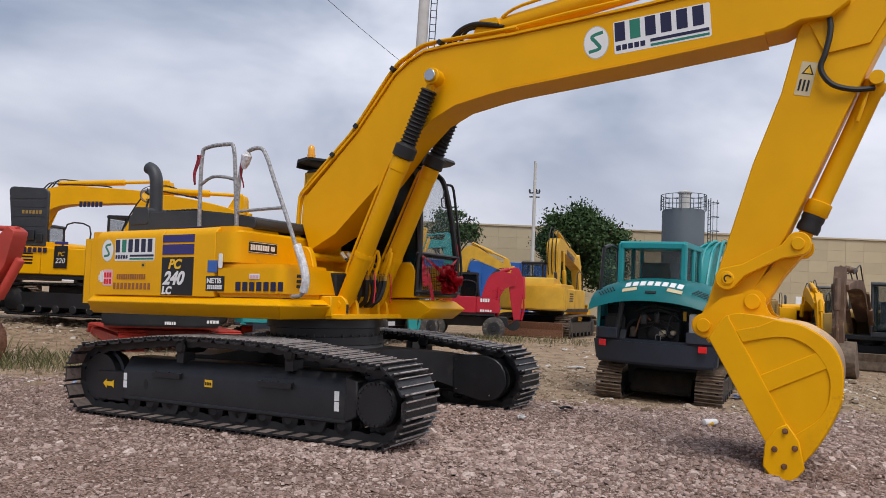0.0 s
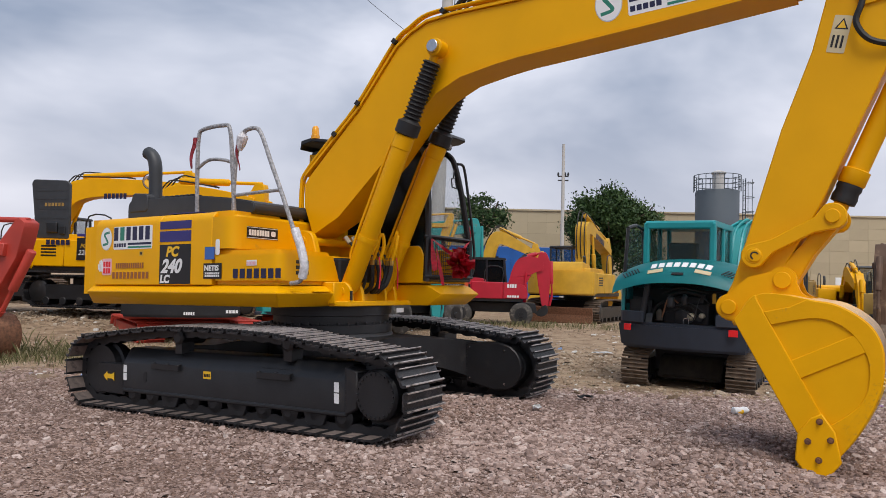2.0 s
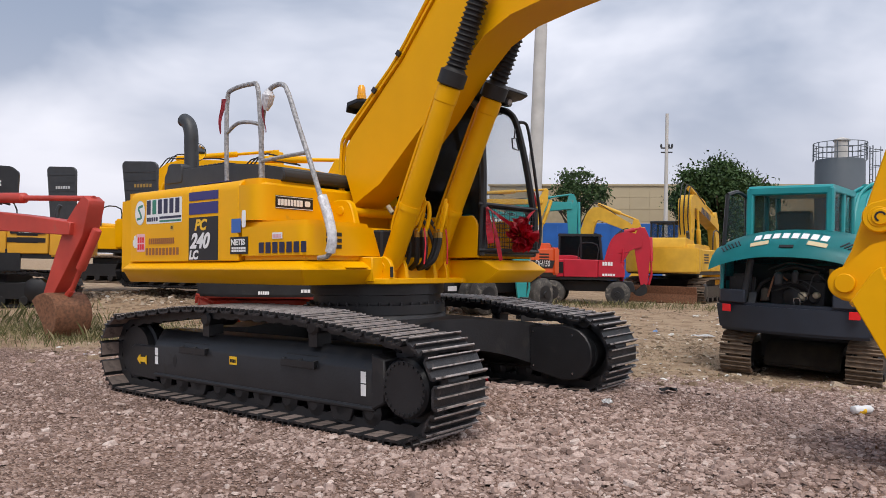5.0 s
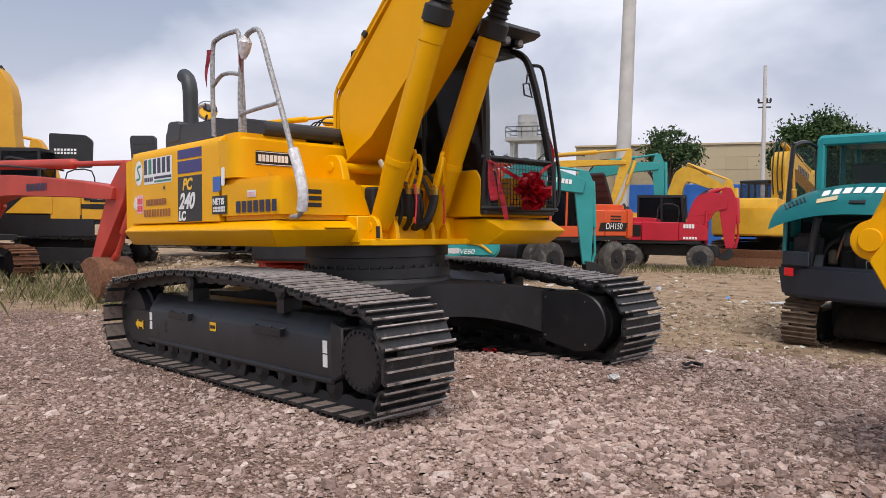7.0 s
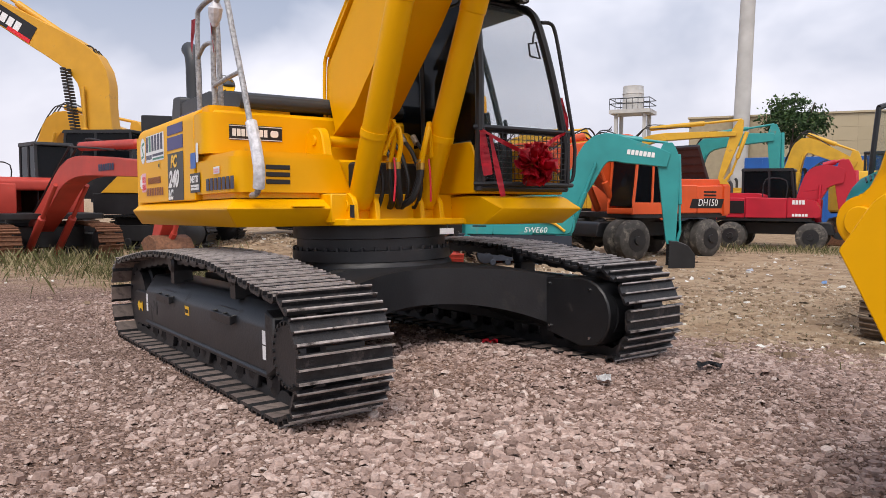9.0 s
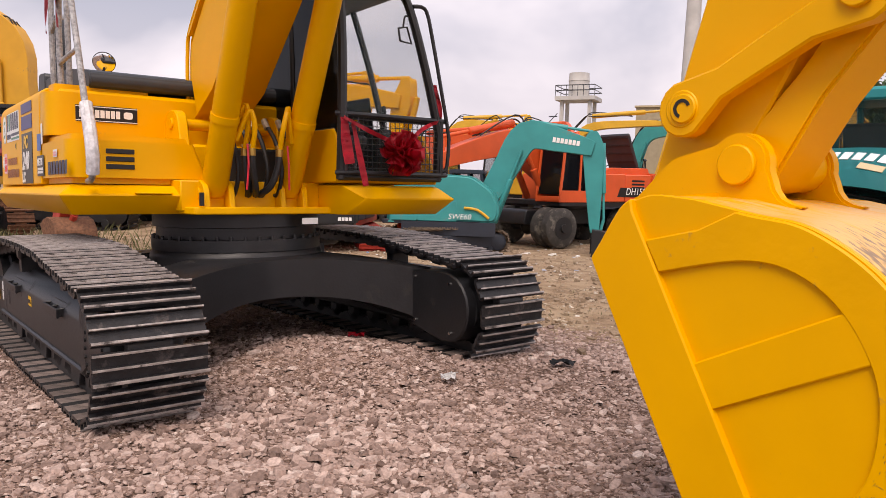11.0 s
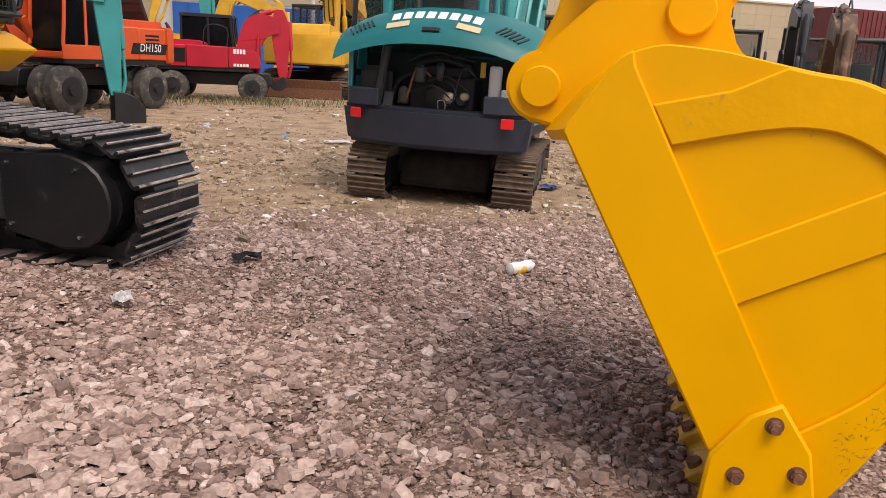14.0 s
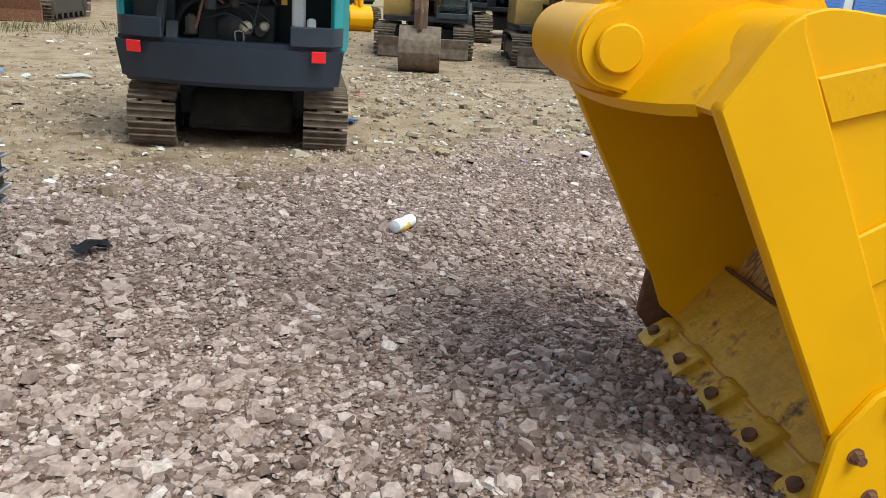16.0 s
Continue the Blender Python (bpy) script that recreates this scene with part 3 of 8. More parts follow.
def gravel_keep(x, y):
    edge = 1 - smoothstep(10.6, 12.2, y + 0.9 * waves(x, y, 21, 3.0) - 0.06 * np.abs(x - 1))
    patch = 0.68 + 0.75 * waves(x, y, 22, 1.6)
    f, l = to_local(x, y)
    under = 1 - 0.55 * ((np.abs(f) < 2.2) & (np.abs(l) < 1.7))
    rim = smoothstep(4.0, 5.8, y) * smoothstep(-7.0, -5.6, x) * smoothstep(8.0, 6.6, x)
    return np.clip(edge * patch * under * rim * (0.62 + 0.38 * smoothstep(-2.2, -0.9, x)), 0, 1)


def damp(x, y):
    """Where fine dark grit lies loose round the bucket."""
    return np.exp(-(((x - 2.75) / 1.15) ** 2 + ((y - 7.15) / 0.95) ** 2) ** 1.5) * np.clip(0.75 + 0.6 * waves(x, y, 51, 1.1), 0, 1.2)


px, py = scatter(126000, -7.0, 8.0, 4.0, 12.6, lambda x, y: gravel_keep(x, y) * (1 - 0.6 * np.clip(damp(x, y), 0, 1)))
stones("gravel", px, py, np.clip(rng.lognormal(math.log(0.014), 0.5, len(px)), 0.006, 0.05), STONE, "loose purplish grey crushed stone", "gravel", 5)
px, py = scatter(100000, -3.4, 5.8, 5.2, 11.4, lambda x, y: np.clip((0.9 - damp(x, y) + 0.35 * waves(x, y, 23, 1.3)) * np.exp(-(((x - 1.2) / 3.0) ** 2 + ((y - 8.0) / 2.5) ** 2) ** 2), 0, 1))
stones("gravel", px, py, np.clip(rng.lognormal(math.log(0.0098), 0.52, len(px)) * (1 + 0.75 * np.exp(-((px - 0.9) / 1.0) ** 2 - ((py - 7.05) / 0.75) ** 2)), 0.005, 0.05), STONE, "dense crushed stone, coarser where it lies thick", "gravel", 12, sink=0.2, flat=(0.3, 0.62), sides=6, tilt=0.24)
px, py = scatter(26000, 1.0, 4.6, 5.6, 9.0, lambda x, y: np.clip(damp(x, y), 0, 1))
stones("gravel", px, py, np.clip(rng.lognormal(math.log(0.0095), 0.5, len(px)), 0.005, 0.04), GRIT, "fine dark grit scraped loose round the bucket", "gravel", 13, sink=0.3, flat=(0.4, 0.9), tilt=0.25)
px, py = scatter(42000, -12.0, 16.0, 9.5, 32.0, lambda x, y: np.clip(smoothstep(9.5, 12.5, y) * (0.7 + 0.8 * waves(x, y, 31, 2.5)) * (1 - 0.75 * smoothstep(13, 30, y)), 0, 1))
px2, py2 = scatter(18000, -3.5, 9.5, 10.2, 18.5, lambda x, y: np.clip(smoothstep(10.2, 12.0, y) * (0.62 + 0.9 * waves(x, y, 33, 1.7)) * (1 - 0.5 * smoothstep(14, 18, y)), 0, 1))
px, py = np.concatenate([px, px2]), np.concatenate([py, py2])
bare = np.exp(-(((px - 4.2) / 1.3) ** 2 + ((py - 13.4) / 1.9) ** 2) ** 2)
keep = rng.uniform(0, 1, len(px)) > 0.85 * bare
px, py = px[keep], py[keep]
stones("rubble", px, py, np.clip(rng.lognormal(math.log(0.018), 0.6, len(px)), 0.010, 0.10), RUBBLE, "pale rubble and litter strewn over trodden dirt", "rubble", 6, sink=0.34, flat=(0.3, 0.7))
px, py = scatter(9000, -17.0, -5.0, 19.0, 26.0, lambda x, y: 0.9 * np.exp(-((x + 11.0) / 4.5) ** 2 - ((y - 22.8) / 2.6) ** 2))
stones("gravel", px, py, np.clip(rng.lognormal(math.log(0.045), 0.4, len(px)), 0.02, 0.12), RUBBLE, "low bank of grey gravel beyond the grass", "gravel", 7)


# ---- the yellow excavator ----
digger = tagged(empty("excavator", DIG), "large yellow and black crawler excavator parked on gravel", "excavator")


def track_path(xi, xs, zc, r, tops, n=52):
    """Evenly spaced places and slopes round a crawler track, with a sagging or bulging upper run."""
    pts = [(xi, zc - r), (xs, zc - r)]
    pts += arc(xs, zc, r, -90, 60, 16)[1:]
    pts += tops
    pts += arc(xi, zc, r, 115, 270, 16)
    P = [Vector(p) for p in pts]
    seg = [(P[(i + 1) % len(P)] - P[i]).length for i in range(len(P))]
    total, out = sum(seg), []
    for k in range(n):
        s, i = total * k / n, 0
        while s > seg[i]:
            s -= seg[i]
            i += 1
        a, b = P[i], P[(i + 1) % len(P)]
        d = (b - a).normalized()
        out.append((a + d * s, math.atan2(d.y, d.x)))
    return out, total / n


def chain_band(places, gap, depth, y0, y1):
    """The closed link chain that carries the shoes, notched at each joint."""
    bm = B()
    rows = []
    for p, a in places:
        for f_, dz in ((-0.42, 0.0), (-0.3, 0.012), (0.3, 0.012), (0.42, 0.0)):
            d = Vector((math.cos(a), math.sin(a)))
            nrm = Vector((d.y, -d.x))
            c = p + d * (0.16 * f_)
            o, i_ = c - nrm * gap, c - nrm * (depth - 0.012 + dz)
            rows.append([bm.verts.new(v) for v in ((o.x, y0, o.y), (o.x, y1, o.y), (i_.x, y1, i_.y), (i_.x, y0, i_.y))])
    for u, v in zip(rows, rows[1:] + rows[:1]):
        for k in range(4):
            bm.faces.new((u[k], u[(k + 1) % 4], v[(k + 1) % 4], v[k]))
    return bm


def shoe_mesh(name, pitch, width, mat, ribs=3, rib=0.03, t=0.016):
    """A track shoe: a plate with grouser bars, z outward."""
    bm = B()
    h = pitch * 0.5
    prof = [(-h * 0.87, 0.0), (-h * 0.66, -t * 1.3), (h * 0.60, -t * 1.3), (h * 0.86, 0.0)]
    for i in reversed(range(ribs)):
        x = -h * 0.76 + i * (h * 1.52) / (ribs - 1)
        w = 0.009 if i else 0.013
        prof += [(x + w, 0.0), (x + w * 0.75, rib - 0.004), (x + w * 0.5, rib + 0.005), (x - w * 0.5, rib + 0.005), (x - w * 0.75, rib - 0.004), (x - w, 0.0)]
    prism(bm, prof, -width / 2, width / 2, "y")
    for fc in bm.faces:
        if fc.calc_center_median().z > rib - 0.004 and abs(fc.normal.y) < 0.5:
            fc.material_index = 1
        elif fc.calc_center_median().z < -t * 1.2:
            fc.material_index = 2
    finish(bm)
    me = bpy.data.meshes.new(name)
    bm.to_mesh(me)
    bm.free()
    me.materials.append(mat)
    me.materials.append(WORNTOP)
    me.materials.append(DUSTED)
    return me


TOPS = [(1.5, 0.755), (1.1, 0.80), (0.75, 0.845), (0.3, 0.862), (-0.2, 0.868), (-0.7, 0.862), (-1.0, 0.845), (-1.45, 0.80), (-1.82, 0.76)]
SHOES, PITCH = track_path(-2.0, 1.85, 0.365, 0.372, TOPS, 50)
SHOE_ME = shoe_mesh("track_shoe", PITCH, 0.61, SHOE)
for side in (-1, 1):
    yc = 1.30 if side > 0 else -1.335
    bm = chain_band(SHOES, 0.012, 0.098, yc - 0.118, yc + 0.118)
    chain = part("track", bm, BLACK, digger, "black steel crawler track with triple-grouser shoes")
    for (p, a) in SHOES:
        shared("track_shoe", SHOE_ME, chain, Matrix.Translation((p.x, yc, p.y)) @ Matrix.Rotation(-a, 4, "Y") @ Matrix.Rotation(math.pi, 4, "X"))
    # the side frame: a sloped-top box between the wheels
    o, i_ = yc + 0.155 * side, yc - 0.2 * side
    bm = B()
    prof = [(o, 0.17), (o, 0.47), (yc + 0.06 * side, 0.62), (i_, 0.62), (i_, 0.17)]
    prism(bm, prof, -1.57, 1.52, "x")
    prism(bm, [(1.52, 0.17), (1.66, 0.24), (1.66, 0.56), (1.52, 0.60)], yc - 0.2, yc + 0.14, "y")
    prism(bm, round_poly([(-2.10, 0.12), (-1.56, 0.11), (-1.56, 0.45), (-2.04, 0.45)], [0.12, 0, 0, 0.10]), yc + 0.06 * side, yc + 0.15 * side, "y")
    prism(bm, round_poly([(-2.10, 0.14), (-1.56, 0.12), (-1.56, 0.45), (-2.04, 0.45)], [0.12, 0, 0, 0.10]), yc - 0.25 * side, yc - 0.12 * side, "y")
    box(bm, -1.57, 1.52, o - 0.02, o + 0.012, 0.15, 0.19)
    frame_ob = part("track_frame", bm, BLACK, digger, "black painted track frame with sloping top", bevel=0.012)
    for xs_ in (-0.86, 0.66):
        # a folded step: tread, hanging front and two cheeks, open on top
        bm = B()
        e0, e1 = sorted((o + 0.022 * side, o + 0.038 * side))
        box(bm, xs_ - 0.21, xs_ + 0.21, e0, e1, 0.425, 0.488)
        for xc in (-0.21, 0.0, 0.19):
            prism(bm, [(o - 0.09 * side, 0.50), (o + 0.03 * side, 0.49), (o + 0.03 * side, 0.43), (o - 0.01 * side, 0.44)], xs_ + xc, xs_ + xc + 0.02, "x")
        prism(bm, [(o - 0.10 * side, 0.525), (o - 0.03 * side, 0.525), (o - 0.03 * side, 0.505), (o - 0.10 * side, 0.505)], xs_ - 0.21, xs_ + 0.21, "x")
        part("step", bm, BLACK, frame_ob, bevel=0.004)
    # Thin black oval disc stands in for the shade inside a slot hole.
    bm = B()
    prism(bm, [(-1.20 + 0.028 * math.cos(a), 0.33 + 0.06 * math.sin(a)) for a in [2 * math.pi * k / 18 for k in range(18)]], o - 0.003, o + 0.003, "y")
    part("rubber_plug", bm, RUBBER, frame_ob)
    for k, xs_ in enumerate((-1.42, -1.13, -0.82, -0.51, -0.18, 0.15, 0.48, 0.81, 1.14, 1.45)):
        bm = B()
        lathe(bm, (xs_, yc - 0.15, 0.135), (xs_, yc + 0.15, 0.135), [(0, 0.05), (0.06, 0.07), (0.1, 0.105), (0.3, 0.105), (0.34, 0.085), (0.66, 0.085), (0.7, 0.105), (0.9, 0.105), (0.94, 0.07), (1, 0.05)], 14)
        part("track_roller", bm, BLACK, frame_ob)
        if k % 3 == 2:
            bm = B()
            prism(bm, round_poly([(xs_ - 0.15, 0.18), (xs_ + 0.15, 0.18), (xs_ + 0.09, 0.04), (xs_ - 0.09, 0.04)], 0.03, 3), o - 0.06 * side, o - 0.005 * side, "y")
            part("roller_guard", bm, BLACK, frame_ob, bevel=0.008)
    for xs_ in (-0.7, 0.8):
        bm = B()
        lathe(bm, (xs_, yc - 0.16, 0.765), (xs_, yc + 0.2, 0.765), [(0, 0.05), (0.05, 0.075), (0.9, 0.075), (1, 0.05)], 14)
        box(bm, xs_ - 0.05, xs_ + 0.05, yc - 0.14, yc + 0.02, 0.6, 0.72)
        part("carrier_roller", bm, BLACK, frame_ob)
    bm = B()
    lathe(bm, (-2.0, yc - 0.12, 0.365), (-2.0, yc + 0.12, 0.365), [(0, 0.27), (0.3, 0.28), (0.35, 0.315), (0.65, 0.315), (0.7, 0.28), (1, 0.27)], 28)
    part("idler_wheel", bm, BLACK, frame_ob)
    # sprocket with its bolted cover
    bm = B()
    teeth = []
    for k in range(46):
        r = 0.325 if k % 2 else 0.285
        a = 2 * math.pi * k / 46
        teeth.append((1.85 + r * math.cos(a), 0.365 + r * math.sin(a)))
    prism(bm, teeth, yc - 0.03, yc + 0.03, "y")
    lathe(bm, (1.85, yc - 0.2 * side, 0.365), (1.85, yc + 0.2, 0.365) if side > 0 else (1.85, yc - 0.2, 0.365), [(0, 0.2), (0.6, 0.2), (0.75, 0.225), (0.93, 0.225), (1, 0.205)], 26)
    sp = part("sprocket", bm, BLACK, frame_ob, "black final drive with a round cover and a ring of bolts")
    bm = B()
    for k in range(24):
        a = 2 * math.pi * k / 24
        c = (1.85 + 0.188 * math.cos(a), 0.365 + 0.188 * math.sin(a))
        rod(bm, (c[0], yc + 0.19 * side, c[1]), (c[0], yc + 0.212 * side, c[1]), 0.012, 6)
    part("bolts", bm, BLACK, digger, "ring of bolt heads")["kind"] = "stuff"
    # travel motor cover on the inner side
    bm = B()
    inn = yc - 0.26 * side
    pts = [(1.32, 0.17), (1.32, 0.62)] + [(1.72, 0.64)] + arc(1.76, 0.36, 0.27, 78, -70, 8) + [(1.70, 0.09)]
    prism(bm, pts, inn - 0.02, yc - 0.05 * side, "y")
    mc = part("motor_cover", bm, BLACK, frame_ob, "black bolted travel motor cover plate", bevel=0.012)
    bm = B()
    for c in ((1.37, 0.57), (1.37, 0.22), (1.82, 0.55), (1.82, 0.17)):
        rod(bm, (c[0], inn - 0.02 * side, c[1]), (c[0], inn - 0.034 * side, c[1]), 0.012, 6)
    part("bolts", bm, STEEL, digger, "four bright bolt heads")["kind"] = "stuff"
    # stickers
    SM = wall_frame((0, o + 0.001 * side, 0), (-side, 0, 0), (0, 0, 1))
    for xs_, zs_, hh in ((-1.56, 0.277, 0.165), (1.37, 0.261, 0.19)):
        for j in range(2):
            plate("service_sticker", SM, 0.055, hh * 0.47, WHITEDEC, digger, x=-side * xs_ - (0.055 if side > 0 else 0), y=zs_ + j * hh * 0.52)
    if side < 0:
        plate("warning_sticker", SM, 0.11, 0.075, YELDEC, digger, x=-0.31, y=0.37, label="yellow warning sticker with black bars")
        letter_bars("warning_mark", SM, 4, 0.09, 0.03, BLACKDEC, digger, x=-0.30, y=0.39)
        bm = B()
        ax, az = -1.81, 0.303
        prism(bm, [(ax - 0.09, az), (ax - 0.03, az + 0.05), (ax - 0.03, az + 0.025), (ax + 0.06, az + 0.025), (ax + 0.09, az + 0.045), (ax + 0.09, az - 0.045), (ax + 0.06, az - 0.025), (ax - 0.03, az - 0.025), (ax - 0.03, az - 0.05)], o - 0.006, o + 0.0, "y")
        part("travel_arrow", bm, YELDEC, digger, "yellow arrow sticker")
# car body between the tracks
bm = B()
lathe(bm, (0, 0, 0.36), (0, 0, 0.80), [(0, 0.62), (0.2, 0.72), (0.85, 0.72), (1, 0.68)], 32)
part("car_body", bm, BLACK, digger, bevel=0.01, m=RING)
for sx in (-1, 1):
    bm = B()
    N = 16
    rows_ = []
    for k in range(N + 1):
        y = -1.08 + 2.16 * k / N
        a = abs(y) / 1.08
        fr = sx * (0.80 + 0.55 * a ** 1.6)
        bk = sx * (0.25 + 0.50 * a ** 1.6)
        zt, zb = 0.735 - 0.10 * a ** 2.2, 0.42 - 0.25 * a ** 2.6
        rows_.append([bm.verts.new(c) for c in ((fr, y, zb), (fr, y, zt - 0.02), (fr - sx * 0.03, y, zt), (bk, y, zt + 0.02), (bk, y, zb))])
    for u, v in zip(rows_, rows_[1:]):
        for k in range(5):
            bm.faces.new((u[k], u[(k + 1) % 5], v[(k + 1) % 5], v[k]))
    bm.faces.new(rows_[0])
    bm.faces.new(rows_[-1][::-1])
    part("cross_leg", bm, BLACK, digger, "black arched leg of the undercarriage", smooth=40, m=RING)
bm = B()
lathe(bm, (0, 0, 0.78), (0, 0, 1.08), [(0, 0.70), (0.3, 0.70), (0.32, 0.66), (0.62, 0.66), (0.64, 0.69), (1, 0.69)], 40)
part("swing_ring", bm, BLACK, digger, "black toothed swing ring", m=RING)
bm = B()
for k in range(40):
    a = 2 * math.pi * k / 40
    rod(bm, (0.685 * math.cos(a), 0.685 * math.sin(a), 0.868), (0.685 * math.cos(a), 0.685 * math.sin(a), 0.9), 0.014, 6)
part("ring_bolts", bm, BLACK, digger, m=RING)["kind"] = "stuff"

# upper structure
NEAR = -1.46
bm = B()
prism(bm, round_poly([(-2.3, -1.3), (0.74, -0.64), (0.74, 0.46), (0.9, 0.48), (0.9, 1.35), (-2.3, 1.35)], 0.03, 2), 1.075, 1.13, "z")
prism(bm, [(-2.2, -1.2), (0.6, -0.7), (0.6, 1.2), (-2.2, 1.2)], 1.10, 1.33, "z")
part("revolving_frame", bm, YELLOW, digger, m=UP, bevel=0.008)
bm = B()
plan = [(-2.56, NEAR)] + [(-2.84 - 0.12 * math.sin(math.pi * (k / 12)) ** 0.6 if 0 < k < 12 else -2.76, NEAR + 0.13 + (2.66) * k / 12) for k in range(13)] + [(-2.56, 1.46), (-2.1, 1.40), (-2.1, -1.40)]
prism(bm, plan, 1.10, 2.055, "z")
part("counterweight", bm, YELLOW, digger, "yellow cast counterweight with rounded corners", bevel=0.085, seg=4, m=UP)
# side doors, proud of the body behind them
bm = B()
box(bm, -2.35, -0.12, -1.38, 1.40, 1.28, 2.02)
part("engine_bay", bm, YELLOW, digger, m=UP, bevel=0.03)


def side_door(name, x0, x1, y, z0, z1, top_r, mat=YELLOW, label=""):
    bm = B()
    s = 1 if y < 0 else -1
    pts = [(y + 0.16 * s, z0), (y, z0)] + [(y + top_r * s - top_r * s * math.cos(radians(t)), z1 - top_r + top_r * math.sin(radians(t))) for t in (0, 20, 40, 60, 80)] + [(y + 0.16 * s, z1 + 0.01), (y + 0.5 * s, z1 + 0.02), (y + 0.5 * s, z1 - 0.04), (y + 0.16 * s, z1 - 0.06)]
    prism(bm, pts, x0, x1, "x")
    return part(name, bm, mat, digger, label, m=UP, bevel=0.008)


side_door("side_door", -2.36, -1.222, NEAR, 1.29, 2.055, 0.10, label="yellow engine side door with decals")
side_door("side_door", -1.214, -0.40, NEAR, 1.29, 2.055, 0.10, label="yellow pump side door with model panel")
side_door("side_door", -2.36, -0.9, 1.46, 1.29, 2.055, 0.10)
bm = B()
pts = round_poly([(-0.62, -1.40), (-0.39, -1.457), (-0.105, -1.457), (-0.125, -0.62), (-0.62, -0.62)], [0, 0.0, 0.2, 0.1, 0], 8)
prism(bm, pts, 1.60, 2.06, "z")
part("fuel_tank", bm, YELLOW, digger, "yellow upper tank box", m=UP, bevel=0.065, seg=4)
bm = B()
pts = round_poly([(-0.39, -1.455), (0.545, -1.455), (0.475, -0.5), (-0.39, -0.5)], [0, 0.13, 0.05, 0], 6)
prism(bm, pts, 1.295, 1.645, "z")
for v in bm.verts:
    if v.co.y > -0.7:
        v.co.y += 0.08 if v.co.z < 1.5 else -0.06
part("toolbox", bm, YELLOW, digger, "yellow toolbox with a louvred vent", m=UP, bevel=0.05, seg=4)
for z in (1.40, 1.455, 1.51):
    bm = B()
    obox(bm, pose(0.518, -1.1, z + 0.017, 0, 0, 4.5), 0.015, 0.2, 0.035)
    part("louvre", bm, BLACKDEC, digger, m=UP, bevel=0.004)
# skirts below the doors
bm = B()
prism(bm, [(-1.38, 1.29), (-1.43, 1.285), (-1.52, 1.215), (-1.43, 1.075), (-1.30, 1.075)], -2.42, 0.50, "x")
for v in bm.verts:
    if v.co.x > 0 and v.co.y < -1.5:
        v.co.x += 0.08
part("side_skirt", bm, YELLOW, digger, "yellow folded deck skirt", m=UP, bevel=0.008)
bm = B()
rows_ = []
for y in (-1.36, -0.50):
    corner = y < -1
    rows_.append([bm.verts.new(c) for c in ((0.44, -1.38 if corner else y, 1.29), (0.50, -1.43 if corner else y, 1.285), (0.60 if not corner else 0.58, -1.52 if corner else y, 1.215), (0.51, -1.43 if corner else y, 1.075), (0.38, -1.30 if corner else y, 1.075))])
for k in range(5):
    bm.faces.new((rows_[0][k], rows_[0][(k + 1) % 5], rows_[1][(k + 1) % 5], rows_[1][k]))
bm.faces.new(rows_[0])
bm.faces.new(rows_[1][::-1])
part("front_skirt", bm, YELLOW, digger, m=UP, bevel=0.006)
bm = B()
box(bm, 0.53, 0.615, -1.02, -0.76, 1.224, 1.236)
part("step", bm, YELLOW, digger, m=UP, bevel=0.004)
# engine hood, exhaust and mirror
bm = B()
prism(bm, round_poly([(-2.22, 2.04), (-0.45, 2.04), (-0.12, 2.05), (-0.12, 2.17), (-0.45, 2.23), (-1.0, 2.29), (-2.15, 2.31), (-2.22, 2.25)], 0.05, 3), -1.15, 1.0, "y")
part("engine_hood", bm, GREY, digger, "dark grey plastic engine hood", m=UP, bevel=0.05, seg=3)
for k in range(6):
    bm = B()
    box(bm, -1.62 + 0.085 * k, -1.565 + 0.085 * k, -1.1, -0.96, 2.292, 2.322)
    part("vent_slot", bm, BLACKDEC, digger, m=UP, bevel=0.006)
bm = B()
prism(bm, round_poly([(-2.2, 2.15), (-1.85, 2.15), (-1.85, 2.36), (-2.12, 2.38)], 0.04, 2), -1.16, -0.86, "y")
tube(bm, [(-1.91, -1.0, 2.3), (-1.92, -1.0, 2.55), (-1.93, -1.0, 2.72), (-1.98, -1.0, 2.83), (-2.08, -1.0, 2.89)], 0.078, 16)
part("exhaust_pipe", bm, GREY, digger, "dark grey curved exhaust stack", m=UP, bevel=0.01)
bm = B()
mc, md = Vector((-2.77, -0.40, 2.66)), Vector((0.78, -0.38, -0.5)).normalized()
lathe(bm, mc - md * 0.07, mc, [(0, 0.02), (0.3, 0.09), (0.8, 0.122), (1, 0.122)], 22)
tube(bm, [(-2.76, -0.38, 2.70), (-2.80, -0.42, 2.45), (-2.70, -0.45, 2.20), (-2.55, -0.5, 2.02)], 0.014)
mir = part("rear_mirror", bm, [BLACK], digger, "round black-backed rear mirror", m=UP)
bm = B()
lathe(bm, mc - md * 0.004, mc + md * 0.03, [(0, 0.119), (0.2, 0.114), (0.6, 0.075), (0.9, 0.033), (1, 0.003)], 24)
part("mirror_face", bm, paint("mirror_face", (0.85, 0.85, 0.85), 0.03, metal=1.0, var=0.02), mir, "convex mirror face", smooth=80)
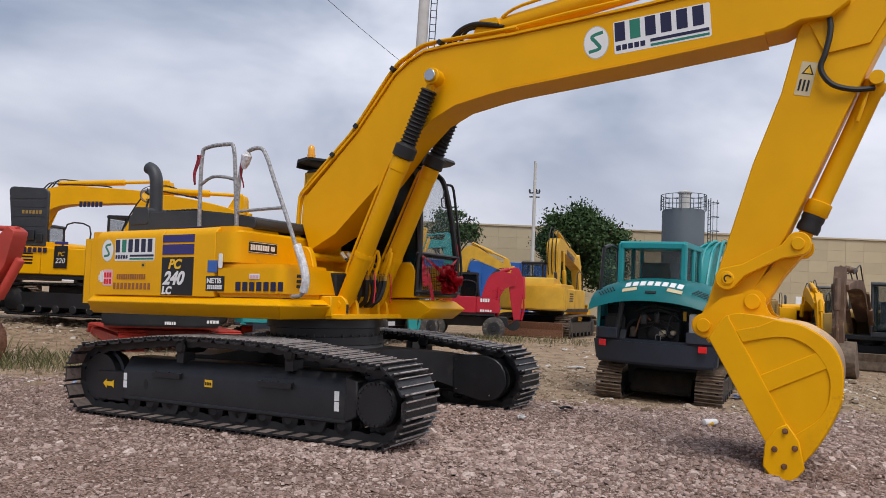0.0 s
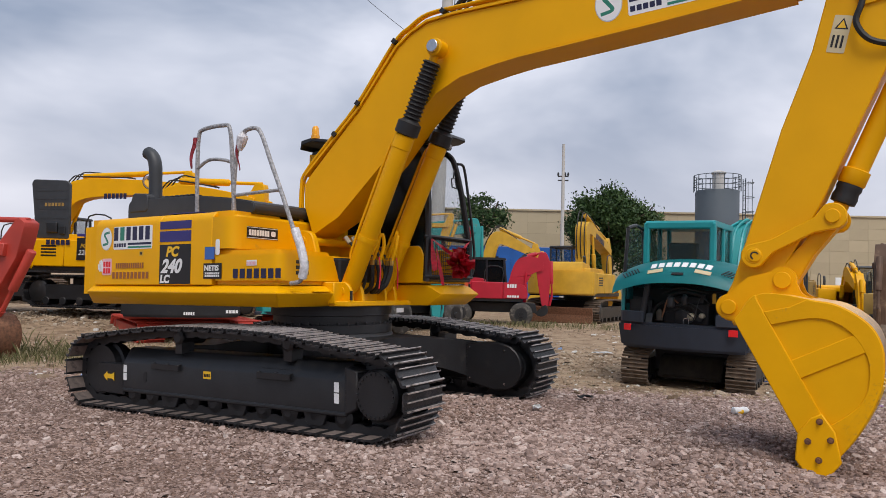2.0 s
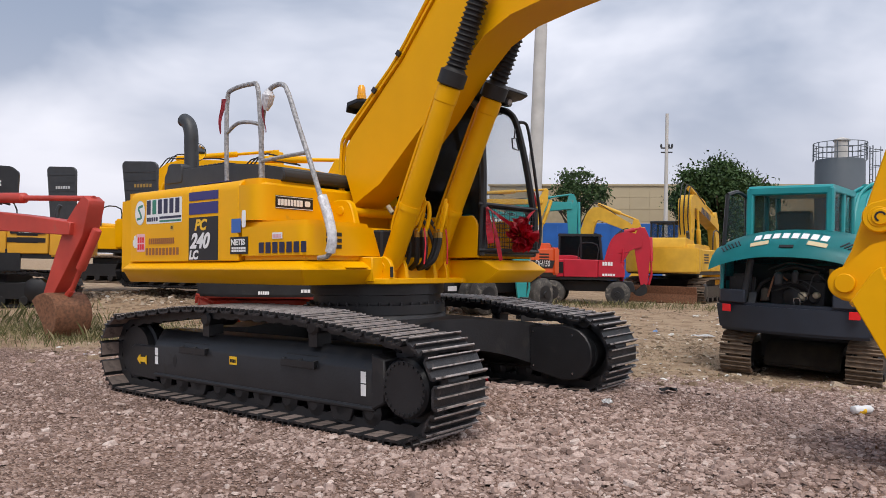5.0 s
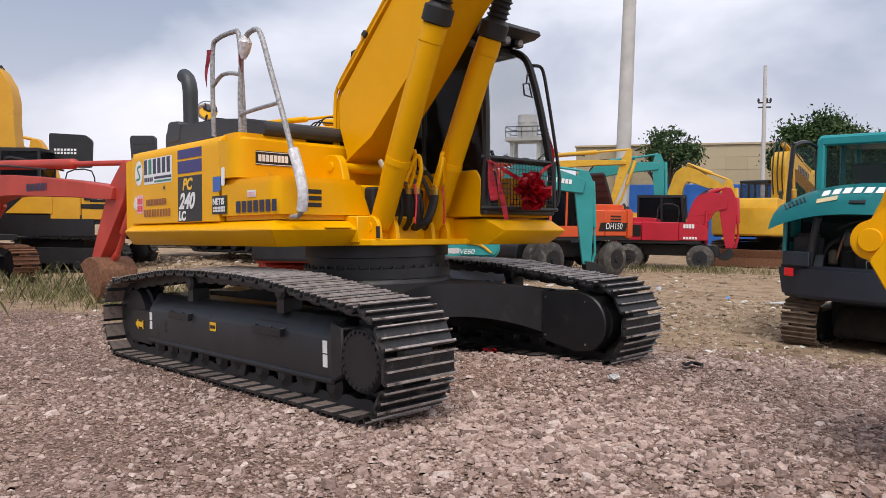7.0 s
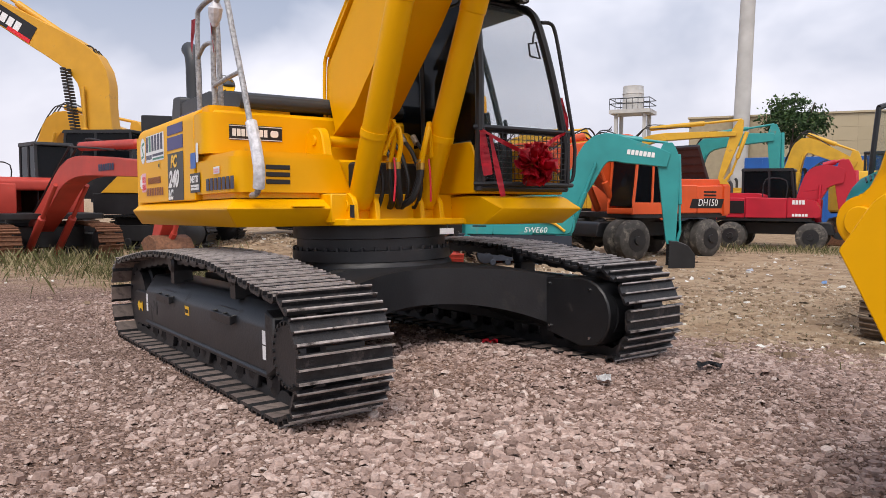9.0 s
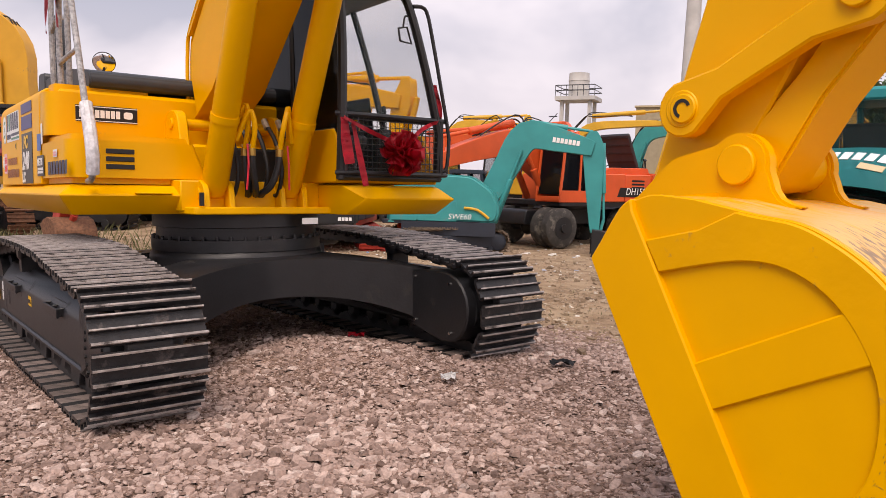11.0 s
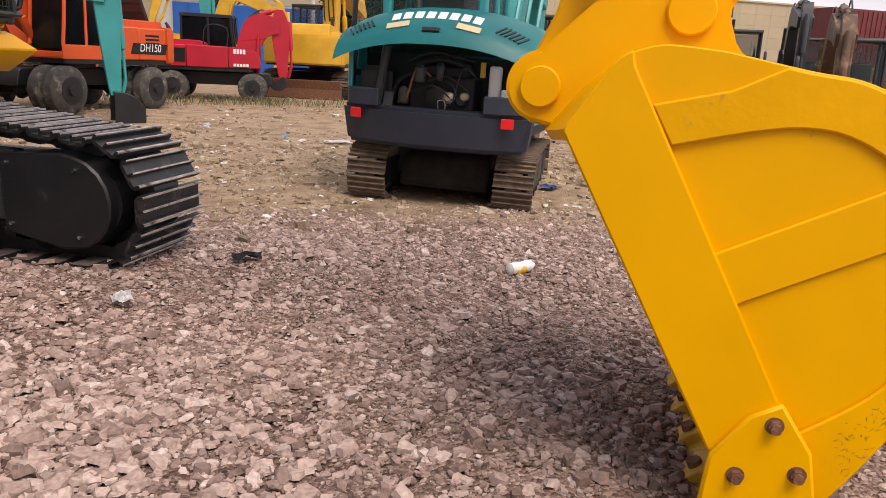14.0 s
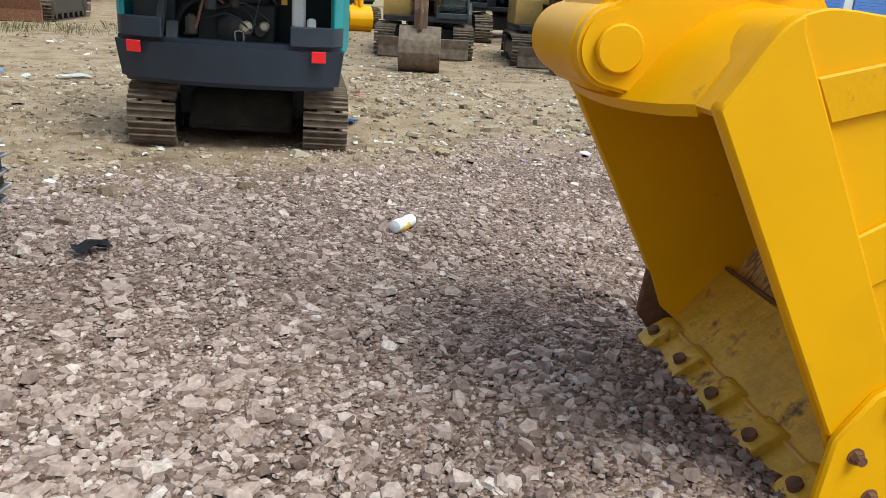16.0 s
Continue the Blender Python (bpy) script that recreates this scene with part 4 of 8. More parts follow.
# hand rails
bm = B()
tube(bm, [(-0.87, -1.26, 2.05), (-0.87, -1.27, 2.5), (-0.86, -1.27, 2.90), (-0.79, -1.265, 2.985), (-0.50, -1.255, 3.0), (-0.39, -1.255, 2.94), (-0.34, -1.255, 2.5), (-0.30, -1.255, 2.05)], 0.0225, 10, 5)
tube(bm, [(-0.87, -1.27, 2.56), (-0.70, -1.265, 2.64), (-0.50, -1.26, 2.63), (-0.35, -1.255, 2.59)], 0.019, 8, 4)
part("hand_rail", bm, WRAP, digger, "grey hand rail hoop wrapped in film", m=UP)
bm = B()
tube(bm, [(-0.23, -1.33, 2.04), (-0.22, -1.34, 2.4), (-0.17, -1.345, 2.74), (-0.08, -1.35, 2.87), (0.09, -1.352, 2.89), (0.18, -1.352, 2.80), (0.31, -1.352, 2.52), (0.47, -1.35, 2.18), (0.64, -1.35, 1.80), (0.74, -1.345, 1.60), (0.75, -1.34, 1.42), (0.70, -1.335, 1.33), (0.58, -1.33, 1.31)], 0.0225, 10, 5)
tube(bm, [(-0.22, -1.335, 2.22), (0.1, -1.345, 2.23), (0.45, -1.35, 2.235)], 0.018, 8, 4)
part("hand_rail", bm, WRAP, digger, "grey sloping hand rail wrapped in film", m=UP)
bm = B()
tube(bm, [(0.64, -1.35, 1.84), (0.72, -1.345, 1.65), (0.76, -1.34, 1.48), (0.73, -1.335, 1.36)], 0.043, 10, 4)
part("film_wrap", bm, WHITEWRAP, digger, "crumpled white film round the rail", m=UP)


def ribbon(x, y, z0, z1, w, mat, seed, parent, sway=0.05):
    r_ = random.Random(seed)
    bm = B()
    n = 10
    L_, R_ = [], []
    for k in range(n + 1):
        t = k / n
        zz = z0 + (z1 - z0) * t
        ox = sway * t + 0.02 * math.sin(6 * t + seed)
        tw = 0.5 * math.sin(3 * t + seed)
        ww = w * (1 - 0.25 * math.sin(math.pi * t))
        L_.append(bm.verts.new((x + ox - ww / 2 * math.cos(tw), y - ww / 2 * math.sin(tw), zz)))
        R_.append(bm.verts.new((x + ox + ww / 2 * math.cos(tw), y + ww / 2 * math.sin(tw), zz)))
    for k in range(n):
        bm.faces.new((L_[k], L_[k + 1], R_[k + 1], R_[k]))
    bmesh.ops.solidify(bm, geom=bm.faces[:], thickness=0.004)
    return part("ribbon", bm, mat, parent, "red cloth strip tied to the rail", m=UP)


ribbon(-0.89, -1.30, 2.90, 2.56, 0.06, PALERIB, 1, digger, -0.05)
ribbon(-0.15, -1.37, 2.80, 2.47, 0.05, PALERIB, 2, digger, 0.02)
bm = B()
lathe(bm, (-0.14, -1.35, 2.68), (-0.09, -1.35, 2.88), [(0, 0.02), (0.3, 0.05), (0.7, 0.06), (1, 0.02)], 9)
part("film_wrap", bm, WHITEWRAP, digger, m=UP)

# boom
BC = -0.08
WORK = UP @ Matrix.Translation((0, BC, 0)) @ Matrix.Rotation(radians(0.75), 4, "Z") @ Matrix.Translation((0, -BC, 0))
BOOM = [(-0.02, 1.86), (0.37, 2.07), (1.0, 2.66), (1.35, 3.05), (1.62, 3.29), (1.9, 3.42), (2.28, 3.49), (2.54, 3.525), (3.88, 3.625), (5.0, 3.725), (5.14, 3.74), (5.27, 3.80), (5.50, 3.80), (5.66, 3.92), (5.62, 4.08), (5.4, 4.14), (5.0, 4.225), (3.88, 4.15), (2.53, 4.075), (1.85, 4.07), (1.5, 4.045), (1.3, 3.96), (1.12, 3.83), (0.63, 3.23), (-0.06, 2.56), (-0.15, 2.45), (-0.15, 2.2)]
bm = B()
prism(bm, BOOM, BC - 0.27, BC + 0.13, "y")
boom = part("boom", bm, YELLOW, digger, "yellow welded box-section boom", m=WORK, bevel=0.012)
bm = B()
prism(bm, [(-0.13, 2.565), (0.62, 3.255), (1.11, 3.855), (1.3, 3.985), (1.5, 4.07), (1.85, 4.095), (2.53, 4.10), (3.88, 4.175), (4.9, 4.25), (4.9, 4.235), (3.88, 4.15), (2.53, 4.075), (1.85, 4.07), (1.5, 4.045), (1.3, 3.96), (1.12, 3.83), (0.63, 3.23), (-0.12, 2.54)], BC - 0.295, BC + 0.155, "y")
part("boom_top_flange", bm, YELLOW, boom)
bm = B()
prism(bm, [(-0.02, 1.85), (0.37, 2.055), (1.0, 2.645), (1.35, 3.035), (1.62, 3.275), (1.9, 3.405), (2.28, 3.475), (2.54, 3.51), (3.88, 3.61), (4.98, 3.708), (4.98, 3.726), (3.88, 3.626), (2.54, 3.525), (2.28, 3.49), (1.9, 3.42), (1.62, 3.29), (1.35, 3.05), (1.0, 2.66), (0.37, 2.07), (-0.02, 1.87)], BC - 0.29, BC + 0.15, "y")
part("boom_bottom_flange", bm, YELLOW, boom)
# boom foot brackets
for y0, y1 in ((BC - 0.50, BC - 0.42), (BC + 0.34, BC + 0.40)):
    bm = B()
    prism(bm, round_poly([(-0.2, 1.3), (0.34, 1.3), (0.26, 1.6), (0.17, 1.90), (-0.09, 1.90), (-0.17, 1.72)], [0, 0, 0.1, 0.11, 0.11, 0.1], 5), y0, y1, "y")
    part("boom_bracket", bm, YELLOW, digger, m=UP, bevel=0.01)
bm = B()
rod(bm, (0.05, BC - 0.515, 1.79), (0.05, BC + 0.42, 1.79), 0.045, 18)
part("boom_foot_pin", bm, YELLOW, digger, m=UP, bevel=0.006)

# boom cylinders
TOPPIN = (1.70, 3.70)
for ys in (-0.37, 0.25):
    y = BC + ys
    a, b = Vector((0.58, y, 1.235)), Vector((TOPPIN[0], BC + ys * 1.08, TOPPIN[1]))
    cyl = part("boom_cylinder", (lambda bm: (lathe(bm, a, b, [(0, 0.075), (0.03, 0.10), (0.60, 0.10), (0.603, 0.106), (0.65, 0.106), (0.655, 0.095)], 20), bm)[1])(B()), YELLOW, digger, "yellow hydraulic boom cylinder", m=WORK)
    bm = B()
    prof = [(0.655, 0.09), (0.66, 0.125), (0.705, 0.125), (0.71, 0.10)]
    s = 0.72
    while s < 0.945:
        prof += [(s, 0.078), (s + 0.006, 0.098), (s + 0.012, 0.078)]
        s += 0.0165
    lathe(bm, a, b, prof, 14)
    part("dust_boot", bm, RUBBER, cyl, "black rubber bellows")
    bm = B()
    rod(bm, a.lerp(b, 0.93), b, 0.045, 12)
    rod(bm, (b.x, b.y - 0.07, b.z), (b.x, b.y + 0.07, b.z), 0.09, 20)
    part("rod_eye", bm, YELLOW, cyl, bevel=0.006)
    bm = B()
    so = -1 if ys < 0 else 1
    rod(bm, (b.x, b.y + so * 0.06, b.z), (b.x, b.y + so * 0.115, b.z), 0.065, 18)
    part("pin_cap", bm, STEEL, cyl, "bare steel pin cap", bevel=0.006)
    for yo in (-0.12, 0.075):
        bm = B()
        prism(bm, round_poly([(0.42, 1.12), (0.72, 1.12), (0.70, 1.28), (0.60, 1.35), (0.50, 1.30)], [0, 0, 0.06, 0.07, 0.06], 5), y + yo, y + yo + 0.045, "y")
        part("cylinder_bracket", bm, YELLOW, digger, m=WORK, bevel=0.008)
    bm = B()
    rod(bm, (0.58, y - 0.13, 1.235), (0.58, y + 0.13, 1.235), 0.045, 14)
    part("cylinder_pin", bm, YELLOW, digger, m=WORK, bevel=0.004)
    # pipes along the barrel
    bm = B()
    q = Vector((-0.085, 0, 0.045))
    tube(bm, [a.lerp(b, 0.12) + q * 1.2, a.lerp(b, 0.16) + q * 1.5, a.lerp(b, 0.4) + q * 1.5, a.lerp(b, 0.60) + q * 1.4, a.lerp(b, 0.63) + q * 0.9], 0.016, 8, 4)
    tube(bm, [a.lerp(b, 0.16) + Vector((0.06, -so * 0.09, 0)), a.lerp(b, 0.24) + Vector((0.05, -so * 0.16, 0.02)), a.lerp(b, 0.20) + Vector((0.10, -so * 0.2, 0)), a.lerp(b, 0.13) + Vector((0.12, -so * 0.2, 0))], 0.02, 8, 5)
    tube(bm, [a.lerp(b, 0.17) + Vector((0.0, -so * 0.09, 0)), a.lerp(b, 0.26) + Vector((0.0, -so * 0.14, 0.02)), a.lerp(b, 0.21) + Vector((0.04, -so * 0.17, 0)), a.lerp(b, 0.13) + Vector((0.05, -so * 0.17, 0))], 0.02, 8, 5)
    lathe(bm, a.lerp(b, 0.215), a.lerp(b, 0.235), [(0, 0.108), (1, 0.108)], 18)
    part("oil_pipe", bm, YELLOW, cyl)
    bm = B()
    for dx in (0.12, 0.05):
        s0 = a.lerp(b, 0.13) + Vector((dx, -so * 0.2 if dx > 0.1 else -so * 0.17, 0))
        tube(bm, [s0, s0 + Vector((-0.01, -so * 0.01, -0.12)), s0 + Vector((-0.05, -so * 0.05, -0.26)), s0 + Vector((-0.16, -so * 0.1, -0.33))], 0.026, 8, 5)
    part("hose", bm, RUBBER, cyl, "black hydraulic hoses")
    bm = B()
    for dx in (0.12, 0.05):
        s0 = a.lerp(b, 0.13) + Vector((dx, -so * 0.2 if dx > 0.1 else -so * 0.17, 0))
        rod(bm, s0 + Vector((0, 0, 0.02)), s0 + Vector((0, 0, -0.035)), 0.029, 8)
        rod(bm, s0 + Vector((0, 0, 0.05)), s0 + Vector((0, 0, 0.03)), 0.030, 6)
    part("hose_fitting", bm, BRASS, cyl, "brass hose fittings")
    bm = B()
    s0 = a.lerp(b, 0.15) + Vector((0.13, -so * 0.15, 0))
    tube(bm, [s0, s0 + Vector((0.02, 0, -0.15)), s0 + Vector((0.01, so * 0.01, -0.34))], 0.008, 6, 3)
    part("tie", bm, RIBBON, cyl, "red tie tape")
    # pipe clamps run up the boom
bm = B()
for k, yo in enumerate((-0.28, -0.24)):
    tube(bm, [(-0.2, BC + yo, 2.0), (-0.19, BC + yo, 2.42), (-0.12 + 0.02 * k, BC + yo, 2.60), (0.3, BC + yo, 3.0), (0.6, BC + yo, 3.29), (1.08, BC + yo, 3.89), (1.28, BC + yo, 4.03), (1.5, BC + yo, 4.13), (1.9, BC + yo, 4.145), (2.6, BC + yo, 4.15)], 0.017, 8, 5)
part("boom_pipe", bm, YELLOW, boom, "yellow hydraulic pipes along the boom")
bm = B()
for (x, z) in ((0.3, 2.98), (0.62, 3.29), (1.1, 3.9), (1.7, 4.12)):
    obox(bm, pose(x, BC - 0.26, z, 0, -45, 0), 0.05, 0.12, 0.05)
part("pipe_clamp", bm, BLACK, boom)
bm = B()
for k, yo in enumerate((-0.2, -0.14, -0.05)):
    tube(bm, [(1.75 + 0.03 * k, BC + yo, 4.12), (1.9, BC + yo, 4.26 + 0.02 * k), (2.1, BC + yo, 4.30), (2.35 + 0.04 * k, BC + yo, 4.24)], 0.022, 8, 5)
part("hose", bm, RUBBER, boom, "black hoses arched over the boom elbow")
# arm cylinder on the boom
bm = B()
a, b = Vector((2.2, BC, 4.26)), Vector((6.1, BC, 4.75))
lathe(bm, a, b, [(0, 0.10), (0.01, 0.12), (0.42, 0.12), (0.44, 0.13), (0.47, 0.13), (0.475, 0.05), (0.98, 0.05)], 18)
prism(bm, [(1.95, 4.06), (2.45, 4.06), (2.3, 4.36), (2.1, 4.36)], BC - 0.1, BC - 0.14, "y")
prism(bm, [(1.95, 4.06), (2.45, 4.06), (2.3, 4.36), (2.1, 4.36)], BC + 0.1, BC + 0.14, "y")
tube(bm, [(2.35, BC - 0.1, 4.36), (2.6, BC - 0.12, 4.45), (3.4, BC - 0.12, 4.54), (3.9, BC - 0.12, 4.55)], 0.018, 8, 4)
tube(bm, [(2.0, BC - 0.2, 4.16), (2.6, BC - 0.21, 4.19), (3.3, BC - 0.21, 4.25), (4.6, BC - 0.2, 4.32)], 0.022, 8, 4)
part("arm_cylinder", bm, YELLOW, digger, "yellow arm cylinder above the boom", m=WORK)

# arm
ARM = [(4.37, 1.14), (4.47, 1.34), (4.67, 1.97), (4.86, 2.58), (5.10, 3.20), (5.24, 3.72), (5.42, 4.1), (6.0, 4.8), (6.25, 4.78), (6.3, 4.5), (6.12, 3.98), (5.91, 3.60), (5.62, 3.0), (5.40, 2.52), (5.13, 1.93), (4.85, 1.42), (4.72, 1.22), (4.62, 1.07), (4.50, 1.0), (4.40, 1.02)]
bm = B()
prism(bm, ARM, BC - 0.165, BC + 0.165, "y")
arm = part("arm", bm, YELLOW, digger, "yellow box-section dipper arm", m=WORK, bevel=0.01)
bm = B()
prism(bm, [(5.30, 3.86), (5.72, 3.98), (6.02, 3.92), (5.80, 3.55), (5.45, 3.5)], BC - 0.185, BC - 0.16, "y")
part("arm_reinforcement", bm, YELLOW, arm, bevel=0.006)
bm = B()
rod(bm, (4.66, BC - 0.285, 1.55), (4.66, BC + 0.285, 1.55), 0.052, 20)
rod(bm, (5.23, BC - 0.29, 1.85), (5.23, BC + 0.29, 1.85), 0.055, 20)
part("link_pin", bm, YELLOW, digger, "yellow painted link pins", m=WORK, bevel=0.005)
for s in (-1, 1):
    bm = B()
    y0, y1 = (BC - 0.27, BC - 0.20) if s < 0 else (BC + 0.20, BC + 0.27)
    prism(bm, arc(4.65, 1.55, 0.10, 115, 300, 8) + [(4.80, 1.575), (4.92, 1.635), (5.1, 1.725)] + arc(5.23, 1.85, 0.105, -65, 125, 9) + [(5.1, 1.845), (4.92, 1.755), (4.78, 1.68)], y0, y1, "y")
    rod(bm, (4.65, y0 - 0.004, 1.55), (4.65, y1 + 0.004, 1.55), 0.07, 20)
    part("tilt_lever", bm, YELLOW, digger, "yellow bucket tilt lever", m=WORK, bevel=0.008)
bm = B()
prism(bm, arc(4.86, 1.35, 0.095, 150, 320, 7) + [(5.093, 1.560), (5.27, 1.78)] + arc(5.23, 1.85, 0.09, -45, 110, 6) + [(5.14, 1.82), (4.997, 1.636)], BC - 0.16, BC + 0.10, "y")
part("bucket_link", bm, YELLOW, digger, "yellow bucket link", m=WORK, bevel=0.025, seg=2)
a, b = Vector((5.23, BC, 1.85)), Vector((5.84, BC, 3.25))
bcyl = part("bucket_cylinder", (lambda bm: (lathe(bm, a, b, [(0.19, 0.095), (0.20, 0.105), (0.27, 0.105), (0.275, 0.085), (0.93, 0.085), (0.94, 0.095), (1.0, 0.095)], 18), rod(bm, a - Vector((0, 0.15, 0)), a + Vector((0, 0.15, 0)), 0.085, 18), rod(bm, a, a.lerp(b, 0.1), 0.06, 12), rod(bm, b - Vector((0, 0.19, 0)), b + Vector((0, 0.19, 0)), 0.06, 14), bm)[-1])(B()), YELLOW, digger, "yellow bucket cylinder", m=WORK)
bm = B()
lathe(bm, a, b, [(0.085, 0.07), (0.09, 0.095), (0.12, 0.10), (0.15, 0.09), (0.17, 0.10), (0.19, 0.095), (0.195, 0.07)], 14)
part("dust_boot", bm, RUBBER, bcyl, "crumpled black rubber boot")
bm = B()
for s in (-1,):
    tube(bm, [(5.46, BC - 0.2, 4.02), (5.50, BC - 0.22, 3.72), (5.46, BC - 0.24, 3.5), (5.42, BC - 0.24, 3.36), (5.50, BC - 0.23, 3.22), (5.66, BC - 0.2, 3.16), (5.82, BC - 0.14, 3.17)], 0.024, 8, 6)
part("hose", bm, RUBBER, bcyl, "black hose looped beside the arm")
bm = B()
tube(bm, [(5.78, BC - 0.1, 3.2), (5.74, BC - 0.13, 3.05), (5.69, BC - 0.12, 2.9)], 0.016, 8, 4)
part("oil_pipe", bm, YELLOW, bcyl)

# Thin black crescents on the pin ends stand in for a shaded gap.
for s in (-1, 1):
    bm = B()
    prism(bm, arc(4.66, 1.55, 0.034, 20, 250, 10) + arc(4.66, 1.55, 0.022, 250, 20, 10), *sorted((BC + s * 0.283, BC + s * 0.288)), "y")
    part("pin_end", bm, DARKIN, digger, "black crescent drawn for the dark gap beside the pin", m=WORK)
# bucket
HW = 0.605
bucket = new("bucket")
bucket.parent = digger
bucket.matrix_local = WORK @ Matrix.Translation((0, BC, 0))
bucket["label"] = "yellow digging bucket with a scraped back resting on its teeth"
BACK = [(4.93, 1.235), (5.12, 1.195), (5.24, 1.175), (5.34, 1.13), (5.44, 1.06), (5.51, 0.98), (5.555, 0.87), (5.565, 0.76), (5.555, 0.63), (5.52, 0.5), (5.46, 0.36), (5.37, 0.2), (5.27, 0.06), (5.17, -0.04)]
CTRL = BACK


def eased(pts, k=4):
    """The same line, run smoothly through its corners."""
    return [(p.x, p.y) for p in curve_pts([(x, z, 0) for x, z in pts], k)]


BACK = eased(CTRL)
NOSE = eased([(4.555, 1.03), (4.60, 1.095), (4.645, 1.165), (4.685, 1.213), (4.735, 1.238), (4.80, 1.248), (4.93, 1.235)], 3)[:-1]
SIDE = NOSE + BACK + [(5.05, 0.06), (4.99, 0.21)]
for s in (-1, 1):
    bm = B()
    prism(bm, SIDE, s * (HW - 0.03), s * (HW - 0.005), "y")
    part("side_plate", bm, BUCKET_Y, bucket, bevel=0.004)
    bm = B()
    prism(bm, [(x - 0.004, z + 0.003) for x, z in NOSE[:12]] + [(4.72, 1.195), (5.16, 0.34), (5.10, 0.16), (4.986, 0.21)], s * (HW - 0.031), s * (HW + 0.018), "y")
    part("edge_plate", bm, BUCKET_Y, bucket, bevel=0.006)
    bm = B()
    inner = eased([(4.82, 1.005), (5.0, 1.045), (5.12, 1.06), (5.22, 1.045), (5.32, 0.99), (5.40, 0.90), (5.455, 0.78), (5.465, 0.66), (5.44, 0.52), (5.36, 0.40), (5.19, 0.27)])
    outer = [(4.765, 1.105)] + [(x - 0.006, z - 0.004) for x, z in BACK[3:-3]] + [(5.14, 0.08), (5.17, 0.30)]
    prism(bm, [(4.765, 1.105), (4.95, 1.145)] + outer[1:] + inner[::-1], s * (HW - 0.005), s * (HW + 0.010), "y")
    part("rim_band", bm, RIM_Y, bucket, bevel=0.005)
    bm = B()
    prism(bm, [(4.92, 0.728), (5.40, 0.96), (5.46, 0.83), (4.99, 0.598)], s * (HW - 0.005), s * (HW + 0.008), "y")
    part("strap_plate", bm, BUCKET_Y, bucket, bevel=0.005)
    # bolted side cutter
    bm = B()
    prism(bm, [(5.155, 0.37), (5.24, 0.24), (5.28, 0.02), (5.16, -0.13), (5.10, -0.16), (4.97, 0.02), (4.99, 0.21), (5.08, 0.33)], s * (HW + 0.012), s * (HW + 0.042), "y")
    cut = part("side_cutter", bm, BUCKET_Y if s < 0 else RUST, bucket, bevel=0.008)
    for c in ((5.14, 0.31), (5.06, 0.16), (5.21, 0.18), (5.13, 0.03)):
        bm = B()
        rod(bm, (c[0], s * (HW + 0.04), c[1]), (c[0], s * (HW + 0.045), c[1]), 0.024, 14)
        rod(bm, (c[0], s * (HW + 0.045), c[1]), (c[0], s * (HW + 0.06), c[1]), 0.018, 6)
        rod(bm, (c[0], s * (HW + 0.06), c[1]), (c[0], s * (HW + 0.072), c[1]), 0.014, 8)
        part("bolt", bm, RUST, cut, "rusty hexagon bolt")
# scratches on the lower rim of the near side
r_ = random.Random(31)
IN_, OUT_ = [(5.465, 0.66), (5.44, 0.52), (5.36, 0.40), (5.25, 0.31)], [(5.545, 0.63), (5.51, 0.5), (5.445, 0.36), (5.33, 0.16)]
bm = B()
for k in range(110):
    u = 3 * r_.random() ** 0.7
    i = min(int(u), 2)
    q = 0.12 + 0.86 * r_.random() ** 0.7
    a_, b_ = Vector(IN_[i]).lerp(Vector(IN_[i + 1]), u - i), Vector(OUT_[i]).lerp(Vector(OUT_[i + 1]), u - i)
    c = a_.lerp(b_, q)
    ang, ln, wd = r_.gauss(0.7, 0.9), r_.uniform(0.002, 0.009) * r_.random() + 0.002, r_.uniform(0.0005, 0.0011)
    d, e = Vector((math.cos(ang), math.sin(ang))) * ln, Vector((-math.sin(ang), math.cos(ang))) * wd
    bend = e * r_.uniform(-2.5, 2.5)
    prism(bm, [tuple(p) for p in (c - d, c + bend - e, c + d, c + bend + e)], -(HW + 0.0108), -(HW + 0.009), "y")
part("scratch_wear", bm, SCRATCH, bucket, "dark scratches in the yellow paint")["kind"] = "stuff"
# wrapper shell with thickness
bm = B()
TOPW = [(x, z - 0.004) for x, z in NOSE] + BACK + [(5.08, -0.03)]
inn = []
for k, (x, z) in enumerate(TOPW):
    p0, p1 = Vector(TOPW[max(k - 1, 0)]), Vector(TOPW[min(k + 1, len(TOPW) - 1)])
    d = (p1 - p0).normalized()
    inn.append((x + d.y * 0.03, z - d.x * 0.03))
ring = TOPW + inn[::-1]
prism(bm, ring, -(HW - 0.028), HW - 0.028, "y")
for fc in bm.faces:
    c = fc.calc_center_median()
    fc.material_index = 1 if (c.x > 5.27 and c.z < 1.145) else 0
part("shell", bm, [SCRAPED, SCRAPED], bucket, "curved bucket shell, paint scraped off the back", smooth=40)
bm = B()
for yy in (-0.3, 0.0, 0.3):
    pts = [(x + 0.0, z) for x, z in BACK[34:-5]]
    off = []
    for k, (x, z) in enumerate(pts):
        p0, p1 = Vector(pts[max(k - 1, 0)]), Vector(pts[min(k + 1, len(pts) - 1)])
        d = (p1 - p0).normalized()
        off.append((x - d.y * 0.018, z + d.x * 0.018))
    prism(bm, pts + off[::-1], yy - 0.05, yy + 0.05, "y")
part("wear_strip", bm, WORN, bucket)
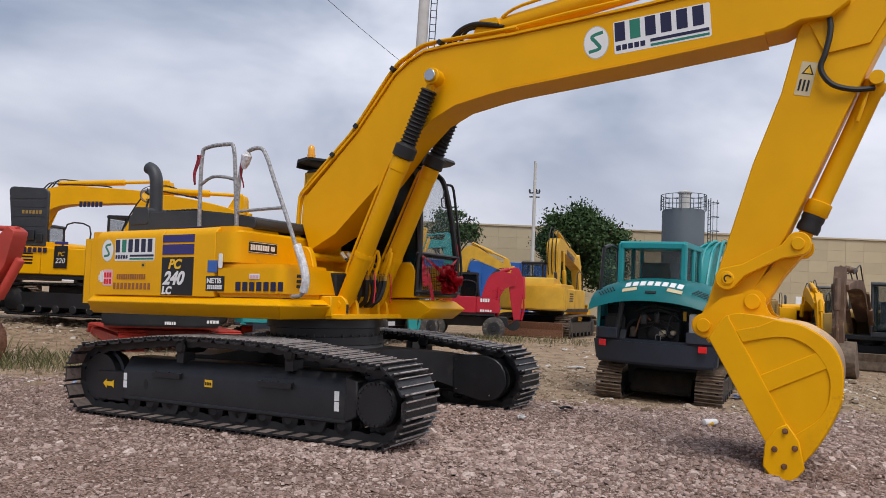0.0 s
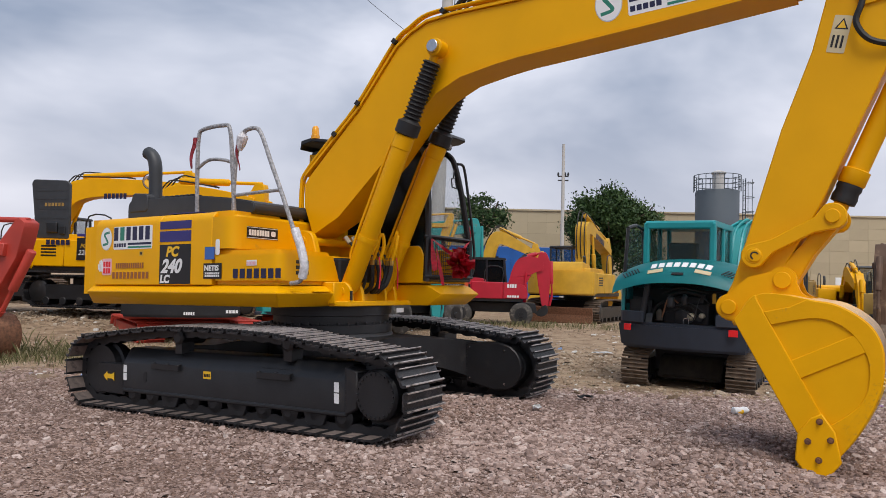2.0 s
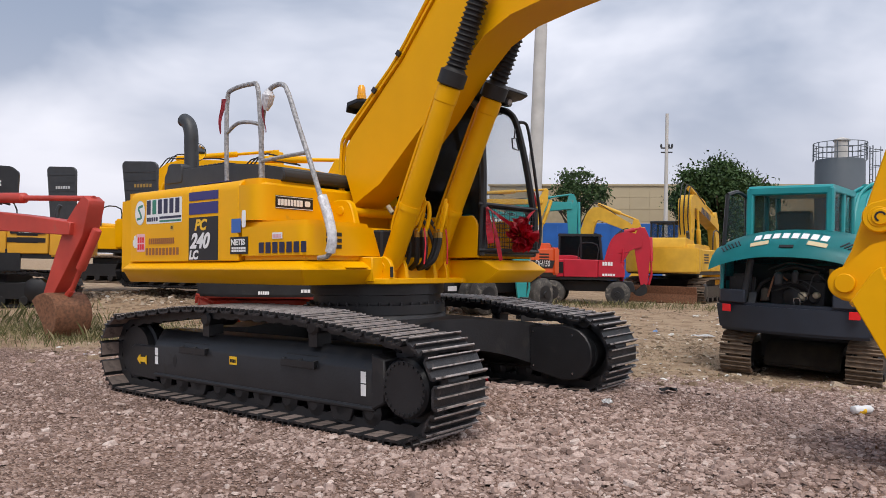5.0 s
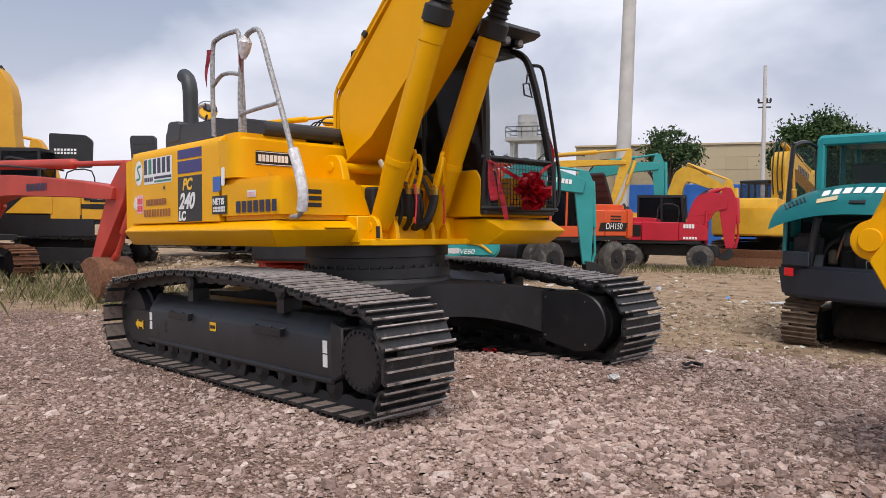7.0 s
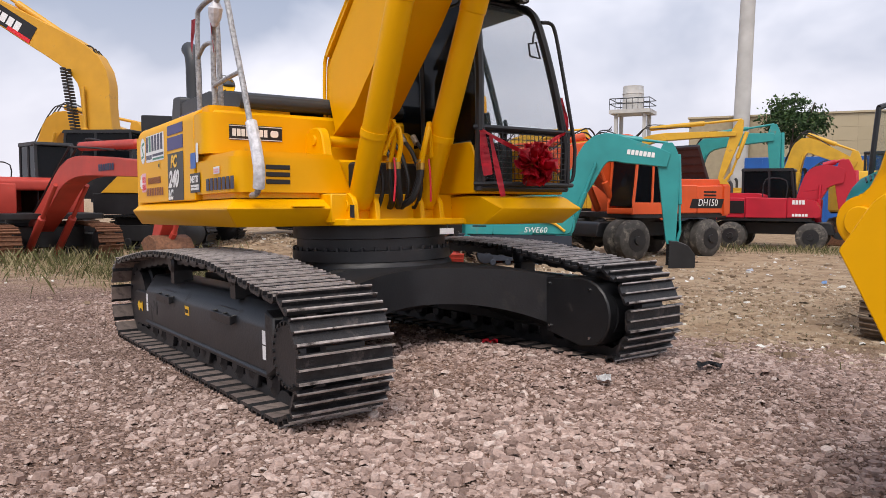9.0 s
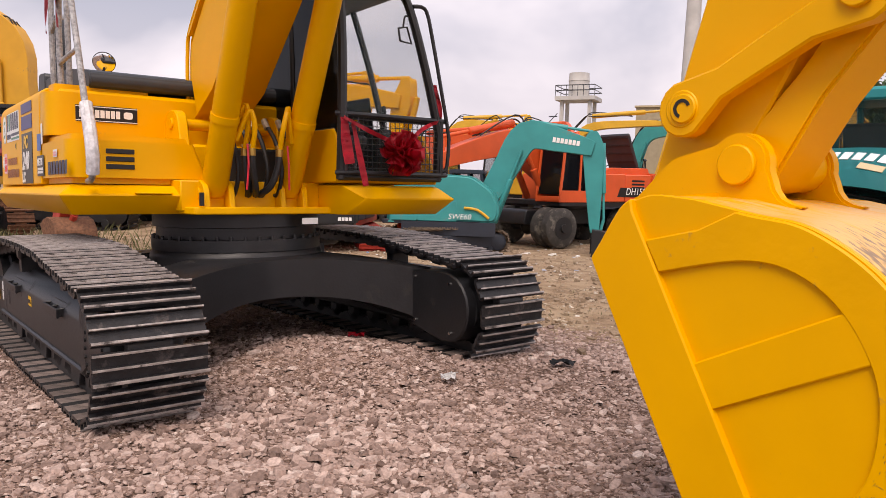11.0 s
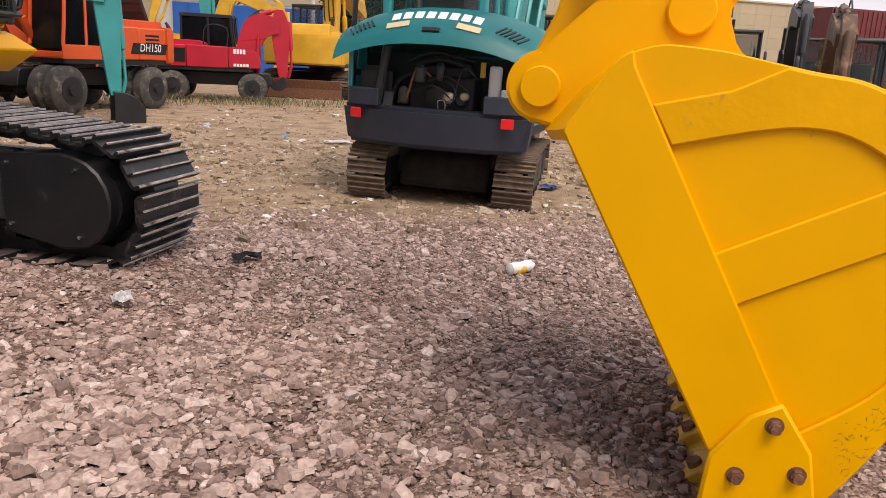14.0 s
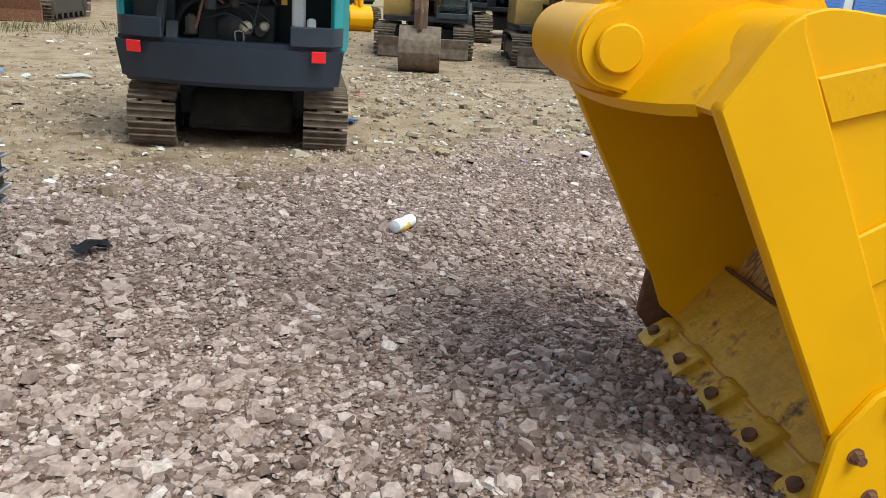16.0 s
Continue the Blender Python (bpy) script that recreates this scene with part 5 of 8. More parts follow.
# ears
for s in (-1, 1):
    bm = B()
    y0, y1 = (-0.25, -0.19) if s < 0 else (0.19, 0.25)
    ear = arc(4.45, 1.13, 0.105, 250, 95, 14) + [(4.60, 1.38)] + arc(4.86, 1.35, 0.108, 140, -10, 14) + [(4.978, 1.30), (4.988, 1.268), (5.008, 1.24), (5.04, 1.222), (5.09, 1.21), (4.9, 1.18), (4.66, 1.12), (4.55, 1.0)]
    prism(bm, ear, y0, y1, "y")
    part("ear", bm, BUCKET_Y, bucket, "yellow bucket ear plate", bevel=0.012, seg=2)
    for c, r in (((4.45, 1.13), 0.062), ((4.86, 1.35), 0.068)):
        bm = B()
        rod(bm, (c[0], s * 0.25, c[1]), (c[0], s * 0.272, c[1]), r, 22)
        part("pin_cap", bm, BUCKET_Y, bucket, bevel=0.005)
    bm = B()
    prism(bm, [(4.60, 1.10), (4.72, 1.20), (4.85, 1.24), (5.02, 1.22), (5.0, 1.16), (4.62, 1.02)], s * 0.24, s * 0.31, "y")
    for v in bm.verts:
        if abs(v.co.y) > 0.3:
            v.co.z -= 0.03
    part("ear_fillet", bm, BUCKET_Y, bucket, bevel=0.02, seg=2)
bm = B()
rows_ = []
for k in range(13):
    y = -0.50 + 1.0 * k / 12
    a = max(0.0, 1 - (abs(y) / 0.50) ** 2) ** 0.8
    rows_.append([bm.verts.new((xx, y, zz)) for xx, zz in ((4.555 - 0.105 * a, 1.028 - 0.03 * a), (4.60 - 0.03 * a, 1.10 + 0.04 * a), (4.68, 1.195 + 0.03 * a), (4.79, 1.24 + 0.02 * a), (4.79, 1.20), (4.60, 1.06), (4.565 - 0.095 * a, 1.0 - 0.03 * a))])
for u, v in zip(rows_, rows_[1:]):
    for k in range(7):
        bm.faces.new((u[k], u[(k + 1) % 7], v[(k + 1) % 7], v[k]))
bm.faces.new(rows_[0])
bm.faces.new(rows_[-1][::-1])
part("top_plate", bm, BUCKET_Y, bucket, "flared plate below the bucket ears", smooth=50)
bm = B()
rod(bm, (4.45, -0.2, 1.13), (4.45, 0.2, 1.13), 0.11, 22)
rod(bm, (4.86, -0.2, 1.35), (4.86, 0.2, 1.35), 0.09, 22)
part("boss_tube", bm, BUCKET_Y, bucket, bevel=0.006)
# lip and teeth
bm = B()
prism(bm, [(5.34, 0.19), (5.17, -0.05), (5.03, -0.115), (4.985, -0.075), (5.10, 0.0), (5.29, 0.23)], -(HW - 0.02), HW - 0.02, "y")
part("lip", bm, WORN, bucket, bevel=0.004)
bm = B()
tube(bm, [(5.295, -HW + 0.04, 0.235), (5.30, 0.0, 0.236), (5.295, HW - 0.04, 0.235)], 0.008, 6, 4)
part("weld_bead", bm, RUST, bucket, "brown weld bead")
for k in range(5):
    yy = -HW + 0.09 + k * (2 * HW - 0.18) / 4
    bm = B()
    prism(bm, round_poly([(5.16, -0.02), (5.08, 0.025), (4.985, -0.035), (4.93, -0.10), (4.93, -0.14), (5.08, -0.10)], 0.02, 2), yy - 0.055, yy + 0.055, "y")
    th = part("tooth", bm, [WORN], bucket, "worn yellow tooth adapter with a rusty tip", bevel=0.02, seg=3)
    bm = B()
    prism(bm, [(4.965, -0.06), (4.965, -0.135), (4.83, -0.165), (4.82, -0.15)], yy - 0.045, yy + 0.045, "y")
    part("tooth_tip", bm, RUST, th, bevel=0.01)
    bm = B()
    rod(bm, (5.01, yy, -0.03), (5.00, yy, -0.005), 0.024, 12)
    part("tooth_pin", bm, RUST, th)

# the bucket narrows towards its back
for ob in bucket.children_recursive:
    for v in ob.data.vertices:
        if abs(v.co.y) > 0.35 and v.co.x > 4.8:
            v.co.y *= 1 - 0.07 * (v.co.x - 4.8)

# black block put in for the shade between the boom brackets, with hoses
bm = B()
box(bm, 0.28, 0.42, BC - 0.31, BC + 0.31, 1.14, 1.60)
part("hose_block", bm, DARKIN, digger, "black block added for the dark gap behind the hoses", m=UP, bevel=0.02)
for k in range(5):
    yy = BC - 0.24 + 0.12 * k
    bm = B()
    tube(bm, [(0.42, yy, 1.30 + 0.03 * (k % 2)), (0.62, yy + 0.02, 1.22), (0.70, yy + 0.03, 1.42), (0.60, yy + 0.02, 1.66), (0.46, yy, 1.80)], 0.018, 8, 5)
    ho = part("hose", bm, RUBBER, digger, "black looped hydraulic hose", m=UP)
    bm = B()
    rod(bm, (0.50, yy, 1.76), (0.44, yy, 1.83), 0.026, 8)
    part("fitting", bm, PIN, ho, "brass hose fitting")
# cab
C0, C1 = 0.40, 1.40


def lean_in(bm):
    """The far side of the cab slopes inward towards its roof."""
    for v in bm.verts:
        if v.co.y > 0.85 and v.co.z > 1.75:
            v.co.y -= 0.32 * (v.co.z - 1.75) / 1.15
    return bm

bm = B()
prism(bm, [(-0.72, 1.33), (1.0, 1.33), (1.0, 1.64), (0.97, 1.72), (0.92, 1.76), (-0.72, 1.76)], C0, C0 + 0.04, "y")
cab = part("cab", lean_in(bm), YELLOW, digger, "black and yellow operator cab with dark glass", m=UP, bevel=0.01)
bm = B()
prism(bm, [(-0.72, 1.33), (0.98, 1.33), (0.98, 1.40), (0.80, 1.76), (-0.72, 1.76)], C1 - 0.04, C1, "y")
box(bm, -0.72, 0.98, C0 + 0.04, C1 - 0.04, 1.33, 1.37)
box(bm, -0.74, -0.68, C0 + 0.04, C1 - 0.04, 1.33, 2.0)
part("cab_lower_body", lean_in(bm), YELLOW, cab, bevel=0.01)
PILLAR = [(1.02, 1.36), (1.045, 1.9), (1.04, 2.4), (1.0, 2.78), (0.93, 2.90), (0.82, 2.95)]
for y in (C0 + 0.02, C1 - 0.03):
    for line, rr in ((PILLAR, 0.038), ([(0.22, 1.75), (0.2, 2.4), (0.14, 2.93)], 0.03), ([(-0.7, 1.75), (-0.7, 2.35), (-0.7, 2.93)], 0.035)):
        bm = B()
        tube(bm, [(x, y, z) for x, z in line], rr, 8, 4)
        part("pillar", lean_in(bm), BLACK, cab, "black cab pillar")
for x, z in ((1.02, 1.38), (1.03, 1.86), (0.8, 2.93)):
    bm = B()
    tube(bm, [(x, C0, z), (x, C1, z)], 0.032, 6, 2)
    part("cross_rail", lean_in(bm), BLACK, cab)
bm = B()
prism(bm, round_poly([(-0.76, 2.90), (0.80, 2.90), (0.86, 2.95), (0.78, 3.0), (-0.70, 3.0)], 0.03, 2), C0 - 0.01, C1 + 0.01, "y")
part("cab_roof", lean_in(bm), BLACK, cab, bevel=0.02, seg=2)
bm = B()
prism(bm, [(1.0, 1.66), (0.93, 1.77), (0.22, 1.77), (0.2, 2.4), (0.16, 2.9), (0.90, 2.9), (0.98, 2.78), (1.02, 2.4), (1.03, 1.9)], C0 + 0.012, C0 + 0.018, "y")
part("side_glass", bm, DGLASS, cab, "dark, nearly opaque cab side glass")
bm = B()
prism(bm, [(0.2, 1.76), (-0.68, 1.76), (-0.68, 2.9), (0.14, 2.9), (0.18, 2.4)], C0 + 0.012, C0 + 0.018, "y")
part("side_glass", bm, DGLASS, cab, "dark rear side glass")
bm = B()
prism(bm, [(0.98, 1.42), (0.80, 1.76), (-0.68, 1.76), (-0.68, 2.9), (0.90, 2.9), (0.98, 2.78), (1.02, 2.4), (1.03, 1.9)], C1 - 0.02, C1 - 0.014, "y")
part("door_glass", lean_in(bm), CLEAR, cab)
bm = B()
G = [(1.04, 1.9), (1.035, 2.4), (0.99, 2.80), (0.90, 2.91)]
prism(bm, G + [(x - 0.006, z) for x, z in G[::-1]], C0 + 0.05, C1 - 0.06, "y")
part("windscreen", lean_in(bm), CLEAR, cab, "clear slanting windscreen")
bm = B()
box(bm, 1.0, 1.012, C0 + 0.05, C1 - 0.06, 1.42, 1.84)
part("lower_glass", bm, CLEAR, cab)
bm = B()
prism(bm, [(-0.78, 2.02), (-0.70, 2.02), (-0.70, 2.96), (-0.74, 2.96)], C0 - 0.012, C1, "y")
prism(bm, [(-0.76, 1.76), (-0.42, 1.76), (-0.46, 2.0), (-0.56, 2.1), (-0.56, 2.82), (-0.46, 2.96), (-0.74, 2.96)], C0 - 0.014, C0 + 0.01, "y")
part("rear_post", lean_in(bm), YELLOW, cab, "yellow rear cab post", bevel=0.01)
# interior: seat and consoles
bm = B()
prism(bm, round_poly([(-0.3, 1.62), (0.22, 1.66), (0.24, 1.78), (-0.18, 1.8), (-0.36, 2.45), (-0.46, 2.42), (-0.4, 1.7)], 0.05, 3), 0.68, 1.16, "y")
box(bm, -0.2, 0.15, 0.75, 1.1, 1.37, 1.63)
part("seat", bm, SEATC, cab, "grey operator seat", bevel=0.03, seg=2)
bm = B()
box(bm, -0.15, 0.35, 0.47, 0.62, 1.37, 1.84)
box(bm, -0.15, 0.35, 1.2, 1.34, 1.37, 1.84)
tube(bm, [(0.3, 0.55, 1.84), (0.34, 0.55, 1.96), (0.32, 0.55, 2.05)], 0.022, 8, 3)
tube(bm, [(0.3, 1.27, 1.84), (0.34, 1.27, 1.96), (0.32, 1.27, 2.05)], 0.022, 8, 3)
box(bm, 0.62, 0.7, 0.5, 0.6, 1.9, 2.2)
part("console", bm, DARKIN, cab, bevel=0.015)
bm = B()
box(bm, 0.1, 0.35, C0 + 0.022, C0 + 0.026, 1.9, 2.06)
part("notice", bm, WHITEDEC, cab, "pale notice behind the glass")
bm = B()
box(bm, -0.70, -0.66, C0 + 0.05, C1 - 0.1, 1.42, 2.72)
part("rear_panel", bm, BLACK, cab, bevel=0.01)
bm = B()
prism(bm, round_poly([(-0.35, 1.78), (0.18, 1.80), (0.18, 1.92), (-0.22, 1.93), (-0.36, 2.72), (-0.50, 2.70)], 0.05, 3), C0 + 0.26, C1 - 0.3, "y")
part("seat", bm, SEATC, cab, "black operator seat", bevel=0.03, seg=2)
bm = B()
box(bm, -0.3, 0.25, C0 + 0.06, C0 + 0.22, 1.5, 2.05)
part("console", bm, GREY, cab, bevel=0.03)
bm = B()
box(bm, -0.66, 0.1, C1 - 0.05, C1 - 0.025, 1.5, 2.15)
part("door_panel", lean_in(bm), BLACK, cab, bevel=0.01)
# sun visor with lamps, beacon, guard and mirror
bm = B()
prism(bm, [(0.70, 3.0), (1.08, 3.02), (1.17, 3.05), (1.16, 3.09), (1.10, 3.11), (0.72, 3.09)], C0 - 0.02, C1 + 0.02, "y")
for y in (C0 + 0.02, C1 - 0.06):
    prism(bm, [(0.72, 2.93), (1.06, 3.07), (0.72, 3.07)], y, y + 0.03, "y")
part("sun_visor", lean_in(bm), BLACK, cab, "black visor over the windscreen", bevel=0.008)
for y in (0.55, 0.74, 0.92):
    bm = B()
    obox(bm, pose(0.98, y, 2.99), 0.09, 0.12, 0.085)
    wl_ = part("work_lamp", bm, BLACK, cab, bevel=0.015)
    bm = B()
    rod(bm, (1.02, y, 2.985), (1.03, y, 2.982), 0.034, 14)
    part("lens", bm, LAMP, wl_, "clear round lamp lens")
bm = B()
prism(bm, [(-0.72, 3.06), (-0.56, 3.09), (-0.2, 3.03), (-0.2, 3.07), (-0.58, 3.135), (-0.74, 3.11), (-0.76, 3.0), (-0.74, 3.0)], C0 - 0.17, C1 + 0.02, "y")
part("rear_visor", lean_in(bm), BLACK, cab, "black hood over the rear of the roof", bevel=0.008)
bm = B()
lathe(bm, (-0.53, 0.26, 3.12), (-0.53, 0.26, 3.28), [(0, 0.055), (0.25, 0.055), (0.28, 0.048), (0.85, 0.042), (1, 0.025)], 14)
part("beacon", bm, AMBER, cab, "amber warning beacon")
bm = B()
for z in (1.41, 1.87):
    tube(bm, [(1.02, C0 + 0.01, z), (1.06, C0 + 0.04, z), (1.06, C1 - 0.02, z), (1.02, C1, z)], 0.02, 8, 2)
for y in (C0 + 0.04, C1 - 0.02):
    tube(bm, [(1.06, y, 1.41), (1.06, y, 1.87)], 0.02, 8, 1)
guard = part("front_guard", bm, BLACK, cab, "black wire mesh guard below the windscreen")
for y in np.linspace(C0 + 0.07, C1 - 0.05, 21):
    bm = B()
    rod(bm, (1.058, y, 1.42), (1.058, y, 1.86), 0.0035, 5)
    part("wire", bm, BLACK, guard)
for z in np.linspace(1.45, 1.83, 9):
    bm = B()
    rod(bm, (1.058, C0 + 0.05, z), (1.058, C1 - 0.03, z), 0.0035, 5)
    part("wire", bm, BLACK, guard)
bm = B()
tube(bm, [(1.03, C1 + 0.0, 1.45), (1.06, C1 + 0.05, 1.5), (1.07, C1 + 0.07, 2.0), (1.06, C1 + 0.10, 2.5), (1.05, C1 + 0.11, 2.74), (1.04, C1 + 0.08, 2.80), (1.02, C1 + 0.0, 2.80)], 0.017, 8, 4)
part("grab_rail", lean_in(bm), BLACK, cab, "black grab rail beside the door")
bm = B()
tube(bm, [(1.0, C1 - 0.05, 2.72), (1.03, C1 - 0.12, 2.70), (1.03, C1 - 0.16, 2.61)], 0.008, 6, 3)
tube(bm, [(1.03, C1 - 0.22, 2.50), (1.03, C1 - 0.11, 2.49), (1.03, C1 - 0.12, 2.62), (1.03, C1 - 0.21, 2.60), (1.03, C1 - 0.22, 2.50)], 0.009, 6, 0)
part("wiper_and_mirror", lean_in(bm), RUBBER, cab)
bm = B()
ends = []
for back, top_, bow, low_ in (((0.44, 0.44), 0.44, 0.60, 0.48), ((1.38, 1.38), 1.38, 1.50, 1.38)):
    ends.append([bm.verts.new(c) for c in ((0.5, back[0], 1.075), (0.5, back[1], 1.312), (0.99, top_, 1.312), (1.04, top_, 1.295), (1.12, bow, 1.205), (1.0, low_, 1.075))])
for k in range(6):
    bm.faces.new((ends[0][k], ends[0][(k + 1) % 6], ends[1][(k + 1) % 6], ends[1][k]))
bm.faces.new(ends[0])
bm.faces.new(ends[1][::-1])
bmesh.ops.recalc_face_normals(bm, faces=bm.faces[:])
prism(bm, [(-0.75, 1.312), (0.51, 1.312), (0.51, 1.076), (-0.75, 1.076)], 0.442, 1.44, "y")
part("cab_deck", bm, YELLOW, digger, "yellow folded deck below the cab", m=UP, bevel=0.008)
bm = B()
box(bm, -2.2, -0.8, 0.2, 1.42, 1.3, 2.0)
part("left_body", bm, YELLOW, digger, m=UP, bevel=0.03)
bm = B()
box(bm, -0.62, 0.3, -0.5, 0.36, 1.3, 1.62)
box(bm, -0.7, -0.25, -0.56, 0.36, 1.3, 2.0)
part("valve_cover", bm, YELLOW, digger, m=UP, bevel=0.02)


# ---- the machines parked behind ----
def boom_shape(pts, widths, k=5):
    """A box-section outline of changing depth along a bent line of (x, z)."""
    P = curve_pts([(x, z, 0) for x, z in pts], k)
    n = len(P) - 1
    up, lo = [], []
    for i, p in enumerate(P):
        d = (P[min(i + 1, n)] - P[max(i - 1, 0)]).normalized()
        t = i / n * (len(widths) - 1)
        j = min(int(t), len(widths) - 2)
        w = (widths[j] + (widths[j + 1] - widths[j]) * (t - j)) / 2
        up.append((p.x - d.y * w, p.y + d.x * w))
        lo.append((p.x + d.y * w, p.y - d.x * w))
    return up + lo[::-1]


def crawler(th, L, gauge, w, h, mat, n=34, frame_mat=None, m_=None):
    """Two crawler tracks with their frames under a thing."""
    r = h / 2
    tops = [(L / 2 - r * 1.4, h * 0.99), (0.0, h * 1.02), (-L / 2 + r * 1.4, h * 0.99)]
    places, pitch = track_path(-L / 2 + r, L / 2 - r, r, r - 0.02, tops, n)
    shoe = shoe_mesh("track_shoe", pitch, w, mat, rib=0.028)
    shoe.materials[1] = shoe.materials[2] = mat
    for side in (-1, 1):
        yc = side * gauge / 2
        bm = chain_band(places, 0.008, 0.06, yc - w * 0.2, yc + w * 0.2)
        chain = part("track", bm, mat, th, "mud-stained steel crawler track", m=m_)
        for p, a in places:
            shared("track_shoe", shoe, chain, Matrix.Translation((p.x, yc, p.y)) @ Matrix.Rotation(-a, 4, "Y") @ Matrix.Rotation(math.pi, 4, "X"))
        bm = B()
        prism(bm, [(-L / 2 + r * 0.8, h * 0.25), (L / 2 - r * 0.8, h * 0.25), (L / 2 - r, h * 0.72), (-L / 2 + r, h * 0.72)], yc - w * 0.36, yc + w * 0.36, "y")
        for x in np.linspace(-L / 2 + r * 1.6, L / 2 - r * 1.6, 6):
            rod(bm, (x, yc - w * 0.38, h * 0.2), (x, yc + w * 0.38, h * 0.2), h * 0.13, 10)
        tf = part("track_frame", bm, frame_mat or BLACK, th, bevel=0.01, m=m_)
        for x in (-L / 2 + r, L / 2 - r):
            bm = B()
            lathe(bm, (x, yc - w * 0.4, r), (x, yc + w * 0.4, r), [(0, r * 0.5), (0.1, r * 0.72), (0.9, r * 0.72), (1, r * 0.5)], 18)
            part("wheel", bm, frame_mat or BLACK, tf)
    bm = B()
    box(bm, -L * 0.2, L * 0.2, -gauge / 2 + w * 0.3, gauge / 2 - w * 0.3, h * 0.35, h * 0.95)
    rod(bm, (0, 0, h * 0.8), (0, 0, h * 1.2), gauge * 0.24, 20)
    part("car_body", bm, frame_mat or BLACK, th, bevel=0.02, m=m_)


def wheels(th, L, gauge, r, w, mat, rim, double=True, m_=None):
    for x in (-L / 2, L / 2):
        for side in (-1, 1):
            for k in range(2 if double else 1):
                yc = side * (gauge / 2 - k * (w + 0.05))
                bm = B()
                lathe(bm, (x, yc - w / 2, r), (x, yc + w / 2, r), [(0, r * 0.58), (0.04, r * 0.86), (0.2, r), (0.8, r), (0.96, r * 0.86), (1, r * 0.58)], 26)
                wh = part("wheel", bm, mat, th, "dusty black tyre on a dark rim", m=m_)
                if k == 0:
                    bm = B()
                    lathe(bm, (x, yc + side * w * 0.2, r), (x, yc + side * (w / 2 + 0.01), r), [(0, r * 0.5), (0.5, r * 0.55), (1, r * 0.56)], 20)
                    lathe(bm, (x, yc + side * w * 0.4, r), (x, yc + side * (w / 2 + 0.05), r), [(0, r * 0.24), (1, r * 0.2)], 14)
                    part("rim", bm, rim, wh)
        bm = B()
        rod(bm, (x, -gauge / 2, r), (x, gauge / 2, r), 0.12, 10)
        lathe(bm, (x, -0.2, r), (x, 0.2, r), [(0, 0.12), (0.5, 0.24), (1, 0.12)], 12)
        part("axle", bm, BLACK, th, m=m_)
    bm = B()
    prism(bm, round_poly([(-L / 2 - 0.6, r + 0.05), (L / 2 + 0.6, r + 0.05), (L / 2 + 0.5, r + 0.42), (-L / 2 - 0.5, r + 0.42)], 0.08, 3), -0.5, 0.5, "y")
    part("chassis", bm, BLACK, th, bevel=0.03, m=m_)


def bucket_part(th, x, z, ang, s, w, mat, name="bucket"):
    """A digging bucket hung at (x, z), opening turned by ang degrees."""
    prof = [(-0.10, 0.08), (0.12, 0.12), (0.42, 0.08), (0.66, -0.12), (0.74, -0.42), (0.66, -0.74), (0.45, -0.98), (0.18, -1.08), (0.10, -1.04), (0.06, -0.6)]
    c, sn = math.cos(radians(ang)), math.sin(radians(ang))
    R = [(x + s * (a * c - b * sn), z + s * (a * sn + b * c)) for a, b in prof]
    bm = B()
    prism(bm, R, -w / 2, -w / 2 + 0.03, "y")
    prism(bm, R, w / 2 - 0.03, w / 2, "y")
    cx, cz = sum(p[0] for p in R) / len(R), sum(p[1] for p in R) / len(R)
    shell = R[:8]
    inn_ = [(p[0] + (cx - p[0]) * 0.07, p[1] + (cz - p[1]) * 0.07) for p in shell]
    prism(bm, shell + inn_[::-1], -w / 2 + 0.025, w / 2 - 0.025, "y")
    b = part(name, bm, mat, th, bevel=0.008)
    for k in range(4):
        yy = -w / 2 + 0.08 + k * (w - 0.16) / 3
        bm = B()
        a0, a1 = R[7], (R[7][0] + s * (-0.18 * c - -0.05 * sn), R[7][1] + s * (-0.18 * sn + -0.05 * c))
        obox(bm, Matrix.Translation(((a0[0] + a1[0]) / 2, yy, (a0[1] + a1[1]) / 2)) @ Matrix.Rotation(-math.atan2(a1[1] - a0[1], a1[0] - a0[0]), 4, "Y"), 0.22 * s, 0.08 * s, 0.06 * s)
        part("tooth", bm, RUST, b)
    return b


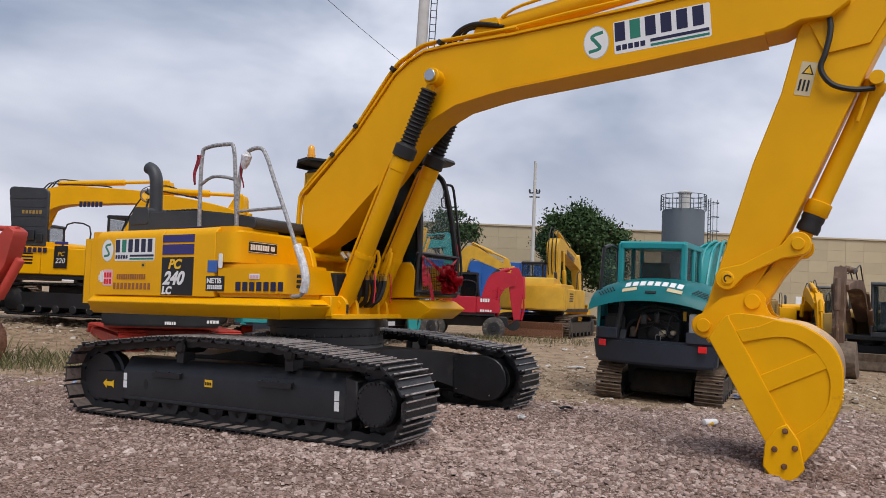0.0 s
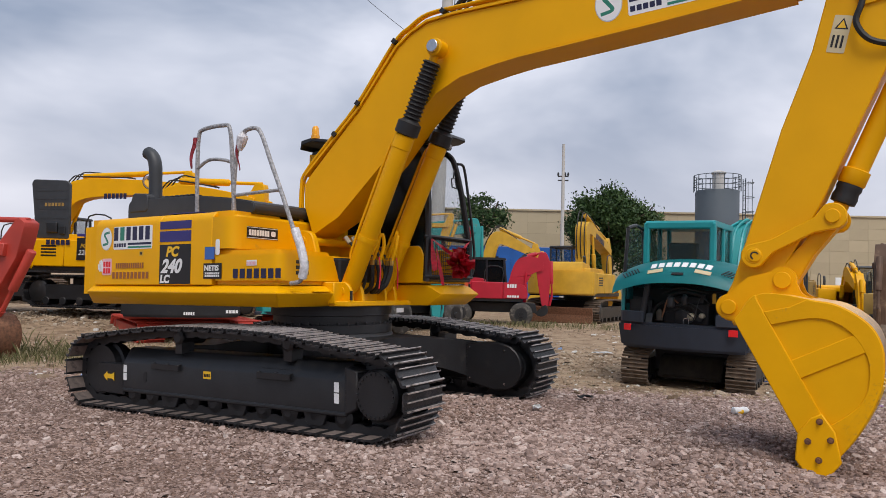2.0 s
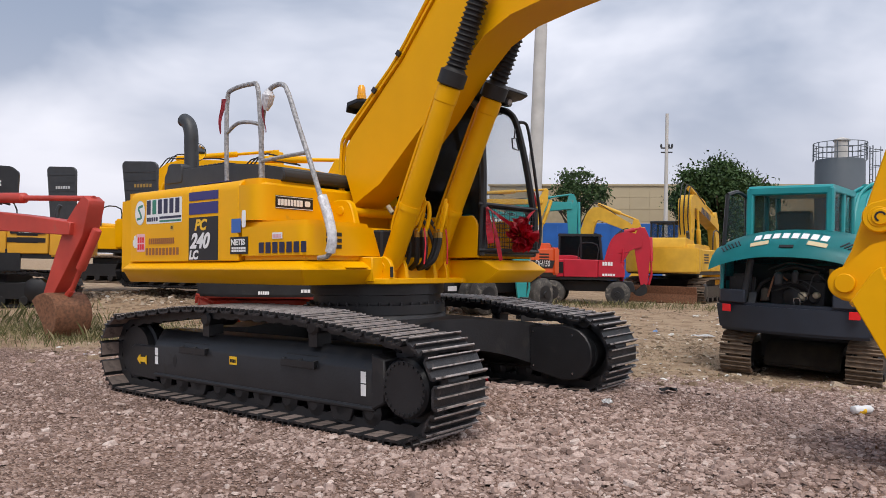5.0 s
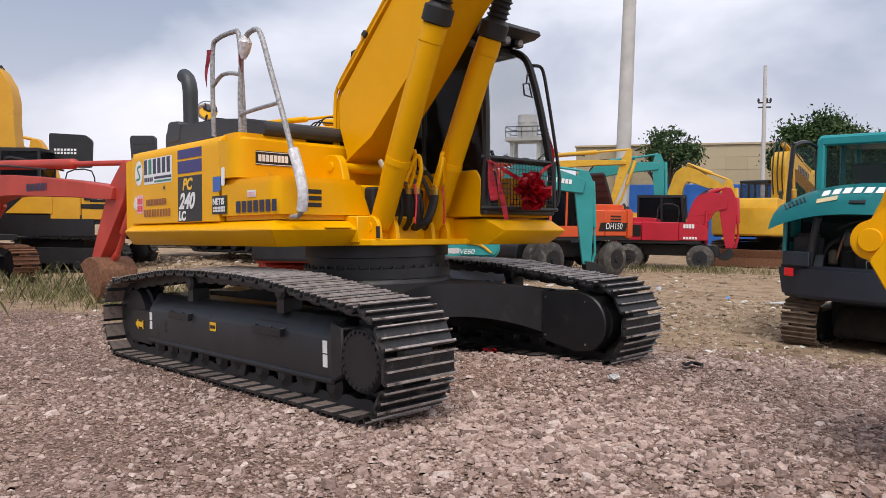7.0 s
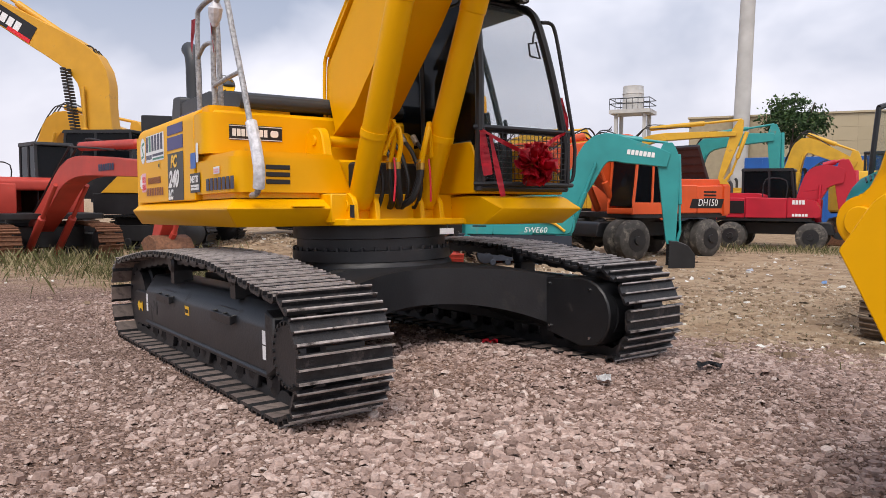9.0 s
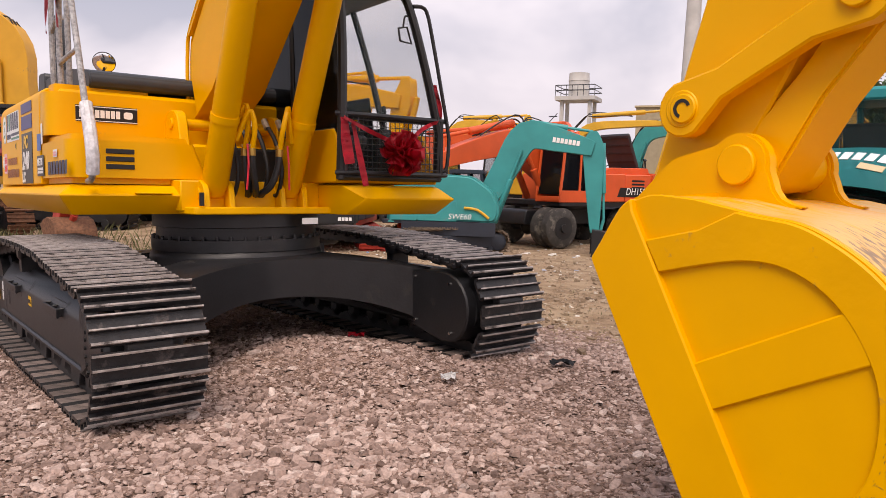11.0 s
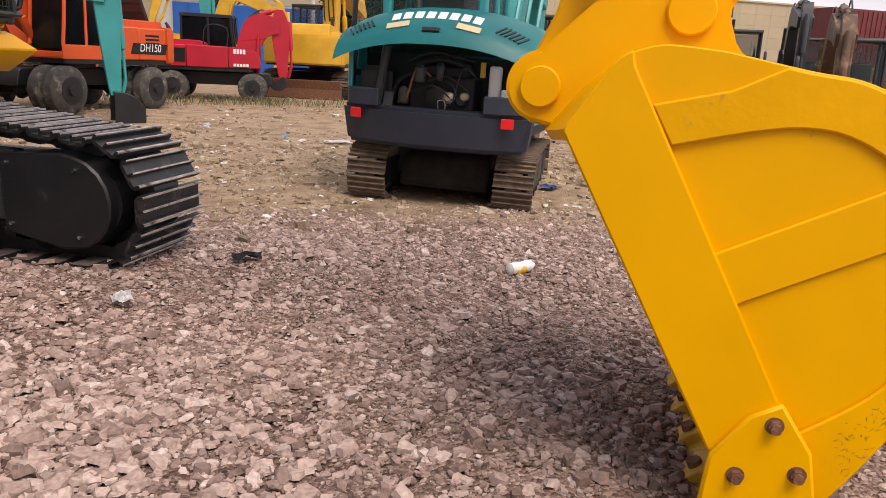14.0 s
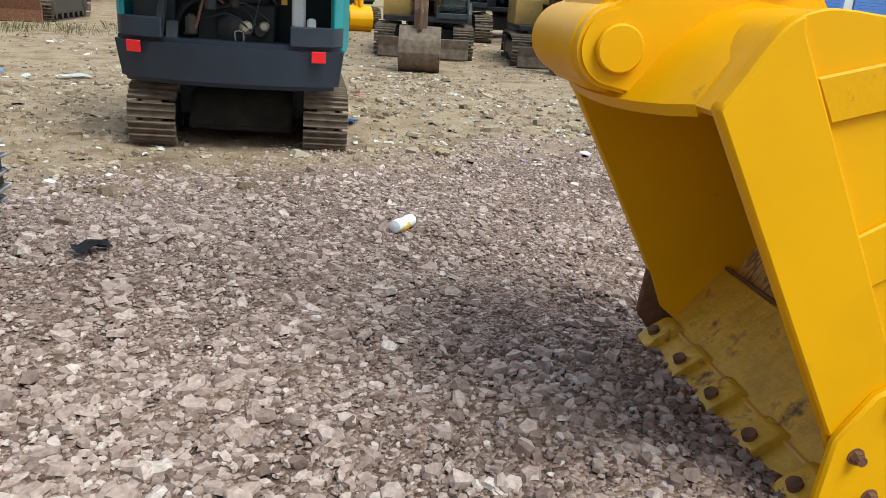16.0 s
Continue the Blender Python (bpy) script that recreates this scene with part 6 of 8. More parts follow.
def cab_part(th, x0, x1, y0, y1, z0, z1, mat, frame_mat, glass_mat=None, slope=0.12, low=0.35):
    """A glazed cab: lower body, pillars, roof and a pane in each side."""
    glass_mat = glass_mat or GLASS
    zl = z0 + (z1 - z0) * low
    bm = B()
    t = 0.04
    pr = [(x0, z0), (x1, z0), (x1, zl), (x0, zl)]
    prism(bm, pr, y0, y0 + t, "y")
    prism(bm, pr, y1 - t, y1, "y")
    box(bm, x0, x0 + t, y0 + t, y1 - t, z0, zl)
    box(bm, x1 - t, x1, y0 + t, y1 - t, z0, z0 + (zl - z0) * 0.5)
    box(bm, x0, x1, y0 + t, y1 - t, z0, z0 + 0.05)
    c = part("cab", bm, mat, th, bevel=0.01)
    for y in (y0 + 0.03, y1 - 0.03):
        for xs_, xe in ((x0 + 0.04, x0 + 0.04), (x0 + (x1 - x0) * 0.52, x0 + (x1 - x0) * 0.5), (x1 - 0.04, x1 - 0.04 - slope)):
            bm = B()
            tube(bm, [(xs_, y, zl - 0.02), (xs_ * 0.4 + xe * 0.6, y, (zl + z1) / 2), (xe, y, z1)], 0.04, 6, 3)
            part("pillar", bm, frame_mat, c)
    bm = B()
    prism(bm, round_poly([(x0 - 0.02, z1 - 0.06), (x1 - slope + 0.06, z1 - 0.06), (x1 - slope + 0.02, z1 + 0.03), (x0, z1 + 0.04)], 0.04, 3), y0 - 0.01, y1 + 0.01, "y")
    part("roof", bm, frame_mat, c, bevel=0.02, seg=2)
    for y in (y0 + 0.025, y1 - 0.03):
        bm = B()
        prism(bm, [(x0 + 0.06, zl), (x1 - 0.06, zl), (x1 - slope - 0.06, z1 - 0.06), (x0 + 0.06, z1 - 0.06)], y, y + 0.005, "y")
        part("pane", bm, glass_mat, c)
    bm = B()
    prism(bm, [(x1 - 0.05, zl - 0.1), (x1 - 0.045, zl - 0.1), (x1 - slope - 0.045, z1 - 0.06), (x1 - slope - 0.05, z1 - 0.06)], y0 + 0.06, y1 - 0.06, "y")
    part("pane", bm, glass_mat, c)
    bm = B()
    box(bm, x0 + 0.03, x0 + 0.035, y0 + 0.06, y1 - 0.06, zl + 0.05, z1 - 0.08)
    part("pane", bm, glass_mat, c)
    bm = B()
    ym = (y0 + y1) / 2
    sx = x0 + (x1 - x0) * 0.3
    prism(bm, round_poly([(sx, zl - 0.1), (sx + 0.45, zl - 0.08), (sx + 0.45, zl + 0.03), (sx + 0.08, zl + 0.05), (sx - 0.1, zl + 0.7), (sx - 0.2, zl + 0.68)], 0.04, 2), ym - 0.24, ym + 0.24, "y")
    part("seat", bm, SEATC, c, bevel=0.02)
    return c


def machine(label, x, y, heading, s, main, arm_line, z=None, upper_mat=None, frame_mat=None, tracks="crawler", turn=0.0, track_mat=None, bucket_ang=0, bucket_mat=None, name="excavator", hood_mat=None, cab_y=(0.32, 1.28), tail=2.65, cw_mat=None, boom_mat=None, cab_low=0.35, hood_open=False, cyl=True, cab_x=(0.0, 1.45), dims=None, blade=False, boom_k=1.0, cab_glass=None, bucket_k=1.0, cab_h=1.95):
    """A parked excavator. arm_line: foot, elbow, tip, arm end as (x, z) in its own side plane at size 1."""
    z = float(ground_z(x, y)) - 0.02 if z is None else z
    th = tagged(empty(name, pose(x, y, z, 0, 0, heading)), label, "excavator")
    fm = frame_mat or BLACK
    um = boom_mat or main
    S = lambda v: v * s
    T = Matrix.Rotation(radians(turn), 4, "Z")
    if tracks == "crawler":
        crawler(th, S(4.1), S(2.3), S(0.6), dims[1] if dims else S(0.88), track_mat or MUDDY, frame_mat=fm, m_=T)
        if blade:
            bm = B()
            prism(bm, round_poly([(S(2.3), 0.02), (S(2.42), 0.05), (S(2.36), S(0.35)), (S(2.45), S(0.62)), (S(2.38), S(0.62)), (S(2.27), S(0.35))], 0.02, 2), -S(1.3), S(1.3), "y")
            for yy in (-0.5, 0.5):
                prism(bm, [(S(0.6), S(0.35)), (S(2.3), S(0.2)), (S(2.3), S(0.4)), (S(0.6), S(0.55))], S(yy) - 0.06, S(yy) + 0.06, "y")
            part("dozer_blade", bm, blade if blade is not True else RUST, th, bevel=0.01, m=T)
        deck = dims[0] if dims else S(1.02)
    else:
        wheels(th, S(2.75), S(2.4), S(0.52), S(0.36), TYRE, BLACK, m_=T)
        deck = S(1.08)
    # upper structure
    bm = B()
    rod(bm, (0, 0, deck - S(0.12)), (0, 0, deck), S(0.6), 20)
    prism(bm, round_poly([(-S(2.2), -S(1.25)), (S(1.4), -S(1.25)), (S(1.4), S(1.25)), (-S(2.2), S(1.25))], S(0.1), 3), deck, deck + S(0.14), "z")
    part("deck", bm, fm, th, bevel=0.01)
    bm = B()
    plan = [(-S(1.9), -S(1.32))] + [(-S(tail - 0.42 * abs(2 * k / 10 - 1) ** 3), -S(1.3) + S(2.6) * k / 10) for k in range(11)] + [(-S(1.9), S(1.32))]
    prism(bm, plan, deck + S(0.05), deck + S(0.92), "z")
    part("counterweight", bm, cw_mat or main, th, bevel=S(0.05), seg=2)
    for sy, xe in ((-1, 0.55), (1, -0.1)):
        for k, (xa, xb) in enumerate(((-1.88, -0.9), (-0.885, xe))):
            bm = B()
            y0_, y1_ = (-S(1.31), -S(0.5)) if sy < 0 else (S(0.5), S(1.31))
            prism(bm, round_poly([(S(xa), deck + S(0.12)), (S(xb), deck + S(0.12)), (S(xb), deck + S(0.86)), (S(xa), deck + S(0.88))], S(0.03), 2), y0_, y1_, "y")
            dr = part("side_door", bm, main, th, bevel=S(0.03))
            if k == 0:
                for j in range(4):
                    bm = B()
                    yy = y0_ - 0.004 if sy < 0 else y1_ - 0.006
                    box(bm, S(xa + 0.25), S(xa + 0.75), yy, yy + 0.01, deck + S(0.40 + 0.09 * j), deck + S(0.45 + 0.09 * j))
                    part("louvre", bm, BLACKDEC, dr)
    bm = B()
    prism(bm, round_poly([(-S(2.1), deck + S(0.7)), (-S(0.3), deck + S(0.7)), (-S(0.3), deck + S(0.96)), (-S(0.5), deck + S(1.04)), (-S(2.0), deck + S(1.06))], S(0.06), 3), -S(1.1), S(1.1), "y")
    part("engine_hood", bm, hood_mat or main, th, bevel=S(0.04))
    if hood_open:
        bm = B()
        obox(bm, pose(-S(2.0), 0, deck + S(1.5), 0, hood_open, 0), S(1.2), S(1.15), S(0.09))
        lid = part("open_hood", bm, GREY, th, "raised dark engine hood", bevel=S(0.04))
        for k in range(5):
            bm = B()
            obox(bm, pose(-S(2.0), 0, deck + S(1.5), 0, hood_open, 0) @ Matrix.Translation((S(-0.48 + 0.24 * k), 0, 0)), S(0.05), S(1.05), S(0.12))
            part("rib", bm, BLACK, lid)
    bm = B()
    tube(bm, [(-S(1.5), -S(0.7), deck + S(1.0)), (-S(1.5), -S(0.7), deck + S(1.35)), (-S(1.58), -S(0.7), deck + S(1.5))], S(0.06), 10, 4)
    part("exhaust_pipe", bm, GREY, th)
    cab_part(th, S(cab_x[0]), S(cab_x[1]), S(cab_y[0]), S(cab_y[1]), deck + S(0.1), deck + S(cab_h), upper_mat or main, fm if upper_mat is None else upper_mat, cab_glass, low=cab_low)
    bm = B()
    tube(bm, [(S(0.5), -S(1.2), deck + S(0.85)), (S(0.5), -S(1.2), deck + S(1.5)), (-S(0.2), -S(1.2), deck + S(1.55)), (-S(0.3), -S(1.2), deck + S(0.9))], S(0.022), 6, 3)
    part("hand_rail", bm, fm, th)
    # working arm
    f0, el, tp, ae = [(S(a), S(b)) for a, b in arm_line]
    m1 = (f0[0] * 0.45 + el[0] * 0.55 - S(0.02), f0[1] * 0.45 + el[1] * 0.55)
    m2 = (el[0] * 0.5 + tp[0] * 0.5, el[1] * 0.5 + tp[1] * 0.5 + S(0.08))
    hw = S(0.24)
    bm = B()
    prism(bm, boom_shape([f0, m1, el, m2, tp], [S(w_ * boom_k) for w_ in (0.42, 0.62, 0.72, 0.55, 0.34)]), -hw, hw, "y")
    boom_ = part("boom", bm, um, th, bevel=S(0.012))
    bm = B()
    d = Vector((ae[0] - tp[0], ae[1] - tp[1])).normalized()
    back = (tp[0] - d.x * S(0.62), tp[1] - d.y * S(0.62))
    prism(bm, boom_shape([back, tp, ((tp[0] + ae[0]) / 2, (tp[1] + ae[1]) / 2), ae], [S(w_ * (0.5 + 0.5 * boom_k)) for w_ in (0.22, 0.62, 0.46, 0.24)], 4), -S(0.16), S(0.16), "y")
    part("arm", bm, um, th, bevel=S(0.01))
    if cyl:
        for yy in (-0.34, 0.34):
            a = Vector((f0[0] + S(0.55), S(yy), f0[1] - S(0.45)))
            b = Vector((el[0] * 0.82 + f0[0] * 0.18 + S(0.16), S(yy), el[1] * 0.82 + f0[1] * 0.18))
            bm = B()
            lathe(bm, a, b, [(0, S(0.07)), (0.02, S(0.09)), (0.6, S(0.09)), (0.61, S(0.05)), (1, S(0.05))], 12)
            part("boom_cylinder", bm, um, th)
        a = Vector((el[0] + S(0.1), 0, el[1] + S(0.52)))
        b = Vector((back[0], 0, back[1]))
        bm = B()
        lathe(bm, a, b, [(0, S(0.07)), (0.02, S(0.10)), (0.6, S(0.10)), (0.61, S(0.05)), (1, S(0.05))], 12)
        part("arm_cylinder", bm, um, th)
        bm = B()
        for k in range(3):
            yy = S(-0.16 + 0.16 * k)
            tube(bm, [(f0[0] - S(0.1), yy, f0[1] + S(0.3)), (m1[0] - S(0.36), yy, m1[1] + S(0.22)), (el[0] - S(0.25), yy, el[1] + S(0.42)), (el[0] + S(0.2), yy, el[1] + S(0.5 + 0.1 * k)), (m2[0], yy, m2[1] + S(0.34))], S(0.022), 6, 4)
        part("hose", bm, RUBBER, boom_)
        nx, nz = -d.y, d.x
        sg = 1 if nx > 0 else -1
        a = Vector((tp[0] - d.x * S(0.2) + sg * nx * S(0.36), 0, tp[1] - d.y * S(0.2) + sg * nz * S(0.36)))
        b = Vector((ae[0] - d.x * S(0.45) + sg * nx * S(0.34), 0, ae[1] - d.y * S(0.45) + sg * nz * S(0.34)))
        bm = B()
        lathe(bm, a, b, [(0, S(0.07)), (0.02, S(0.085)), (0.65, S(0.085)), (0.66, S(0.045)), (1, S(0.045))], 12)
        rod(bm, b, (ae[0] + sg * nx * S(0.2), 0, ae[1] + sg * nz * S(0.2)), S(0.06), 8)
        part("bucket_cylinder", bm, um, th)
    bucket_part(th, ae[0], ae[1], bucket_ang, S(0.95 * bucket_k), S(bucket_k), bucket_mat or um)
    return th


# teal mini excavator with its boom reaching to the ground
tealm = machine("small teal and dark blue crawler excavator with boom down", -4.0, 20.1, 14, 0.62, TEAL2, [(1.2, 1.5), (2.85, 4.25), (5.25, 3.85), (5.4, 0.85)], frame_mat=NAVY, bucket_ang=-14, bucket_mat=BLACK, tail=2.2, turn=20, boom_k=1.5, bucket_k=1.35)
bm = B()
prism(bm, round_poly([(-1.1, 0.70), (1.2, 0.70), (1.28, 0.98), (1.12, 1.4), (0.65, 1.72), (-1.1, 1.80)], 0.14, 4), -0.81, -0.24, "y")
part("front_cover", bm, TEAL2, tealm, "rounded teal engine cover", bevel=0.06, seg=3)
bm = B()
tube(bm, [(0.5, -0.83, 1.02), (0.8, -0.835, 0.98), (1.05, -0.83, 0.80)], 0.03, 6, 4)
part("stripe", bm, OLDYEL, tealm)
m = wall_frame((0.15, -0.842, 0.77), (1, 0, 0), (0, 0, 1))
lettering("model_lettering", "SWE60", m, 0.17, WHITEDEC, tealm, shear=0.2)
bm = B()
prism(bm, [(-0.9, 0.40), (1.2, 0.40), (1.2, 0.70), (-0.9, 0.70)], -0.82, -0.78, "y")
part("lower_panel", bm, NAVY, tealm)
m = wall_frame((2.35, -0.155, 2.52), (1, 0, -0.14), (0.14, 0, 1))
letter_bars("maker_mark", m, 7, 0.62, 0.11, WHITEDEC, tealm)
# orange wheeled excavator
whm = machine("orange wheeled excavator with hood raised and dusty tyres", -2.1, 23.75, 237, 0.95, ORANGE, [(0.6, 1.7), (1.9, 2.7), (4.5, 2.1), (4.7, 0.95)], tracks="wheels", frame_mat=BLACK, hood_open=-65, bucket_ang=-30, cab_low=0.2, cab_x=(0.0, 1.45), cab_h=1.62, cab_glass=DGLASS, upper_mat=ORANGE)
m = wall_frame((-0.85, 1.25, 1.33), (-1, 0, 0), (0, 0, 1))
plate("black_stripe", m, 1.2, 0.24, BLACKDEC, whm, x=-0.3, y=-0.06, lean=0.1)
lettering("model_lettering", "DH150", m, 0.25, WHITEDEC, whm, lift=0.005, shear=0.15)
# orange boom behind it
orng = machine("orange crawler excavator with its boom stretched high", -9.5, 29.5, -8, 1.0, ORANGE, [(-1.2, 1.7), (0.6, 2.75), (6.2, 2.95), (6.7, 1.2)], bucket_ang=-25)
m = wall_frame((3.6, -0.25, 2.78), (1, 0, 0.03), (-0.03, 0, 1))
plate("name_plate", m, 1.3, 0.42, BLACKDEC, orng, x=-0.1, y=-0.08)
letter_bars("maker_mark", m, 6, 1.1, 0.26, WHITEDEC, orng, lift=0.004)
# crimson small excavator
crim = machine("small crimson wheeled excavator with folded boom", 0.95, 29.6, -4, 0.82, CRIM, [(0.95, 1.5), (1.5, 2.65), (2.35, 2.75), (2.45, 0.9)], tracks="wheels", frame_mat=BLACK, upper_mat=BLACK, bucket_ang=-60, bucket_k=0.55, bucket_mat=BLACK, tail=2.3, boom_k=1.35, cab_x=(-1.3, 0.7), cab_h=1.98, cab_low=0.28, cab_glass=DGLASS)
bm = B()
prism(bm, round_poly([(0.46, 1.0), (1.35, 1.0), (1.35, 1.3), (1.2, 1.52), (0.46, 1.6)], [0, 0.05, 0.1, 0.1, 0], 4), -1.09, -0.3, "y")
part("front_cover", bm, CRIM, crim, "crimson tank cover", bevel=0.04, seg=2)
bm = B()
box(bm, -1.5, -0.75, -1.094, -1.08, 1.12, 1.5)
part("grille", bm, BLACKDEC, crim, "black engine grille")
m = wall_frame((-0.55, -1.03, 1.2), (1, 0, 0), (0, 0, 1))
letter_bars("mark", m, 4, 0.36, 0.13, WHITEDEC, crim, x=1.15, y=0.2, lift=0.07)
letter_bars("mark", m, 5, 0.45, 0.08, WHITEDEC, crim, x=1.15, y=-0.16, lift=0.07)
# weathered yellow excavator seen from its tail, hood open
yk = machine("weathered yellow excavator with open engine hood", 4.75, 33.3, 64, 1.08, OLDYEL, [(0.4, 2.0), (0.5, 3.75), (3.7, 2.9), (4.1, 1.2)], boom_k=0.72, bucket_ang=-30, blade=RUST, turn=180, cab_y=(0.3, 1.25))
bm = B()
prism(bm, round_poly([(-2.45, 2.05), (-1.2, 2.05), (-1.3, 2.35), (-2.3, 2.5)], 0.1, 3), -0.9, 0.75, "y")
part("open_hood", bm, OLDYEL, yk, bevel=0.04)
# Solid near-black box put in for the shade inside the open bay.
bm = B()
box(bm, -2.69, -2.6, -0.85, 0.5, 1.35, 2.05)
part("engine_opening", bm, DARKIN, yk)
m = wall_frame((1.5, -0.262, 3.65), (1, 0, -0.25), (0.25, 0, 1))
letter_bars("maker_mark", m, 7, 1.3, 0.25, NAVYTXT, yk)
# booms and machines further back
machine("teal crawler excavator with level boom", -4.1, 41.0, 0, 0.95, TEAL2, [(0.3, 1.9), (1.6, 4.2), (4.6, 4.5), (4.7, 1.6)], bucket_ang=-30, frame_mat=NAVY)
machine("yellow crawler excavator with arched boom", 0.2, 42.5, -4, 1.0, OLDYEL, [(0.3, 1.9), (1.3, 4.0), (3.4, 3.1), (3.5, 1.4)], bucket_ang=-40)
machine("yellow crawler excavator with long level boom", -7.0, 38.5, 4, 1.05, OLDYEL, [(0.3, 1.9), (2.0, 3.9), (5.6, 4.1), (5.0, 2.2)], bucket_ang=-30, boom_k=0.5)
machine("yellow crawler excavator half hidden by others", -6.2, 33.5, 160, 0.95, OLDYEL, [(0.3, 1.9), (1.6, 3.8), (4.4, 3.0), (4.0, 1.0)], bucket_ang=-30)
machine("yellow crawler excavator facing the water tower", -12.5, 37.0, 20, 1.0, OLDYEL, [(0.3, 1.9), (1.8, 4.0), (5.0, 4.1), (5.3, 1.5)], bucket_ang=-30)
# red excavator lying low at the edge of the grass
redm = machine("faded red excavator with low boom and bucket on the ground", -14.72, 15.4, -18.2, 0.95, REDP, [(-0.2, 0.35), (3.2, 2.15), (7.95, 2.0), (7.2, 0.7)], bucket_ang=25, bucket_k=0.72, boom_k=0.66, bucket_mat=RUST, upper_mat=BLACK, hood_mat=REDP, track_mat=RUST, cab_x=(-2.0, -0.6), tail=2.4, cab_glass=DGLASS)
m = wall_frame((4.7, -0.236, 1.98), (1, 0, 0.02), (-0.02, 0, 1))
letter_bars("maker_mark", m, 7, 0.75, 0.13, NAVYTXT, redm)
# yellow and black excavator with a gooseneck boom
SANDY = paint("deep_yellow_paint", (0.62, 0.31, 0.02), 0.45, var=0.08, scale=2, dirt=(0.3, 0.2, 0.1), dirt_amount=0.08)
blk = machine("yellow and black crawler excavator with tall arched boom", -15.26, 19.85, 201, 1.02, SANDY, [(1.4, 2.0), (2.0, 5.1), (5.7, 7.3), (6.5, 4.2)], z=-0.1, cab_glass=DGLASS, bucket_ang=-30, upper_mat=BLACK, hood_mat=BLACK, cab_y=(0.3, 1.28), track_mat=BLACK, boom_k=1.35, dims=(1.28, 0.9), cab_x=(0.15, 2.2), cab_low=0.45)
bm = B()
prism(bm, [(-0.18, 1.55), (1.05, 1.55), (0.35, 2.2), (-0.18, 2.38)], 1.30, 1.36, "y")
part("side_panel", bm, SANDY, blk, "yellow wedge panel below the black cab", bevel=0.01)
for za, zb in ((2.1, 2.22), (1.7, 1.82)):
    bm = B()
    prism(bm, [(-0.92, za), (-1.85, za), (-1.85, zb), (-0.92, zb)], 1.335, 1.352, "y")
    part("louvre_band", bm, BLACKDEC, blk, "black louvre band", bevel=0.004)
bm = B()
box(bm, -1.25, 1.3, 1.27, 1.33, 0.95, 1.53)
part("skirt", bm, BLACK, blk, bevel=0.01)
bm = B()
prism(bm, round_poly([(0.3, 2.85), (-0.85, 2.85), (-0.88, 3.6), (-0.68, 3.76), (0.3, 3.8)], 0.06, 3), 0.35, 0.45, "y")
lid = part("open_hood", bm, BLACK, blk, "black engine hood standing open", bevel=0.02)
for i_ in range(7):
    for j_ in range(2):
        bm = B()
        box(bm, 0.1 - 0.09 * i_, 0.16 - 0.09 * i_, 0.444, 0.456, 3.22 + 0.09 * j_, 3.28 + 0.09 * j_)
        part("vent_slot", bm, WHITEDEC, lid)
bm = B()
for yy in (-0.02, 0.22):
    for k in range(22):
        rod(bm, (2.25 + 0.014 * k, 0.36 + yy, 3.2 + 0.09 * k), (2.252 + 0.014 * k, 0.36 + yy, 3.25 + 0.09 * k), 0.085, 10)
part("cylinder_boot", bm, RUBBER, blk, "black ribbed cylinder boots")
m = wall_frame((4.9, 0.256, 6.75), (-0.85, 0, -0.53), (-0.53, 0, 0.85))
plate("name_plate", m, 1.6, 0.5, BLACKDEC, blk, x=-0.2, y=-0.1)
letter_bars("maker_mark", m, 4, 1.0, 0.26, WHITEDEC, blk, lift=0.004)
plate("red_stripe", m, 0.8, 0.12, PLASTIC_R, blk, x=0.6, y=-0.12, t=0.005)
m = wall_frame((-1.9, 1.36, 1.92), (1, 0, 0), (0, 0, 1)) @ Matrix.Rotation(math.pi, 4, "Y") @ Matrix.Translation((-0.9, 0, 0))
plate("name_plate", m, 0.85, 0.16, BLACKDEC, blk)
lettering("model_lettering", "SY235C", m @ Matrix.Translation((0.2, 0.03, 0.0)), 0.13, WHITEDEC, blk, lift=0.006, shear=0.15)
machine("yellow excavator with lowered black-hosed boom", -22.5, 20.5, 20, 1.0, SANDY, [(0.4, 2.0), (1.6, 4.0), (4.4, 3.4), (5.0, 1.0)], bucket_ang=-30)
# yellow excavators behind the gravel heap
yelm = machine("yellow crawler excavator with dark hood standing open", -10.2, 22.5, -10, 1.0, YELLOW, [(0.8, 1.8), (1.75, 3.2), (4.3, 3.02), (4.0, 1.8)], bucket_ang=-60, z=0.42, track_mat=SHOE)
m = wall_frame((-1.75, -1.335, 1.45), (1, 0, 0), (0, 0, 1))
m = m @ Matrix.Translation((0.75, 0, 0))
plate("model_panel", m, 0.42, 0.62, BLACKDEC, yelm, x=0.55, y=-0.12)
lettering("model_lettering", "PC", m @ Matrix.Translation((0.66, 0.22, 0.002)), 0.17, YELDEC, yelm, shear=0.2)
lettering("model_lettering", "220", m @ Matrix.Translation((0.6, 0.02, 0.002)), 0.2, WHITEDEC, yelm, shear=0.2)
letter_bars("mark", m, 5, 0.8, 0.14, NAVYTXT, yelm, x=-0.45, y=0.3)
plate("blue_band", m, 0.42, 0.08, BLUEDEC, yelm, x=0.55, y=0.54)
bm = B()
prism(bm, round_poly([(-1.98, 1.95), (-0.9, 1.93), (-0.92, 3.5), (-1.05, 3.6), (-2.12, 3.64), (-2.2, 3.55)], 0.06, 3), -1.12, -1.03, "y")
lid = part("open_hood", bm, GREY, yelm, "dark grey engine hood standing upright", bevel=0.02)
for z_ in (3.3, 3.05, 2.78, 2.5):
    bm = B()
    box(bm, -2.05, -1.0, -1.13, -1.115, z_, z_ + 0.03)
    part("rib", bm, GREY, lid)
